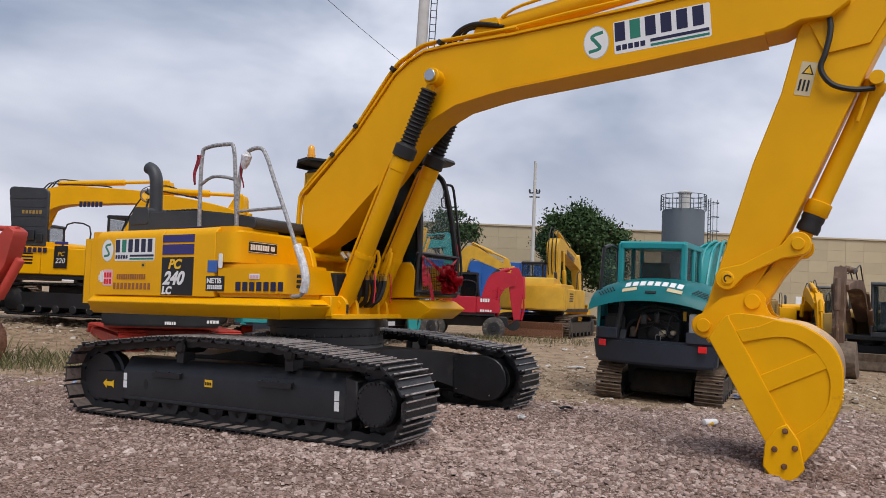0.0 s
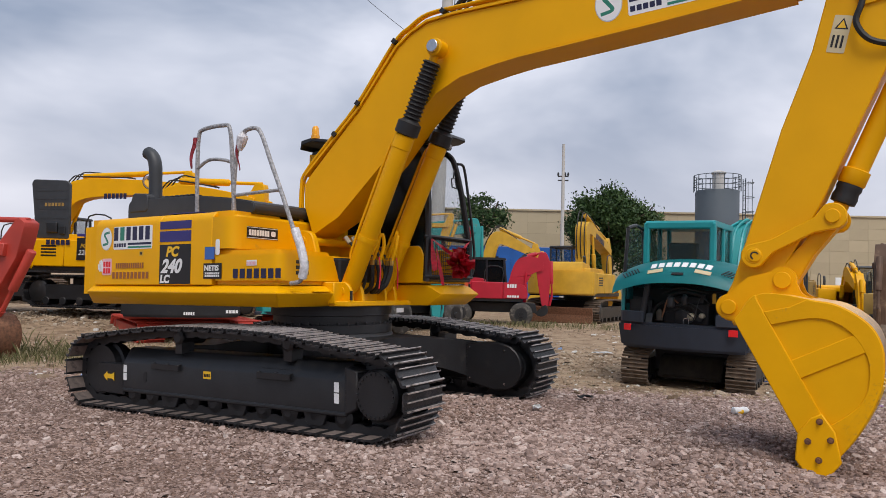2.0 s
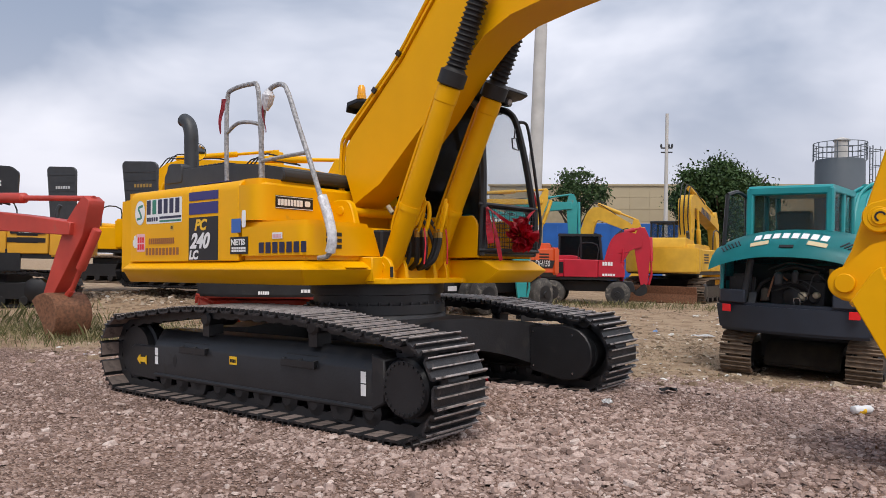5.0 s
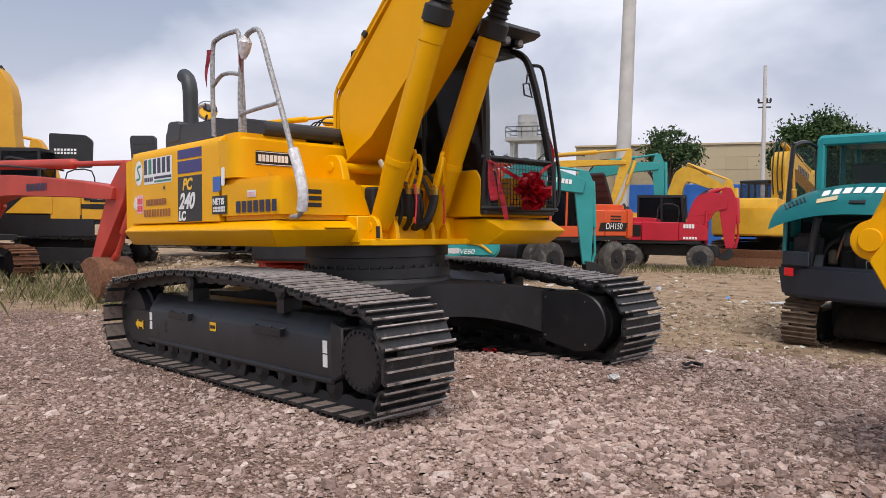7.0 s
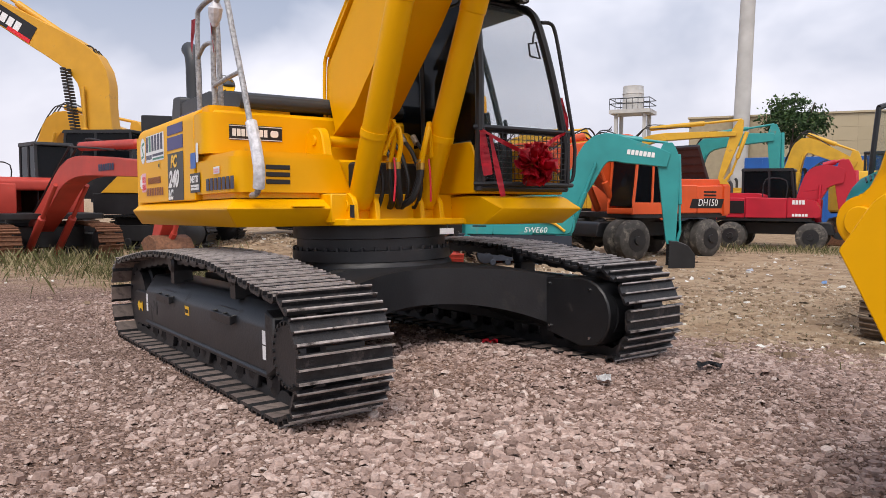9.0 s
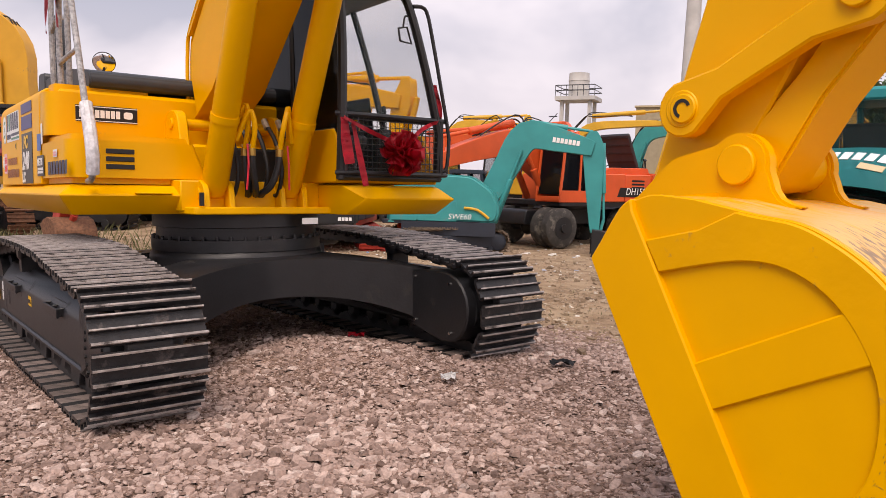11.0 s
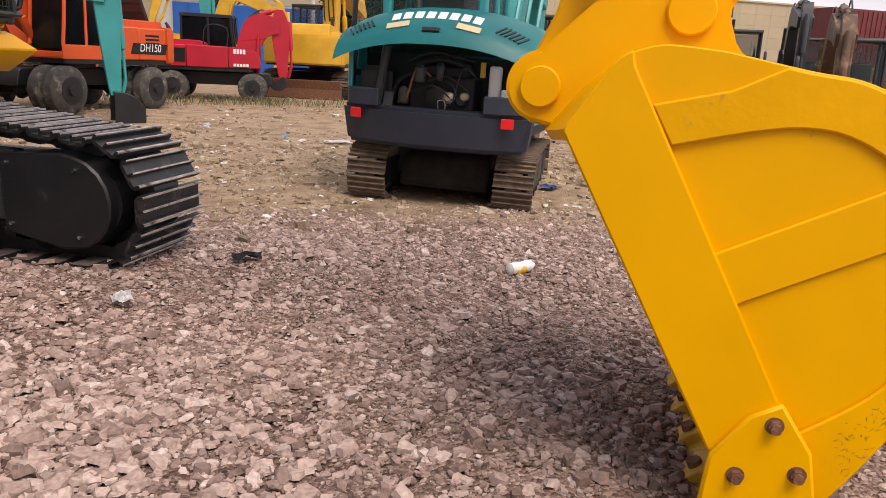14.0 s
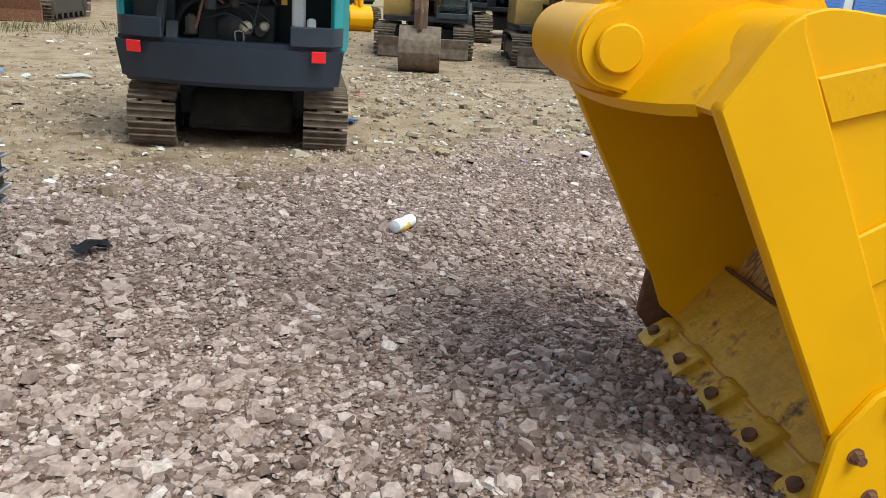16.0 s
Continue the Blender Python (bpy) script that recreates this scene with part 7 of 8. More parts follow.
for k in range(6):
    bm = B()
    box(bm, -1.72 + 0.11 * k, -1.65 + 0.11 * k, -1.128, -1.116, 2.86, 2.96)
    part("vent_slot", bm, OCHRE, lid)
bm = B()
box(bm, -1.6, -1.25, -1.2, -1.12, 2.1, 2.4)
box(bm, -1.2, -1.0, -1.17, -1.12, 2.05, 2.3)
part("hood_latch_box", bm, BLACK, lid, bevel=0.02)
pb = machine("yellow crawler excavator with lettered boom", -15.9, 27.6, -6, 1.05, YELLOW, [(0.1, 1.8), (1.7, 3.85), (5.6, 3.95), (5.0, 1.9)], bucket_ang=-60, z=0.3)
m = wall_frame((2.9, -0.27, 3.75), (1, 0, 0.02), (-0.02, 0, 1))
letter_bars("maker_mark", m, 6, 0.9, 0.2, NAVYTXT, pb)
bm = B()
prism(bm, round_poly([(-2.62, 2.1), (-1.5, 2.08), (-1.52, 4.08), (-1.66, 4.2), (-2.74, 4.24), (-2.84, 4.14)], 0.06, 3), -1.2, -1.11, "y")
lid = part("open_hood", bm, GREY, pb, "dark grey engine hood standing upright", bevel=0.02)
for z_ in (3.9, 3.62, 3.3, 2.98):
    bm = B()
    box(bm, -2.68, -1.6, -1.212, -1.197, z_, z_ + 0.03)
    part("rib", bm, GREY, lid)
for k in range(6):
    bm = B()
    box(bm, -2.4 + 0.11 * k, -2.33 + 0.11 * k, -1.21, -1.198, 3.4, 3.5)
    part("vent_slot", bm, PALEDEC, lid)
# red machine seen low under the deck
low = machine("low excavator with black counterweight and red undercarriage", -7.07, 19.45, 110, 0.98, NAVY, [(0.4, 0.9), (1.2, 1.6), (3.2, 1.5), (3.4, 0.6)], frame_mat=REDP, upper_mat=REDP, bucket_ang=-30, dims=(0.53, 0.44), cw_mat=BLACK, turn=14, track_mat=REDP)
for fr, up_, w in ((wall_frame((-2.60, -0.05, 0.64), (0, -1, 0), (0, 0, 1)), 5, 0.24), (wall_frame((-2.42, -0.95, 0.68), (0.32, -1, 0), (0, 0, 1)), 4, 0.30)):
    letter_bars("tail_mark", fr, up_, w, 0.07, WHITEDEC, low, lift=0.01)
# row at the right
BROWN = paint("grimy_brown_paint", (0.115, 0.062, 0.035), 0.6, var=0.3, scale=3, bump=0.1, bump_scale=30, dirt=(0.3, 0.2, 0.12), dirt_amount=0.3, dirt_scale=3)
machine("dusty ochre excavator with upright brown arm and blade", 12.2, 21.85, 234, 0.8, OCHRE, [(0.5, 1.7), (2.6, 2.8), (5.7, 2.68), (6.0, 0.98)], boom_k=0.5, bucket_ang=-40, bucket_mat=MUDDY, blade=MUDDY, frame_mat=BLACK, upper_mat=GREY, boom_mat=BROWN, cab_low=0.2)
machine("ochre excavator with arched boom and dark grey cab", 10.9, 28.4, 240, 1.0, OCHRE, [(0.5, 1.8), (1.0, 3.4), (2.6, 3.2), (2.9, 0.9)], boom_k=0.75, bucket_ang=-50, bucket_mat=RUST, frame_mat=BLACK, upper_mat=GREY, cab_low=0.2)
machine("yellow excavator with grey cab near the tiled wall", 15.9, 33.2, 255, 0.85, YELLOW, [(0.3, 1.9), (1.2, 2.6), (3.2, 2.0), (3.6, 0.9)], bucket_ang=-30, upper_mat=GREY, cab_low=0.2)
machine("tan excavator with thin brown boom", 20.0, 23.0, 225, 0.9, OCHRE, [(0.5, 1.7), (1.6, 3.9), (4.0, 3.4), (4.1, 0.8)], bucket_ang=-50, bucket_mat=RUST, upper_mat=GREY, cab_low=0.2)
machine("dark ochre excavator with a wide black cab", 14.45, 19.55, 234, 0.8, OCHRE, [(0.5, 1.7), (1.6, 3.2), (3.6, 2.8), (3.8, 0.8)], bucket_ang=-50, bucket_mat=MUDDY, frame_mat=BLACK, upper_mat=BLACK, boom_mat=BROWN, cab_low=0.2, blade=MUDDY)
for x_, y_ in ((16.8, 27.2), (20.6, 28.6)):
    vo = machine("dark grey excavator with pale maker mark on its boom", x_, y_, 236, 0.95, GREY, [(0.5, 1.8), (1.7, 3.6), (4.6, 3.3), (4.8, 1.2)], bucket_ang=-40, frame_mat=BLACK, upper_mat=BLACK, cab_low=0.2)
    m = wall_frame((2.7, 0.232, 3.1), (-1, 0, 0.06), (0.06, 0, 1))
    letter_bars("maker_mark", m, 5, 1.1, 0.22, WHITEDEC, vo)
    tagged(vo, "dark grey excavator with pale maker mark on its boom", "excavator", group="dark grey excavators in the row")
ctm = empty("container", pose(30.5, 38.2, -0.3))
MAROONP = paint("maroon_paint", (0.16, 0.03, 0.03), 0.55, var=0.15, scale=2)
bm = B()
box(bm, 0, 6.1, 0, 2.4, 0, 2.6)
part("body", bm, MAROONP, ctm, bevel=0.02)
for k in range(20):
    bm = B()
    box(bm, 0.1 + 0.3 * k, 0.25 + 0.3 * k, -0.04, 0, 0.1, 2.5)
    part("rib", bm, MAROONP, ctm)
tagged(ctm, "maroon ribbed steel shipping container in a stack", "container", group="stacked maroon containers")
copy_thing(ctm, pose(30.5, 38.2, 2.32))
machine("small red excavator by the far building", 31.0, 27.5, 200, 0.7, REDP, [(0.5, 1.7), (1.8, 3.4), (3.6, 3.0), (3.8, 0.9)], bucket_ang=-30)

# ---- the teal excavator with its engine hood open ----
SUNM = pose(4.166, 13.545, -0.13, 0.8, 0, 59)
teal = tagged(empty("excavator", SUNM), "teal crawler excavator with raised hood and open cab door", "excavator")
crawler(teal, 2.75, 1.58, 0.42, 0.60, MUDDY, n=36, m_=Matrix.Translation((0, 0.05, -0.08)) @ Matrix.Rotation(radians(5), 4, "Z") @ Matrix.Rotation(radians(0.9), 4, "X"))
# Block for the frame legs; shade between the tracks is in its dark colour.
bm = B()
prism(bm, round_poly([(-0.95, 0.12), (0.95, 0.12), (0.75, 0.5), (-0.75, 0.5)], 0.12, 3), -0.5, 0.5, "y")
part("undercarriage_frame", bm, DARKBROWN, teal, "muddy frame block between the tracks, with their shade in its colour", bevel=0.05, seg=2, m=Matrix.Translation((0, 0, -0.075)))
bm = B()
rod(bm, (0, 0, 0.5), (0, 0, 0.74), 0.5, 24)
prism(bm, round_poly([(-1.2, -0.95), (1.1, -0.95), (1.1, 0.95), (-1.2, 0.95)], 0.1, 3), 0.72, 0.84, "z")
part("deck", bm, NAVY, teal, bevel=0.01)


def sun_plan(n=14, half=1.02, back=-1.62, bulge=0.22, inner=-1.15):
    return [(inner, -half)] + [(back + bulge * abs(2 * k / n - 1) ** 2.4, -half + 2 * half * k / n) for k in range(n + 1)] + [(inner, half)]


bm = B()
prism(bm, sun_plan(), 0.56, 0.96, "z")
for v in bm.verts:
    if v.co.z < 0.6:
        v.co.y *= 0.95
        v.co.x += 0.04 if v.co.x < -1.2 else 0.0
part("counterweight", bm, NAVY, teal, "dark blue-grey counterweight with two red reflectors", bevel=0.04, seg=2)
for yy in (0.80, -0.80):
    bm = B()
    obox(bm, pose(-1.545, yy, 0.875, 0, 0, 18 if yy < 0 else -18), 0.02, 0.13, 0.10)
    part("reflector", bm, PLASTIC_R, teal, "square red reflector", bevel=0.004)
# corner cheeks round the engine opening
for s_ in (-1, 1):
    bm = B()
    ya, yb = (0.55, 1.0)
    pts = [(-1.15, s_ * yb), (-1.30, s_ * yb), (-1.45, s_ * 0.92), (-1.56, s_ * 0.72), (-1.58, s_ * ya), (-1.50, s_ * ya), (-1.47, s_ * 0.72), (-1.38, s_ * 0.88), (-1.15, s_ * 0.93)]
    prism(bm, pts, 0.955, 1.13, "z")
    part("corner_cheek", bm, NAVY, teal, bevel=0.01)
    bm = B()
    prism(bm, [(-1.15, s_ * 1.0), (-1.30, s_ * 1.0), (-1.45, s_ * 0.93), (-1.42, s_ * 0.89), (-1.28, s_ * 0.95), (-1.15, s_ * 0.95)], 1.12, 1.52, "z")
    part("corner_post", bm, TEAL, teal, bevel=0.01)
    bm = B()
    prism(bm, round_poly([(-1.2, 0.84), (0.5, 0.84), (0.5, 1.45), (-1.2, 1.55)], 0.05, 3), s_ * 0.93, s_ * 1.0, "y")
    part("side_door", bm, TEAL, teal, bevel=0.02)
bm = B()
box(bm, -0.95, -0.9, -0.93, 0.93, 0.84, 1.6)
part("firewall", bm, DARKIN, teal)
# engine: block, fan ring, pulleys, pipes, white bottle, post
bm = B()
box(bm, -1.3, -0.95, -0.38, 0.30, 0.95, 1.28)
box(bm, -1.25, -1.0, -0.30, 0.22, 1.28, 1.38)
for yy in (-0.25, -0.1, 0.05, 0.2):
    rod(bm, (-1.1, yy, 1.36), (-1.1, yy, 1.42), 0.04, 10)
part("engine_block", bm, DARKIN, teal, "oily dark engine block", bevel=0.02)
bm = B()
lathe(bm, (-1.36, 0.0, 1.06), (-1.30, 0.0, 1.06), [(0, 0.10), (0.3, 0.13), (0.7, 0.13), (1, 0.10)], 18)
lathe(bm, (-1.36, -0.26, 1.06), (-1.30, -0.26, 1.06), [(0, 0.05), (0.3, 0.07), (0.7, 0.07), (1, 0.05)], 14)
part("pulley", bm, BLACK, teal)
bm = B()
lathe(bm, (-1.42, -0.14, 1.08), (-1.3, -0.14, 1.08), [(0, 0.03), (0.2, 0.06), (0.8, 0.06), (1, 0.03)], 12)
lathe(bm, (-1.4, -0.3, 1.1), (-1.3, -0.3, 1.1), [(0, 0.03), (0.2, 0.045), (1, 0.04)], 12)
part("alternator", bm, PIN, teal)
bm = B()
tube(bm, [(-1.35, 0.1, 1.15), (-1.4, 0.0, 1.25), (-1.38, -0.15, 1.22), (-1.36, -0.22, 1.1)], 0.014, 6, 5)
tube(bm, [(-1.3, 0.3, 1.3), (-1.35, 0.42, 1.2), (-1.3, 0.5, 1.0)], 0.025, 6, 5)
tube(bm, [(-1.2, -0.4, 1.4), (-1.3, -0.55, 1.42), (-1.3, -0.6, 1.2)], 0.025, 6, 5)
tube(bm, [(-1.25, 0.25, 1.38), (-1.3, 0.0, 1.46), (-1.25, -0.3, 1.4)], 0.03, 6, 5)
part("hose", bm, RUBBER, teal)
bm = B()
box(bm, -1.35, -1.2, 0.5, 0.86, 0.95, 1.35)
part("air_cleaner", bm, GREY, teal, bevel=0.05, seg=2)
bm = B()
rod(bm, (-1.42, 0.62, 0.95), (-1.42, 0.53, 1.55), 0.045, 10)
prism(bm, [(-1.44, 0.96), (-1.38, 0.96), (-1.38, 1.1)], 0.45, 0.55, "y")
part("support_post", bm, GREY, teal)
bm = B()
box(bm, -1.36, -1.26, -0.66, -0.54, 1.0, 1.42)
part("bottle", bm, WHITEDEC, teal, "white coolant bottle", bevel=0.02)
bm = B()
box(bm, -1.42, -1.34, -0.76, -0.68, 0.97, 1.2)
part("bottle", bm, WHITEDEC, teal, bevel=0.02)
bm = B()
box(bm, -1.36, -1.34, -0.50, -0.45, 1.3, 1.45)
part("label_tag", bm, OLDYEL, teal)
for k, (ya, za, yb, zb) in enumerate(((-0.35, 1.15, 0.15, 1.22), (-0.2, 1.05, 0.28, 1.12), (0.05, 1.28, 0.4, 1.0), (-0.42, 1.3, -0.1, 1.0), (0.3, 1.42, -0.4, 1.45))):
    bm = B()
    tube(bm, [(-1.4, ya, za), (-1.45, ya * 0.6 + yb * 0.4, max(za, zb) + 0.07), (-1.44, ya * 0.3 + yb * 0.7, zb + 0.04), (-1.38, yb, zb)], 0.007 + 0.003 * (k % 3), 6, 5)
    part("cable", bm, (GREY, RUBBER, RUST)[k % 3], teal)
for yy, zz, r, mt in ((0.16, 1.3, 0.06, GREY), (-0.05, 1.33, 0.045, BLACK), (0.33, 1.08, 0.055, DARKBROWN)):
    bm = B()
    lathe(bm, (-1.42, yy, zz - 0.09), (-1.42, yy, zz + 0.09), [(0, r * 0.7), (0.1, r), (0.85, r), (0.9, r * 0.6), (1, r * 0.5)], 12)
    part("filter", bm, mt, teal, bevel=0.004)
bm = B()
tube(bm, [(-1.46, -0.06, 0.97), (-1.48, -0.06, 1.05), (-1.48, -0.13, 1.05), (-1.46, -0.13, 0.97)], 0.01, 6, 2)
part("latch_hoop", bm, STEEL, teal, "bright steel latch hoop")
# raised hood: a curved lid
bm = B()
prof = []
N = 16
for k in range(N + 1):
    t = -1 + 2 * k / N
    yy = 1.04 * t
    zz = 1.70 - 0.20 * abs(t) ** 2.4
    prof.append((yy, zz))
rows_ = []
LID = [(-1.74, -0.11), (-1.70, -0.02), (-1.60, 0.09), (-1.44, 0.19), (-1.15, 0.27), (-0.9, 0.28)]
for x, dz in LID:
    rows_.append([bm.verts.new((x + 0.10 * abs(yy) ** 2, yy, zz + dz)) for yy, zz in prof])
for u, v in zip(rows_, rows_[1:]):
    for k in range(N):
        bm.faces.new((u[k], u[k + 1], v[k + 1], v[k]))
bmesh.ops.solidify(bm, geom=bm.faces[:], thickness=0.03)
lid = part("engine_hood", bm, TEAL, teal, "raised teal hood with slotted vents", smooth=50)


def on_lid(x, y, lift=0.02):
    """A pose on the outside of the hood lid, x towards the machine's right, y up the lid."""
    def at(x_, y_):
        xs_ = x_ - 0.10 * y_ * y_
        dz = float(np.interp(xs_, [p[0] for p in LID], [p[1] for p in LID]))
        return Vector((x_, y_, 1.70 - 0.20 * abs(y_ / 1.04) ** 2.4 + dz))
    p = at(x, y)
    u = (at(x, y - 0.03) - at(x, y + 0.03)).normalized()
    v = at(x + 0.03, y) - at(x - 0.03, y)
    w = u.cross(v).normalized()
    m_ = Matrix((u, w.cross(u), w)).transposed().to_4x4()
    m_.translation = p + w * lift
    return m_


bm = B()
obox(bm, on_lid(-1.66, 0.0, 0.012), 0.18, 0.05, 0.014)
part("hood_handle", bm, BLACKDEC, lid, bevel=0.005)
for s_ in (-1, 1):
    for k in range(6):
        bm = B()
        obox(bm, on_lid(-1.50, s_ * (0.66 + 0.045 * k), 0.006) @ Matrix.Rotation(s_ * 0.35, 4, "Z"), 0.018, 0.16, 0.012)
        part("vent_slot", bm, BLACKDEC, lid)
    bm = B()
    obox(bm, on_lid(-1.60, s_ * 0.36, 0.004), 0.24, 0.075, 0.006)
    part("sticker", bm, CREAM, lid)
for k in range(8):
    bm = B()
    obox(bm, on_lid(-1.47, 0.42 - 0.12 * k, 0.004), 0.085, 0.13, 0.006)
    part("maker_mark", bm, WHITEDEC, lid)
bm = B()
box(bm, -0.95, 0.6, -0.95, 0.95, 1.45, 1.60)
part("top_cover", bm, TEAL, teal, bevel=0.04)
# cab
tc_ = cab_part(teal, -0.72, 0.62, -0.30, 0.82, 0.84, 2.58, TEAL, TEAL, low=0.42, slope=0.1)
bm = B()
for a_, b_ in (((-0.74, -0.28), (-0.74, -0.28)), ((-0.74, 0.80), (-0.74, 0.80))):
    box(bm, -0.76, -0.66, a_[1] - 0.05, a_[1] + 0.05, 1.55, 2.58)
box(bm, -0.76, -0.66, -0.3, 0.82, 2.48, 2.60)
part("rear_window_frame", bm, TEAL, tc_, bevel=0.02)
# open door
DM = pose(-0.66, 0.86, 0.0, 0, 0, 172)
bm = B()
tube(bm, [(0.03, 0, 0.95), (0.0, 0, 1.7), (0.05, 0, 2.46)], 0.03, 6, 3)
tube(bm, [(0.05, 0, 2.46), (0.3, 0, 2.52), (0.58, 0, 2.46)], 0.03, 6, 3)
tube(bm, [(0.58, 0, 2.46), (0.65, 0, 1.7), (0.62, 0, 0.95)], 0.03, 6, 3)
box(bm, 0.02, 0.63, -0.02, 0.02, 1.22, 1.30)
door = part("cab_door", bm, BLACK, teal, "open glazed cab door with black frame", m=DM)
bm = B()
prism(bm, round_poly([(0.03, 1.29), (0.63, 1.29), (0.56, 2.45), (0.06, 2.45)], 0.04, 4), -0.004, 0.004, "y")
part("pane", bm, CLEAR, door)
bm = B()
prism(bm, round_poly([(0.02, 0.97), (0.61, 0.97), (0.62, 1.25), (0.02, 1.2)], 0.05, 3), -0.024, 0.024, "y")
part("door_panel", bm, TEAL, door, bevel=0.006)
# boom
bm = B()
prism(bm, boom_shape([(0.75, 1.1), (0.98, 1.8), (1.4, 2.4), (2.2, 2.6), (3.05, 2.38)], [0.3, 0.42, 0.5, 0.4, 0.24]), -0.38, -0.06, "y")
tb = part("boom", bm, TEAL2, teal, bevel=0.01)
bm = B()
prism(bm, boom_shape([(2.85, 2.74), (3.05, 2.38), (3.2, 1.4), (3.3, 0.6)], [0.2, 0.42, 0.32, 0.2], 4), -0.32, -0.12, "y")
part("arm", bm, TEAL2, teal, bevel=0.01)
bm = B()
lathe(bm, (1.5, -0.22, 2.75), (2.75, -0.22, 2.68), [(0, 0.06), (0.6, 0.07), (0.61, 0.035), (1, 0.035)], 12)
part("arm_cylinder", bm, TEAL2, teal)
for k in range(5):
    bm = B()
    yy = -0.62 + 0.14 * k
    tube(bm, [(0.62, yy, 1.2), (0.72, yy, 1.7), (0.95, yy, 2.2), (1.25, yy, 2.6), (1.6, yy * 0.6 - 0.18, 2.78 + 0.03 * (k % 2)), (2.0, yy * 0.5 - 0.23, 2.78)], 0.028, 6, 5)
    part("hose", bm, TEAL2 if k % 2 else TEAL, tb)
bucket_part(teal, 3.3, 0.62, -25, 0.62, 0.7, RUST)
m = wall_frame((1.7, -0.385, 2.42), (1, 0, -0.05), (0.05, 0, 1))
letter_bars("maker_mark", m, 7, 0.6, 0.13, WHITEDEC, teal)
bm = B()
prism(bm, round_poly([(-0.3, 0.84), (0.95, 0.84), (0.95, 1.42), (-0.3, 1.5)], 0.08, 3), -0.95, -0.35, "y")
part("tank_cover", bm, TEAL, teal, bevel=0.04, seg=2)

# ---- far setting: wall, silo, tower, poles, trees ----
WALL_Y, WALL_H = 58.0, 6.9
bm = B()
box(bm, -6, 75, WALL_Y, WALL_Y + 0.3, -0.4, WALL_H)
wall = part("wall_north", bm, JOINT, None)
tagged(wall, "long beige tiled boundary wall of a works hall", "wall", kind="structure")
bm = B()
prism(bm, [(0, 0), (1.385, 0), (1.385, 0.838), (0, 0.838)], -0.02, 0.0, "y")
finish(bm)
tile_me = bpy.data.meshes.new("tile")
bm.to_mesh(tile_me)
bm.free()
tile_me.materials.append(TILE)
bm = B()
box(bm, -6.1, 75.1, WALL_Y - 0.12, WALL_Y + 0.4, WALL_H, WALL_H + 0.12)
part("coping", bm, TILE, wall)
for i in range(37):
    for j in range(8):
        shared("tile", tile_me, wall, Matrix.Translation((0.0 + i * 1.4, WALL_Y, 0.06 + j * 0.856)))
bm = B()
box(bm, 27.0, 28.2, WALL_Y - 0.06, WALL_Y, 0, 2.4)
dr = part("door_1", bm, WHITEDEC, None)
tagged(dr, "plain white door in the tiled wall", "door", kind="structure")
# works hall with blue shutters to the right
bm = B()
box(bm, 34, 64, 33.5, 34, -0.3, 5.2)
obm = part("wall_east", bm, CONCRETE, None)
tagged(obm, "pale works wall with blue roller shutters", "wall", kind="structure")
for k in range(4):
    bm = B()
    for j in range(14):
        box(bm, 35 + 7 * k, 40.6 + 7 * k, 33.38, 33.5, 0.6 + j * 0.2, 0.78 + j * 0.2)
    part("shutter", bm, SKYDEC, obm, "blue slatted roller shutter")
silo = tagged(empty("silo", pose(16.9, 53.5, -0.3)), "blue-grey steel silo with railing and caged ladder", "silo")
bm = B()
lathe(bm, (0, 0, 0), (0, 0, 8.4), [(0, 1.45), (0.985, 1.45), (1, 1.4)], 36)
part("tank", bm, SILO, silo)
for k in range(16):
    a = 2 * math.pi * k / 16
    bm = B()
    rod(bm, (1.55 * math.cos(a), 1.55 * math.sin(a), 8.35), (1.55 * math.cos(a), 1.55 * math.sin(a), 9.45), 0.03, 6)
    part("rail_post", bm, SILO, silo)
for z in (8.75, 9.1, 9.45):
    bm = B()
    ring = [(1.55 * math.cos(2 * math.pi * k / 24), 1.55 * math.sin(2 * math.pi * k / 24), z) for k in range(25)]
    tube(bm, ring, 0.025, 6, 0)
    part("rail", bm, SILO, silo)
bm = B()
rod(bm, (0.1, 0, 8.3), (0.1, 0, 9.6), 0.42, 16)
lathe(bm, (0.1, 0, 9.6), (0.1, 0, 9.85), [(0, 0.5), (0.4, 0.5), (1, 0.1)], 16)
part("vent_pipe", bm, CONCRETE, silo)
bm = B()
for dx in (-0.25, 0.25):
    rod(bm, (1.85, dx, 2), (1.85, dx, 9.3), 0.035, 6)
for k in range(22):
    rod(bm, (1.85, -0.25, 2.2 + 0.33 * k), (1.85, 0.25, 2.2 + 0.33 * k), 0.02, 5)
for k in range(6):
    tube(bm, [(1.85, -0.4, 4 + k), (2.3, -0.4, 4 + k), (2.5, 0, 4 + k), (2.3, 0.4, 4 + k), (1.85, 0.4, 4 + k)], 0.025, 5, 3)
for yy in (-0.4, 0, 0.4):
    rod(bm, (2.4 if yy == 0 else 2.25, yy, 4), (2.4 if yy == 0 else 2.25, yy, 9.2), 0.02, 5)
part("caged_ladder", bm, SILO, silo)

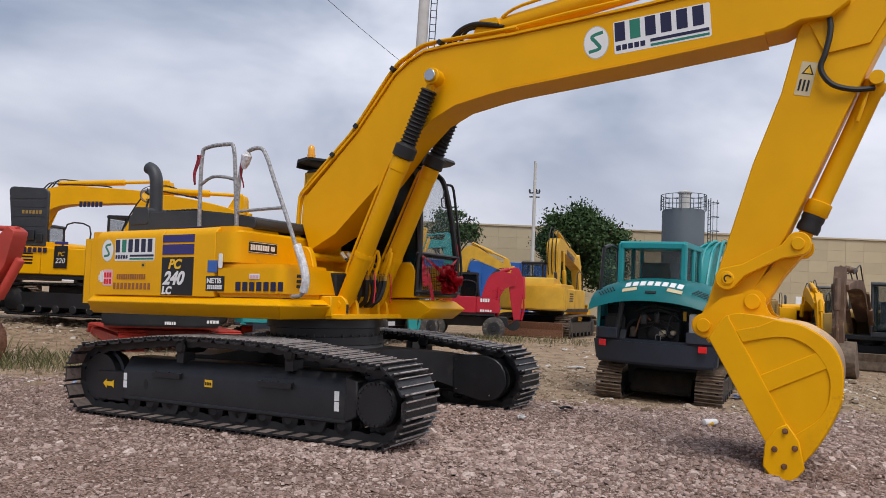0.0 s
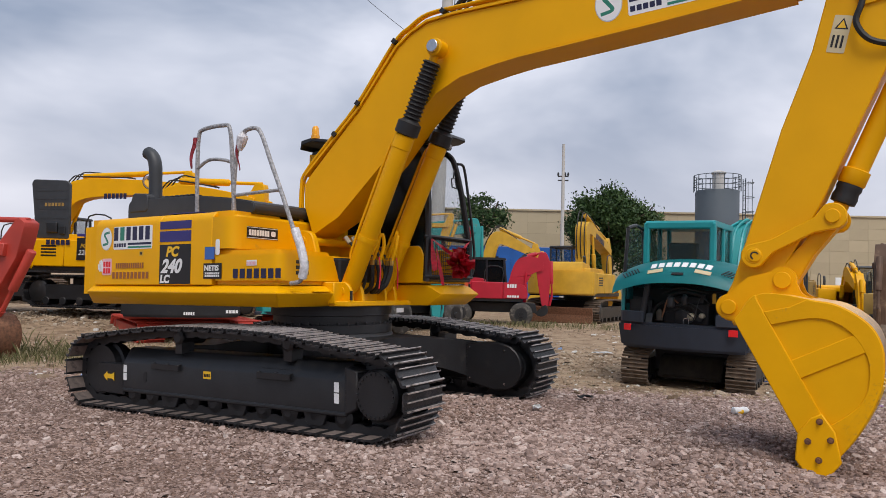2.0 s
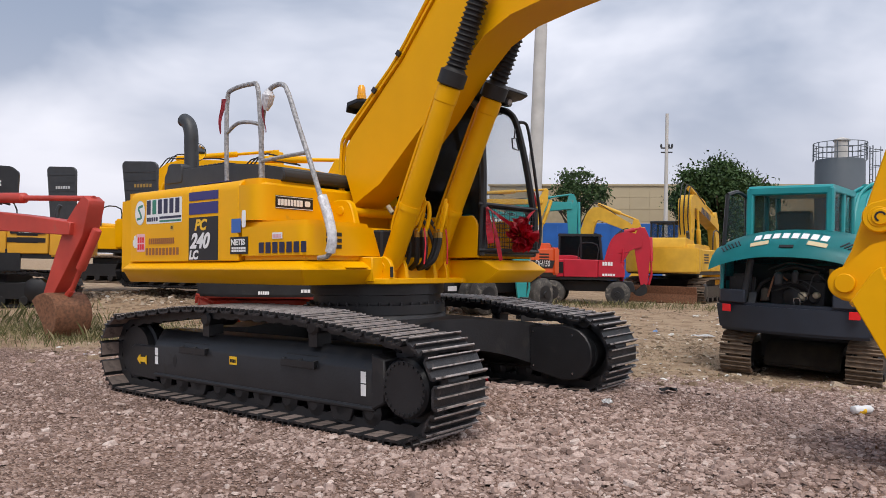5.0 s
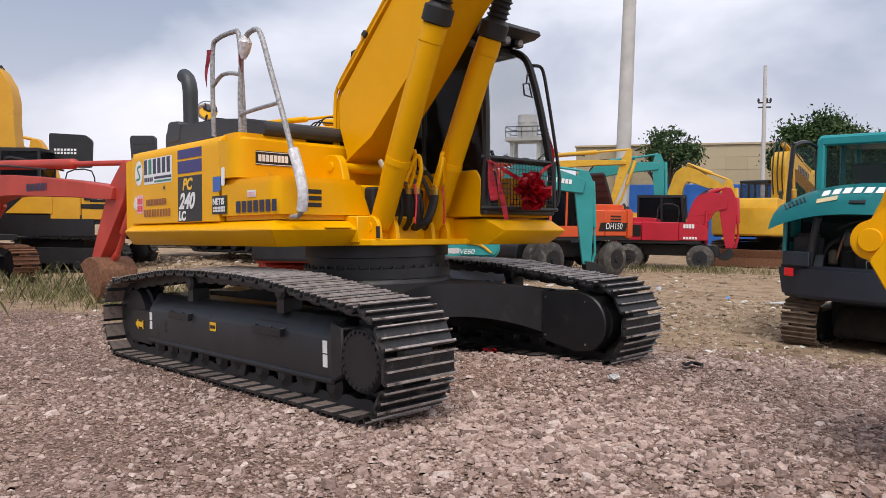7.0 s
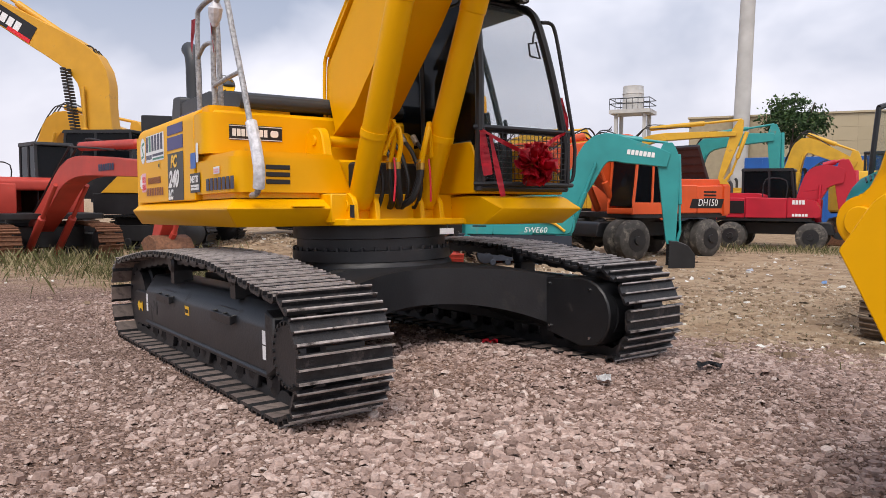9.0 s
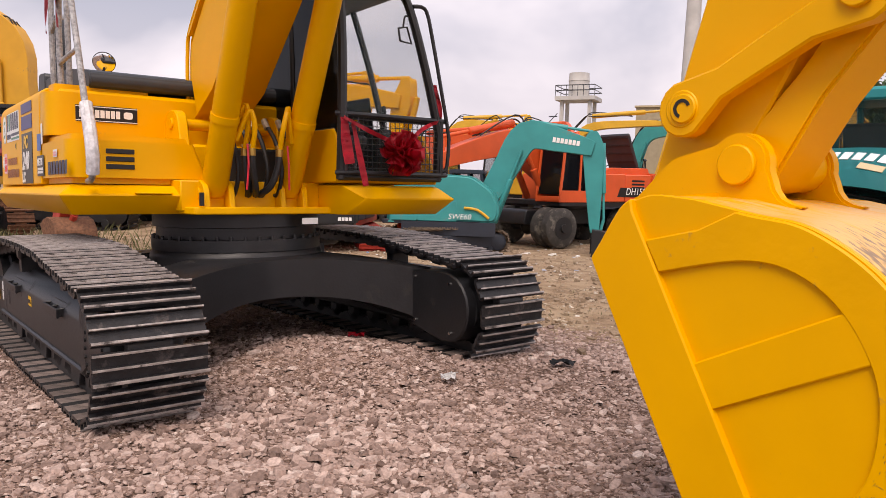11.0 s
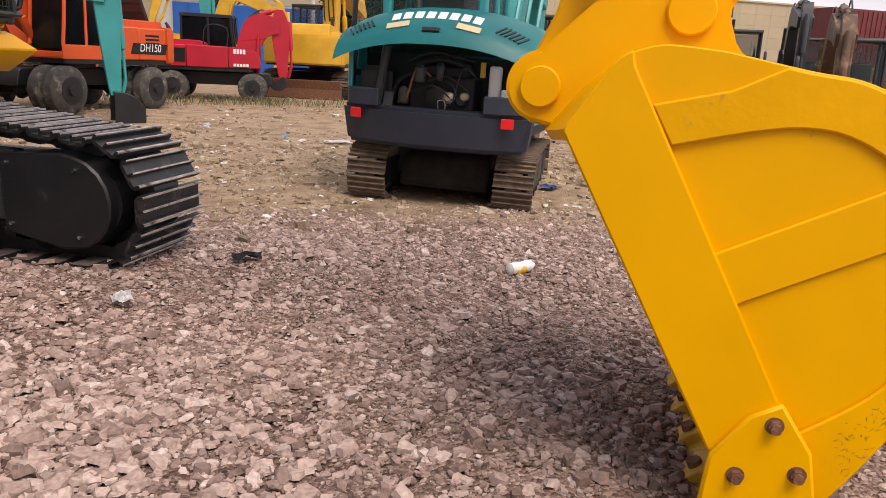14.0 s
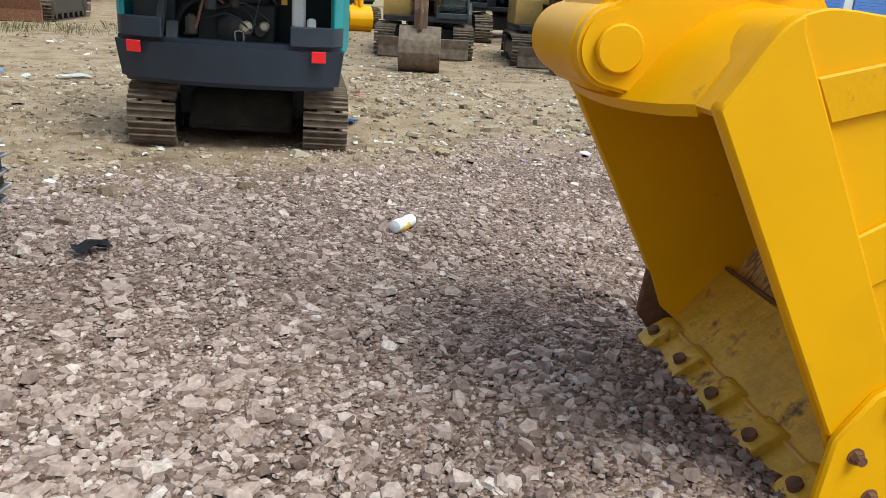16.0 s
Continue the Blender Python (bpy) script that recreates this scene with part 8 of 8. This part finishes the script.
tower = tagged(empty("water_tower", pose(-7.3, 46.4, -0.2) @ Matrix.Diagonal((0.52, 0.52, 0.70, 1))), "concrete frame water tower with grey tank", "water tower")
for sx in (-1.5, 1.5):
    for sy in (-1.2, 1.2):
        bm = B()
        box(bm, sx - 0.18, sx + 0.18, sy - 0.18, sy + 0.18, 0, 9.0)
        part("column", bm, CONCRETE, tower)
for z in (3.5, 6.2):
    bm = B()
    box(bm, -1.6, 1.6, -1.3, 1.3, z, z + 0.25)
    part("beam", bm, CONCRETE, tower)
bm = B()
box(bm, -2.15, 2.15, -1.8, 1.8, 9.0, 9.3)
part("platform", bm, CONCRETE, tower)
bm = B()
lathe(bm, (0, 0, 9.3), (0, 0, 11.2), [(0, 1.1), (0.3, 1.1), (0.32, 1.14), (0.36, 1.1), (0.66, 1.1), (0.68, 1.14), (0.72, 1.1), (1, 1.06)], 24)
part("tank", bm, CONCRETE, tower)
bm = B()
for z in (9.75, 10.15):
    tube(bm, [(-2.1, -1.75, z), (2.1, -1.75, z), (2.1, 1.75, z), (-2.1, 1.75, z), (-2.1, -1.75, z)], 0.04, 5, 0)
for x in np.linspace(-2.1, 2.1, 8):
    rod(bm, (x, -1.75, 9.3), (x, -1.75, 10.15), 0.035, 5)
part("rail", bm, GREY, tower)
bm = B()
for k in range(10):
    box(bm, -2.9 + 0.1 * (k % 2), -1.9, -1.5, -1.35, 0.8 * k + 0.5, 0.8 * k + 0.58)
    rod(bm, (-2.9, -1.4, 0.8 * k), (-1.9, -1.4, 0.8 * k + 0.8), 0.04, 5)
part("stair", bm, GREY, tower)


def pole(x, y, h, r, label, lean=(0, 0), arms=False, mat=CONCRETE):
    th = tagged(empty("utility_pole", pose(x, y, -0.3, lean[0], lean[1], 0)), label, "pole")
    bm = B()
    rod(bm, (0, 0, 0), (0, 0, h), r, 14, r * 0.62)
    part("mast", bm, mat, th)
    if arms:
        bm = B()
        for z in (h - 2.0, h - 2.25):
            box(bm, -0.32, 0.32, -0.05, 0.05, z, z + 0.07)
        for x_ in (-0.3, 0.12, 0.3):
            lathe(bm, (x_, 0, h - 1.95), (x_, 0, h - 1.72), [(0, 0.04), (0.5, 0.07), (1, 0.03)], 8)
        part("crossarm", bm, GREY, th)
    return th


pole(5.5, 46.5, 10.2, 0.14, "slim concrete pole with a short crossarm", arms=True)
big = pole(-2.75, 57.3, 36.0, 0.55, "tall pale concrete mast", lean=(0, 1.3))
bm = B()
for dx in (0.55, 1.0):
    rod(bm, (dx, -0.1, 19.5), (dx, -0.1, 34), 0.04, 5)
for k in range(26):
    rod(bm, (0.55, -0.1, 19.7 + 0.55 * k), (1.0, -0.1, 19.7 + 0.55 * k), 0.03, 5)
part("ladder", bm, GREY, big)
bm = B()
tube(bm, [(-2.75, 57.0, 18.3), (-8.0, 50.0, 20.6), (-16.0, 42.0, 25.6), (-26.0, 34.0, 34.0)], 0.018, 5, 6)
cab_ = part("cable", bm, RUBBER, None)
tagged(cab_, "thin black overhead cable", "cable")

tk = tagged(empty("container", pose(0, 0, -0.25)), "blue ribbed container behind the machines", "container")
bm = B()
box(bm, -1.5, 6.6, 47.5, 50, 0.0, 3.9)
part("body", bm, BLUE, tk, bevel=0.03)
for k in range(11):
    bm = B()
    box(bm, -1.5 + 0.8 * k, -1.42 + 0.8 * k, 47.44, 47.5, 0.05, 3.85)
    part("rib", bm, BLUE, tk)


def tree(x, y, h, rx, rz, n, seed, label, leaf_mat, bark):
    r_ = np.random.RandomState(seed)
    th = tagged(empty("tree", pose(x, y, -0.3)), label, "tree")
    bm = B()
    tube(bm, [(0, 0, 0), (0.1, 0, h * 0.25), (0, 0.1, h * 0.5), (0.1, 0, h * 0.7)], 0.16, 8, 3)
    for k in range(9):
        a = r_.uniform(0, 6.28)
        z0 = h * r_.uniform(0.3, 0.6)
        tube(bm, [(0, 0, z0), (rx * 0.4 * math.cos(a), rx * 0.4 * math.sin(a), z0 + h * 0.12), (rx * 0.8 * math.cos(a), rx * 0.8 * math.sin(a), z0 + h * r_.uniform(0.15, 0.35))], 0.05, 5, 3)
    part("trunk", bm, bark, th)
    cz = h - rz
    cl = r_.normal(0, 1, (46, 3))
    cl /= np.linalg.norm(cl, axis=1)[:, None]
    cl = cl * (r_.uniform(0.35, 1.0, (46, 1)) ** 0.6) * np.array([rx, rx, rz]) * 0.86 + np.array([0, 0, cz])
    c = cl[r_.randint(0, 46, n)] + r_.normal(0, 1, (n, 3)) * np.array([rx, rx, rz]) * 0.13
    sz = r_.uniform(0.07, 0.16, n)
    u = r_.normal(0, 1, (n, 3))
    u /= np.linalg.norm(u, axis=1)[:, None]
    w = np.cross(u, r_.normal(0, 1, (n, 3)))
    w /= np.linalg.norm(w, axis=1)[:, None]
    q = np.stack([c - u * sz[:, None], c + w * sz[:, None] * 0.5, c + u * sz[:, None], c - w * sz[:, None] * 0.5], 1).reshape(-1, 3)
    me = mesh_from_arrays("crown", q, np.arange(4 * n).reshape(-1, 4), [leaf_mat])
    cr = new("crown", me)
    cr.parent = th
    return th


LEAF = stone_material("tree_leaves", [(0.0, (0.018, 0.04, 0.012)), (0.5, (0.035, 0.075, 0.02)), (1.0, (0.07, 0.12, 0.035))], 0.6)
BARK = paint("bark", (0.09, 0.07, 0.05), 0.9, var=0.3, scale=8)
tree(9.0, 50.0, 7.9, 3.3, 2.8, 60000, 4, "dense dark green broadleaf tree", LEAF, BARK)
tree(0.6, 53.0, 7.9, 2.1, 1.6, 3800, 8, "thin young tree with sparse leaves", LEAF, BARK)

# ---- weeds ----
def weeds(name, n, cx, cy, sx, sy, h, seed, mat, label):
    r_ = np.random.RandomState(seed)
    x, y = r_.normal(cx, sx, n), r_.normal(cy, sy, n)
    clump = r_.uniform(0, 1, n) < np.clip(0.55 + 0.9 * waves(x, y, seed + 60, 1.4), 0.05, 1)
    x, y = x[clump], y[clump]
    n = len(x)
    z = ground_z(x, y)
    a = r_.uniform(0, 6.28, n)
    hh = h * r_.uniform(0.3, 1.0, n)
    wd = 0.002 + 0.004 * r_.uniform(0, 1, n)
    bend = hh * r_.uniform(0.1, 0.7, n)
    dx, dy = np.cos(a), np.sin(a)
    b2 = r_.uniform(0, 6.28, n)
    p = np.stack([
        np.stack([x - dy * wd, y + dx * wd, z], -1), np.stack([x + dy * wd, y - dx * wd, z], -1),
        np.stack([x + np.cos(b2) * bend * 0.4 + dy * wd * 0.7, y + np.sin(b2) * bend * 0.4 - dx * wd * 0.7, z + hh * 0.6], -1),
        np.stack([x + np.cos(b2) * bend, y + np.sin(b2) * bend, z + hh], -1)], 1).reshape(-1, 3)
    ob = new(name, mesh_from_arrays(name, p, np.arange(4 * n).reshape(-1, 4), [mat]))
    return tagged(ob, label, "grass", kind="stuff")


WEED = stone_material("dry_weeds", [(0.0, (0.06, 0.065, 0.022)), (0.5, (0.125, 0.125, 0.05)), (0.75, (0.25, 0.22, 0.11)), (1.0, (0.42, 0.36, 0.22))], 0.8)
weeds("grass", 9000, -8.2, 13.8, 2.0, 1.1, 0.2, 1, WEED, "straggling dry grass beside the gravel")
weeds("grass", 3500, -13.0, 14.5, 2.6, 1.6, 0.4, 2, WEED, "tall weeds round the parked machines")
weeds("grass", 2200, 2.4, 26.9, 2.2, 0.7, 0.3, 3, WEED, "low green weeds below the parked machines")
weeds("grass", 400, 1.0, 13.2, 1.4, 1.0, 0.07, 4, WEED, "thin trodden grass at the edge of the gravel")
weeds("grass", 500, 9.0, 16.0, 4.0, 2.5, 0.09, 5, WEED, "thin trodden grass among the rubble")


# ---- decals of the yellow excavator ----
DEC = new("decals")
DEC.parent = digger
DEC.matrix_local = UP
SWUNG = UP.inverted() @ WORK
SIDE_M = wall_frame((0, NEAR - 0.0015, 0), (1, 0, 0), (0, 0, 1))


def sign(parent, m, x, z, w, h, tilt=0.0, bars=6):
    """A dealer's sign: ringed mark, bold bars, fine bars and a double line."""
    mm = m @ Matrix.Translation((x, z, 0)) @ Matrix.Rotation(tilt, 4, "Z")
    plate("sign_backing", mm, w * 0.74, h * 0.98, WHITEDEC, parent, t=0.0012, x=w * 0.265, y=h * 0.02, r=0.02)
    for r, mt, lift in ((0.5, PALEDEC, 0.0), (0.47, WHITEDEC, 0.001)):
        bm = B()
        prism(bm, [(w * 0.12 + h * r * 0.78 * math.cos(t) * 1.0, h * 0.5 + h * r * math.sin(t)) for t in [2 * math.pi * k / 28 for k in range(28)]], lift, lift + 0.0012, "z")
        part("sign_ring", bm, mt, parent, m=mm)
    bm = B()
    tube(bm, [(w * 0.12 + h * 0.22, h * 0.78, 0.003), (w * 0.12 - h * 0.12, h * 0.70, 0.003), (w * 0.12, h * 0.5, 0.003), (w * 0.12 + h * 0.1, h * 0.3, 0.003), (w * 0.12 - h * 0.24, h * 0.24, 0.003)], h * 0.055, 6, 5)
    for v in bm.verts:
        v.co.z = 0.0022 + (v.co.z - 0.003) * 0.01
    part("sign_curve", bm, GREENDEC, parent, m=mm)
    step = w * 0.72 / bars
    for k in range(bars):
        bm = B()
        a = w * 0.275 + k * step
        y0, y1 = h * 0.40, h * 0.97
        prism(bm, [(a, y0), (a + step * 0.68, y0), (a + step * 0.68, y1), (a, y1)], 0.0016, 0.0028, "z")
        part("sign_bar", bm, GREENDEC if k == 1 else NAVYTXT, parent, m=mm)
    letter_bars("sign_fine_line", mm, 5, w * 0.24, h * 0.16, NAVYTXT, parent, x=w * 0.28, y=h * 0.12, lift=0.0016)
    plate("sign_line", mm, w * 0.44, h * 0.09, NAVYTXT, parent, t=0.003, x=w * 0.55, y=h * 0.2)
    plate("sign_line", mm, w * 0.44, h * 0.07, GREENDEC, parent, t=0.003, x=w * 0.55, y=h * 0.07)


sign(DEC, SIDE_M, -2.27, 1.685, 0.92, 0.265)
plate("pink_sticker", SIDE_M, 0.17, 0.19, PINKDEC, DEC, x=-2.22, y=1.40, r=0.02, label="pink safety sticker with plain shapes")
letter_bars("sticker_line", SIDE_M, 3, 0.14, 0.06, PLASTIC_R, DEC, x=-2.20, y=1.42, rows=2)
bm = B()
for k, (dx, dz, hh) in enumerate(((0, 0.02, 0.09), (0.025, 0.0, 0.13), (0.05, 0.0, 0.14), (0.075, 0.0, 0.12))):
    prism(bm, round_poly([(-2.30 + dx, 1.44 + dz), (-2.28 + dx, 1.44 + dz), (-2.28 + dx, 1.44 + hh), (-2.30 + dx, 1.44 + hh)], 0.008, 2), 0.002, 0.0032, "z")
part("white_marks", bm, WHITEDEC, DEC, m=SIDE_M)["kind"] = "stuff"
letter_bars("name_bar", SIDE_M, 13, 0.50, 0.062, MAROON, DEC, x=-1.97, y=1.475, gap=0.3)
letter_bars("name_bar", SIDE_M, 10, 0.66, 0.075, MAROON, DEC, x=-2.03, y=1.36, gap=0.35)
plate("small_emblem", SIDE_M, 0.07, 0.06, OLDYEL, DEC, x=-1.56, y=1.61, r=0.01)
letter_bars("emblem_mark", SIDE_M, 2, 0.04, 0.03, BLACKDEC, DEC, x=-1.545, y=1.625)
plate("blue_band", SIDE_M, 0.50, 0.085, BLUEDEC, DEC, x=-1.215, y=1.892, t=0.003)
plate("blue_band", SIDE_M, 0.50, 0.115, BLUEDEC, DEC, x=-1.215, y=1.755, t=0.003)
bm = B()
prism(bm, [(-1.215, -1.36), (-0.715, -1.36), (-0.715, -1.28), (-1.215, -1.28)], 2.066, 2.075, "z")
part("blue_band", bm, BLUEDEC, DEC)
plate("model_panel", SIDE_M, 0.50, 0.425, BLACKDEC, DEC, x=-1.215, y=1.30, label="black panel with the model number")
lettering("model_lettering", "PC", SIDE_M @ Matrix.Translation((-1.11, 1.60, 0.002)), 0.145, YELDEC, DEC, shear=0.25, bold=0.006, stretch=1.1)
lettering("model_lettering", "240", SIDE_M @ Matrix.Translation((-1.185, 1.425, 0.002)), 0.20, WHITEDEC, DEC, shear=0.3, bold=0.008, stretch=1.05)
lettering("model_lettering", "LC", SIDE_M @ Matrix.Translation((-1.20, 1.315, 0.002)), 0.115, WHITEDEC, DEC, shear=0.15, bold=0.006, stretch=1.1)
plate("blue_sticker", SIDE_M, 0.145, 0.13, SKYDEC, DEC, x=-0.50, y=1.555)
plate("white_sticker", SIDE_M, 0.06, 0.16, WHITEDEC, DEC, x=-0.34, y=1.60, r=0.02)
plate("registry_panel", SIDE_M, 0.27, 0.16, BLACKDEC, DEC, x=-0.515, y=1.355)
lettering("registry_lettering", "NETIS", SIDE_M @ Matrix.Translation((-0.50, 1.44, 0.002)), 0.075, WHITEDEC, DEC, bold=0.003, stretch=1.1)
letter_bars("registry_bar", SIDE_M, 8, 0.22, 0.02, WHITEDEC, DEC, x=-0.49, y=1.375, rows=2)
# the maker's mark in plain navy bars
step = 0.68 / 7
for k in range(7):
    bm = B()
    a = -0.08 + k * step
    prism(bm, [(a, 1.36), (a + step * 0.72, 1.36), (a + step * 0.72, 1.455), (a, 1.455)], 0.001, 0.003, "z")
    part("mark_bar", bm, NAVYTXT, DEC, m=SIDE_M)
plate("white_sticker", SIDE_M, 0.14, 0.055, WHITEDEC, DEC, x=0.11, y=1.485)
letter_bars("sticker_line", SIDE_M, 6, 0.12, 0.014, PINKDEC, DEC, x=0.12, y=1.493, rows=2)
FRONT_M = wall_frame((-0.109, -1.26, 0), (-0.023, 1, 0), (0, 0, 1)) @ Matrix.Translation((0, 0, 0.003))
plate("black_sign", FRONT_M, 0.46, 0.125, BLACKDEC, DEC, x=0.0, y=1.78, label="black sign with white bars")
plate("white_edge", FRONT_M, 0.46, 0.006, WHITEDEC, DEC, x=0.0, y=1.785, t=0.003)
plate("white_edge", FRONT_M, 0.46, 0.006, WHITEDEC, DEC, x=0.0, y=1.893, t=0.003)
letter_bars("sign_bar", FRONT_M, 8, 0.31, 0.06, WHITEDEC, DEC, x=0.025, y=1.812, gap=0.2)
plate("white_mark", FRONT_M, 0.07, 0.055, WHITEDEC, DEC, x=0.355, y=1.815, t=0.004, r=0.02)
# boom and arm signs
BOOM_M = SWUNG @ wall_frame((0, BC - 0.2705, 0), (1, 0, 0), (0, 0, 1))
sign(DEC, BOOM_M, 3.31, 3.695, 1.22, 0.33, tilt=radians(3.2))
ARM_M = SWUNG @ wall_frame((0, BC - 0.1665, 0), (1, 0, 0), (0, 0, 1)) @ Matrix.Translation((5.22, 3.17, 0)) @ Matrix.Rotation(radians(-14), 4, "Z")
plate("caution_sticker", ARM_M, 0.13, 0.30, CREAM, DEC, x=-0.02, y=0.0, r=0.01, label="pale caution sticker with plain marks")
bm = B()
prism(bm, [(0.0, 0.19), (0.1, 0.19), (0.05, 0.28)], 0.002, 0.0035, "z")
part("caution_mark", bm, BLACKDEC, DEC, m=ARM_M)
bm = B()
prism(bm, [(0.018, 0.199), (0.082, 0.199), (0.05, 0.262)], 0.003, 0.0045, "z")
part("caution_mark", bm, YELDEC, DEC, m=ARM_M)
letter_bars("caution_line", ARM_M, 3, 0.1, 0.10, BLACKDEC, DEC, x=0.0, y=0.04, gap=0.5)
# deck labels and bright slot
for x0, y0 in ((0.64, 0.463), (0.74, 0.482)):
    bm = B()
    obox(bm, pose(x0, y0, 1.235, 0, 0, 10.5), 0.085, 0.014, 0.06)
    part("deck_label", bm, BLACKDEC, DEC)
bm = B()
box(bm, 0.742, 0.75, -0.61, -0.575, 1.14, 1.24)
part("lamp_slot", bm, BLACKDEC, DEC)
bm = B()
box(bm, 0.752, 0.757, 0.22, 0.36, 0.995, 1.045)
part("label_tag", bm, WHITEDEC, DEC)

# ---- red rosette tied across the cab guard ----
ROSE = tagged(empty("ribbon_rosette", DIG @ UP @ Matrix.Translation((1.16, 0.90, 1.575))), "crumpled red satin rosette tied to the cab guard", "rosette")
r_ = random.Random(5)
for k in range(64):
    bm = B()
    a, b = r_.uniform(0, 2 * math.pi), math.acos(r_.uniform(-0.15, 1))
    d = Vector((math.cos(b) * 0.75, math.sin(b) * math.cos(a), math.sin(b) * math.sin(a)))
    R = d.to_track_quat("Z", "Y").to_matrix().to_4x4() @ Matrix.Rotation(r_.uniform(0, 6.28), 4, "Z")
    w, hgt, cur = r_.uniform(0.03, 0.055), r_.uniform(0.11, 0.175), r_.uniform(0.02, 0.05)
    grid = []
    for i in range(4):
        row = []
        for j in range(5):
            u, v = (j / 4 - 0.5) * 2, i / 3
            row.append(bm.verts.new(R @ Vector((u * w * (0.4 + v), cur * (1 - u * u) * math.sin(2.5 * v) + r_.uniform(-0.006, 0.006), 0.03 + hgt * v))))
        grid.append(row)
    for i in range(3):
        for j in range(4):
            bm.faces.new((grid[i][j], grid[i][j + 1], grid[i + 1][j + 1], grid[i + 1][j]))
    bmesh.ops.solidify(bm, geom=bm.faces[:], thickness=0.003)
    part("petal", bm, RIBBON, ROSE, smooth=60)


def sash(pts, w, mat, tw=0.6):
    P = curve_pts(pts, 6)
    bm = B()
    L_, R_ = [], []
    for i, p in enumerate(P):
        t = i / (len(P) - 1)
        ang = tw * math.sin(5 * t + 1)
        d = (P[min(i + 1, len(P) - 1)] - P[max(i - 1, 0)]).normalized()
        s_ = d.cross(Vector((1, 0, 0)))
        s_ = s_.normalized() * math.cos(ang) + Vector((1, 0, 0)) * math.sin(ang)
        L_.append(bm.verts.new(p + s_ * w / 2))
        R_.append(bm.verts.new(p - s_ * w / 2))
    for i in range(len(P) - 1):
        bm.faces.new((L_[i], L_[i + 1], R_[i + 1], R_[i]))
    bmesh.ops.solidify(bm, geom=bm.faces[:], thickness=0.004)
    return part("ribbon", bm, mat, ROSE, "red ribbon", smooth=60)


sash([(-0.05, -0.50, 0.26), (-0.03, -0.3, 0.17), (-0.02, -0.05, 0.08)], 0.035, RIBBON)
sash([(-0.02, 0.08, 0.08), (-0.03, 0.22, 0.2), (-0.06, 0.38, 0.27), (-0.1, 0.46, 0.28)], 0.035, RIBBON)
sash([(-0.05, -0.50, 0.26), (-0.04, -0.49, 0.1), (-0.03, -0.46, -0.10)], 0.085, RIBBON, 0.3)
sash([(-0.05, -0.42, 0.22), (-0.03, -0.38, 0.0), (0.0, -0.33, -0.27)], 0.05, RIBBON, 0.4)
sash([(-0.12, 0.44, 0.26), (-0.1, 0.45, 0.42), (-0.14, 0.42, 0.6)], 0.08, RIBBON, 0.3)

# ---- litter on the gravel ----
LITTER = stone_material("mixed_litter", [(0.0, (0.75, 0.73, 0.7)), (0.5, (0.55, 0.52, 0.47)), (0.8, (0.4, 0.42, 0.5)), (0.92, (0.12, 0.25, 0.5)), (1.0, (0.55, 0.12, 0.12))], 0.6)
px, py = scatter(1000, -6.0, 15.0, 10.5, 24.0, lambda x, y: np.clip(0.25 + 0.9 * waves(x, y, 41, 4.0), 0, 1))
stones("litter", px, py, np.clip(rng.lognormal(math.log(0.034), 0.5, len(px)), 0.015, 0.1), LITTER, "scraps of paper and plastic trodden into the dirt", "litter", 9, sink=0.25, flat=(0.15, 0.5))


def gz_(x, y):
    return float(ground_z(x, y))


bt = tagged(empty("bottle", pose(3.24, 9.09, gz_(3.24, 9.09) + 0.045, 0, 0, 25)), "crushed white plastic bottle with a yellow label", "bottle")
bm = B()
lathe(bm, (-0.11, 0, 0), (0.12, 0, 0.0), [(0, 0.02), (0.05, 0.038), (0.3, 0.04), (0.5, 0.033), (0.7, 0.04), (0.85, 0.036), (0.93, 0.016), (1, 0.015)], 14)
part("body", bm, WHITEDEC, bt)
bm = B()
lathe(bm, (-0.06, 0, -0.008), (0.02, 0, -0.008), [(0, 0.039), (1, 0.037)], 14)
part("label", bm, YELDEC, bt)


def scrap(name, x, y, w, d, mat, label, seed, lift=0.03):
    r2 = random.Random(seed)
    bm = B()
    n = 5
    V = [[bm.verts.new(((i / n - 0.5) * w + r2.uniform(-0.01, 0.01), (j / n - 0.5) * d + r2.uniform(-0.01, 0.01), r2.uniform(0, 0.035))) for j in range(n + 1)] for i in range(n + 1)]
    for i in range(n):
        for j in range(n):
            bm.faces.new((V[i][j], V[i + 1][j], V[i + 1][j + 1], V[i][j + 1]))
    bmesh.ops.solidify(bm, geom=bm.faces[:], thickness=0.004)
    ob = part(name, bm, mat, None, m=pose(x, y, gz_(x, y) + lift, 0, 0, r2.uniform(0, 180)))
    return tagged(ob, label, "litter")


scrap("paper_scrap", 0.94, 8.49, 0.13, 0.09, WHITEDEC, "small scrap of white paper on the gravel", 1)
scrap("cloth_scrap", 1.54, 9.15, 0.17, 0.11, RUBBER, "crumpled black rag lying on the gravel", 2)
scrap("cloth_scrap", -0.3, 9.43, 0.12, 0.05, RIBBON, "torn red tape on the gravel", 3, 0.02)
scrap("plastic_bag", 5.23, 13.35, 0.22, 0.16, SKYDEC, "crumpled light blue plastic bag on the dirt", 4)
scrap("paper_scrap", 3.2, 17.87, 0.45, 0.3, WHITEDEC, "large sheet of white paper on the dirt", 5)
scrap("paper_scrap", 5.13, 11.33, 0.24, 0.14, CREAM, "cream scrap of card on the dirt", 6)
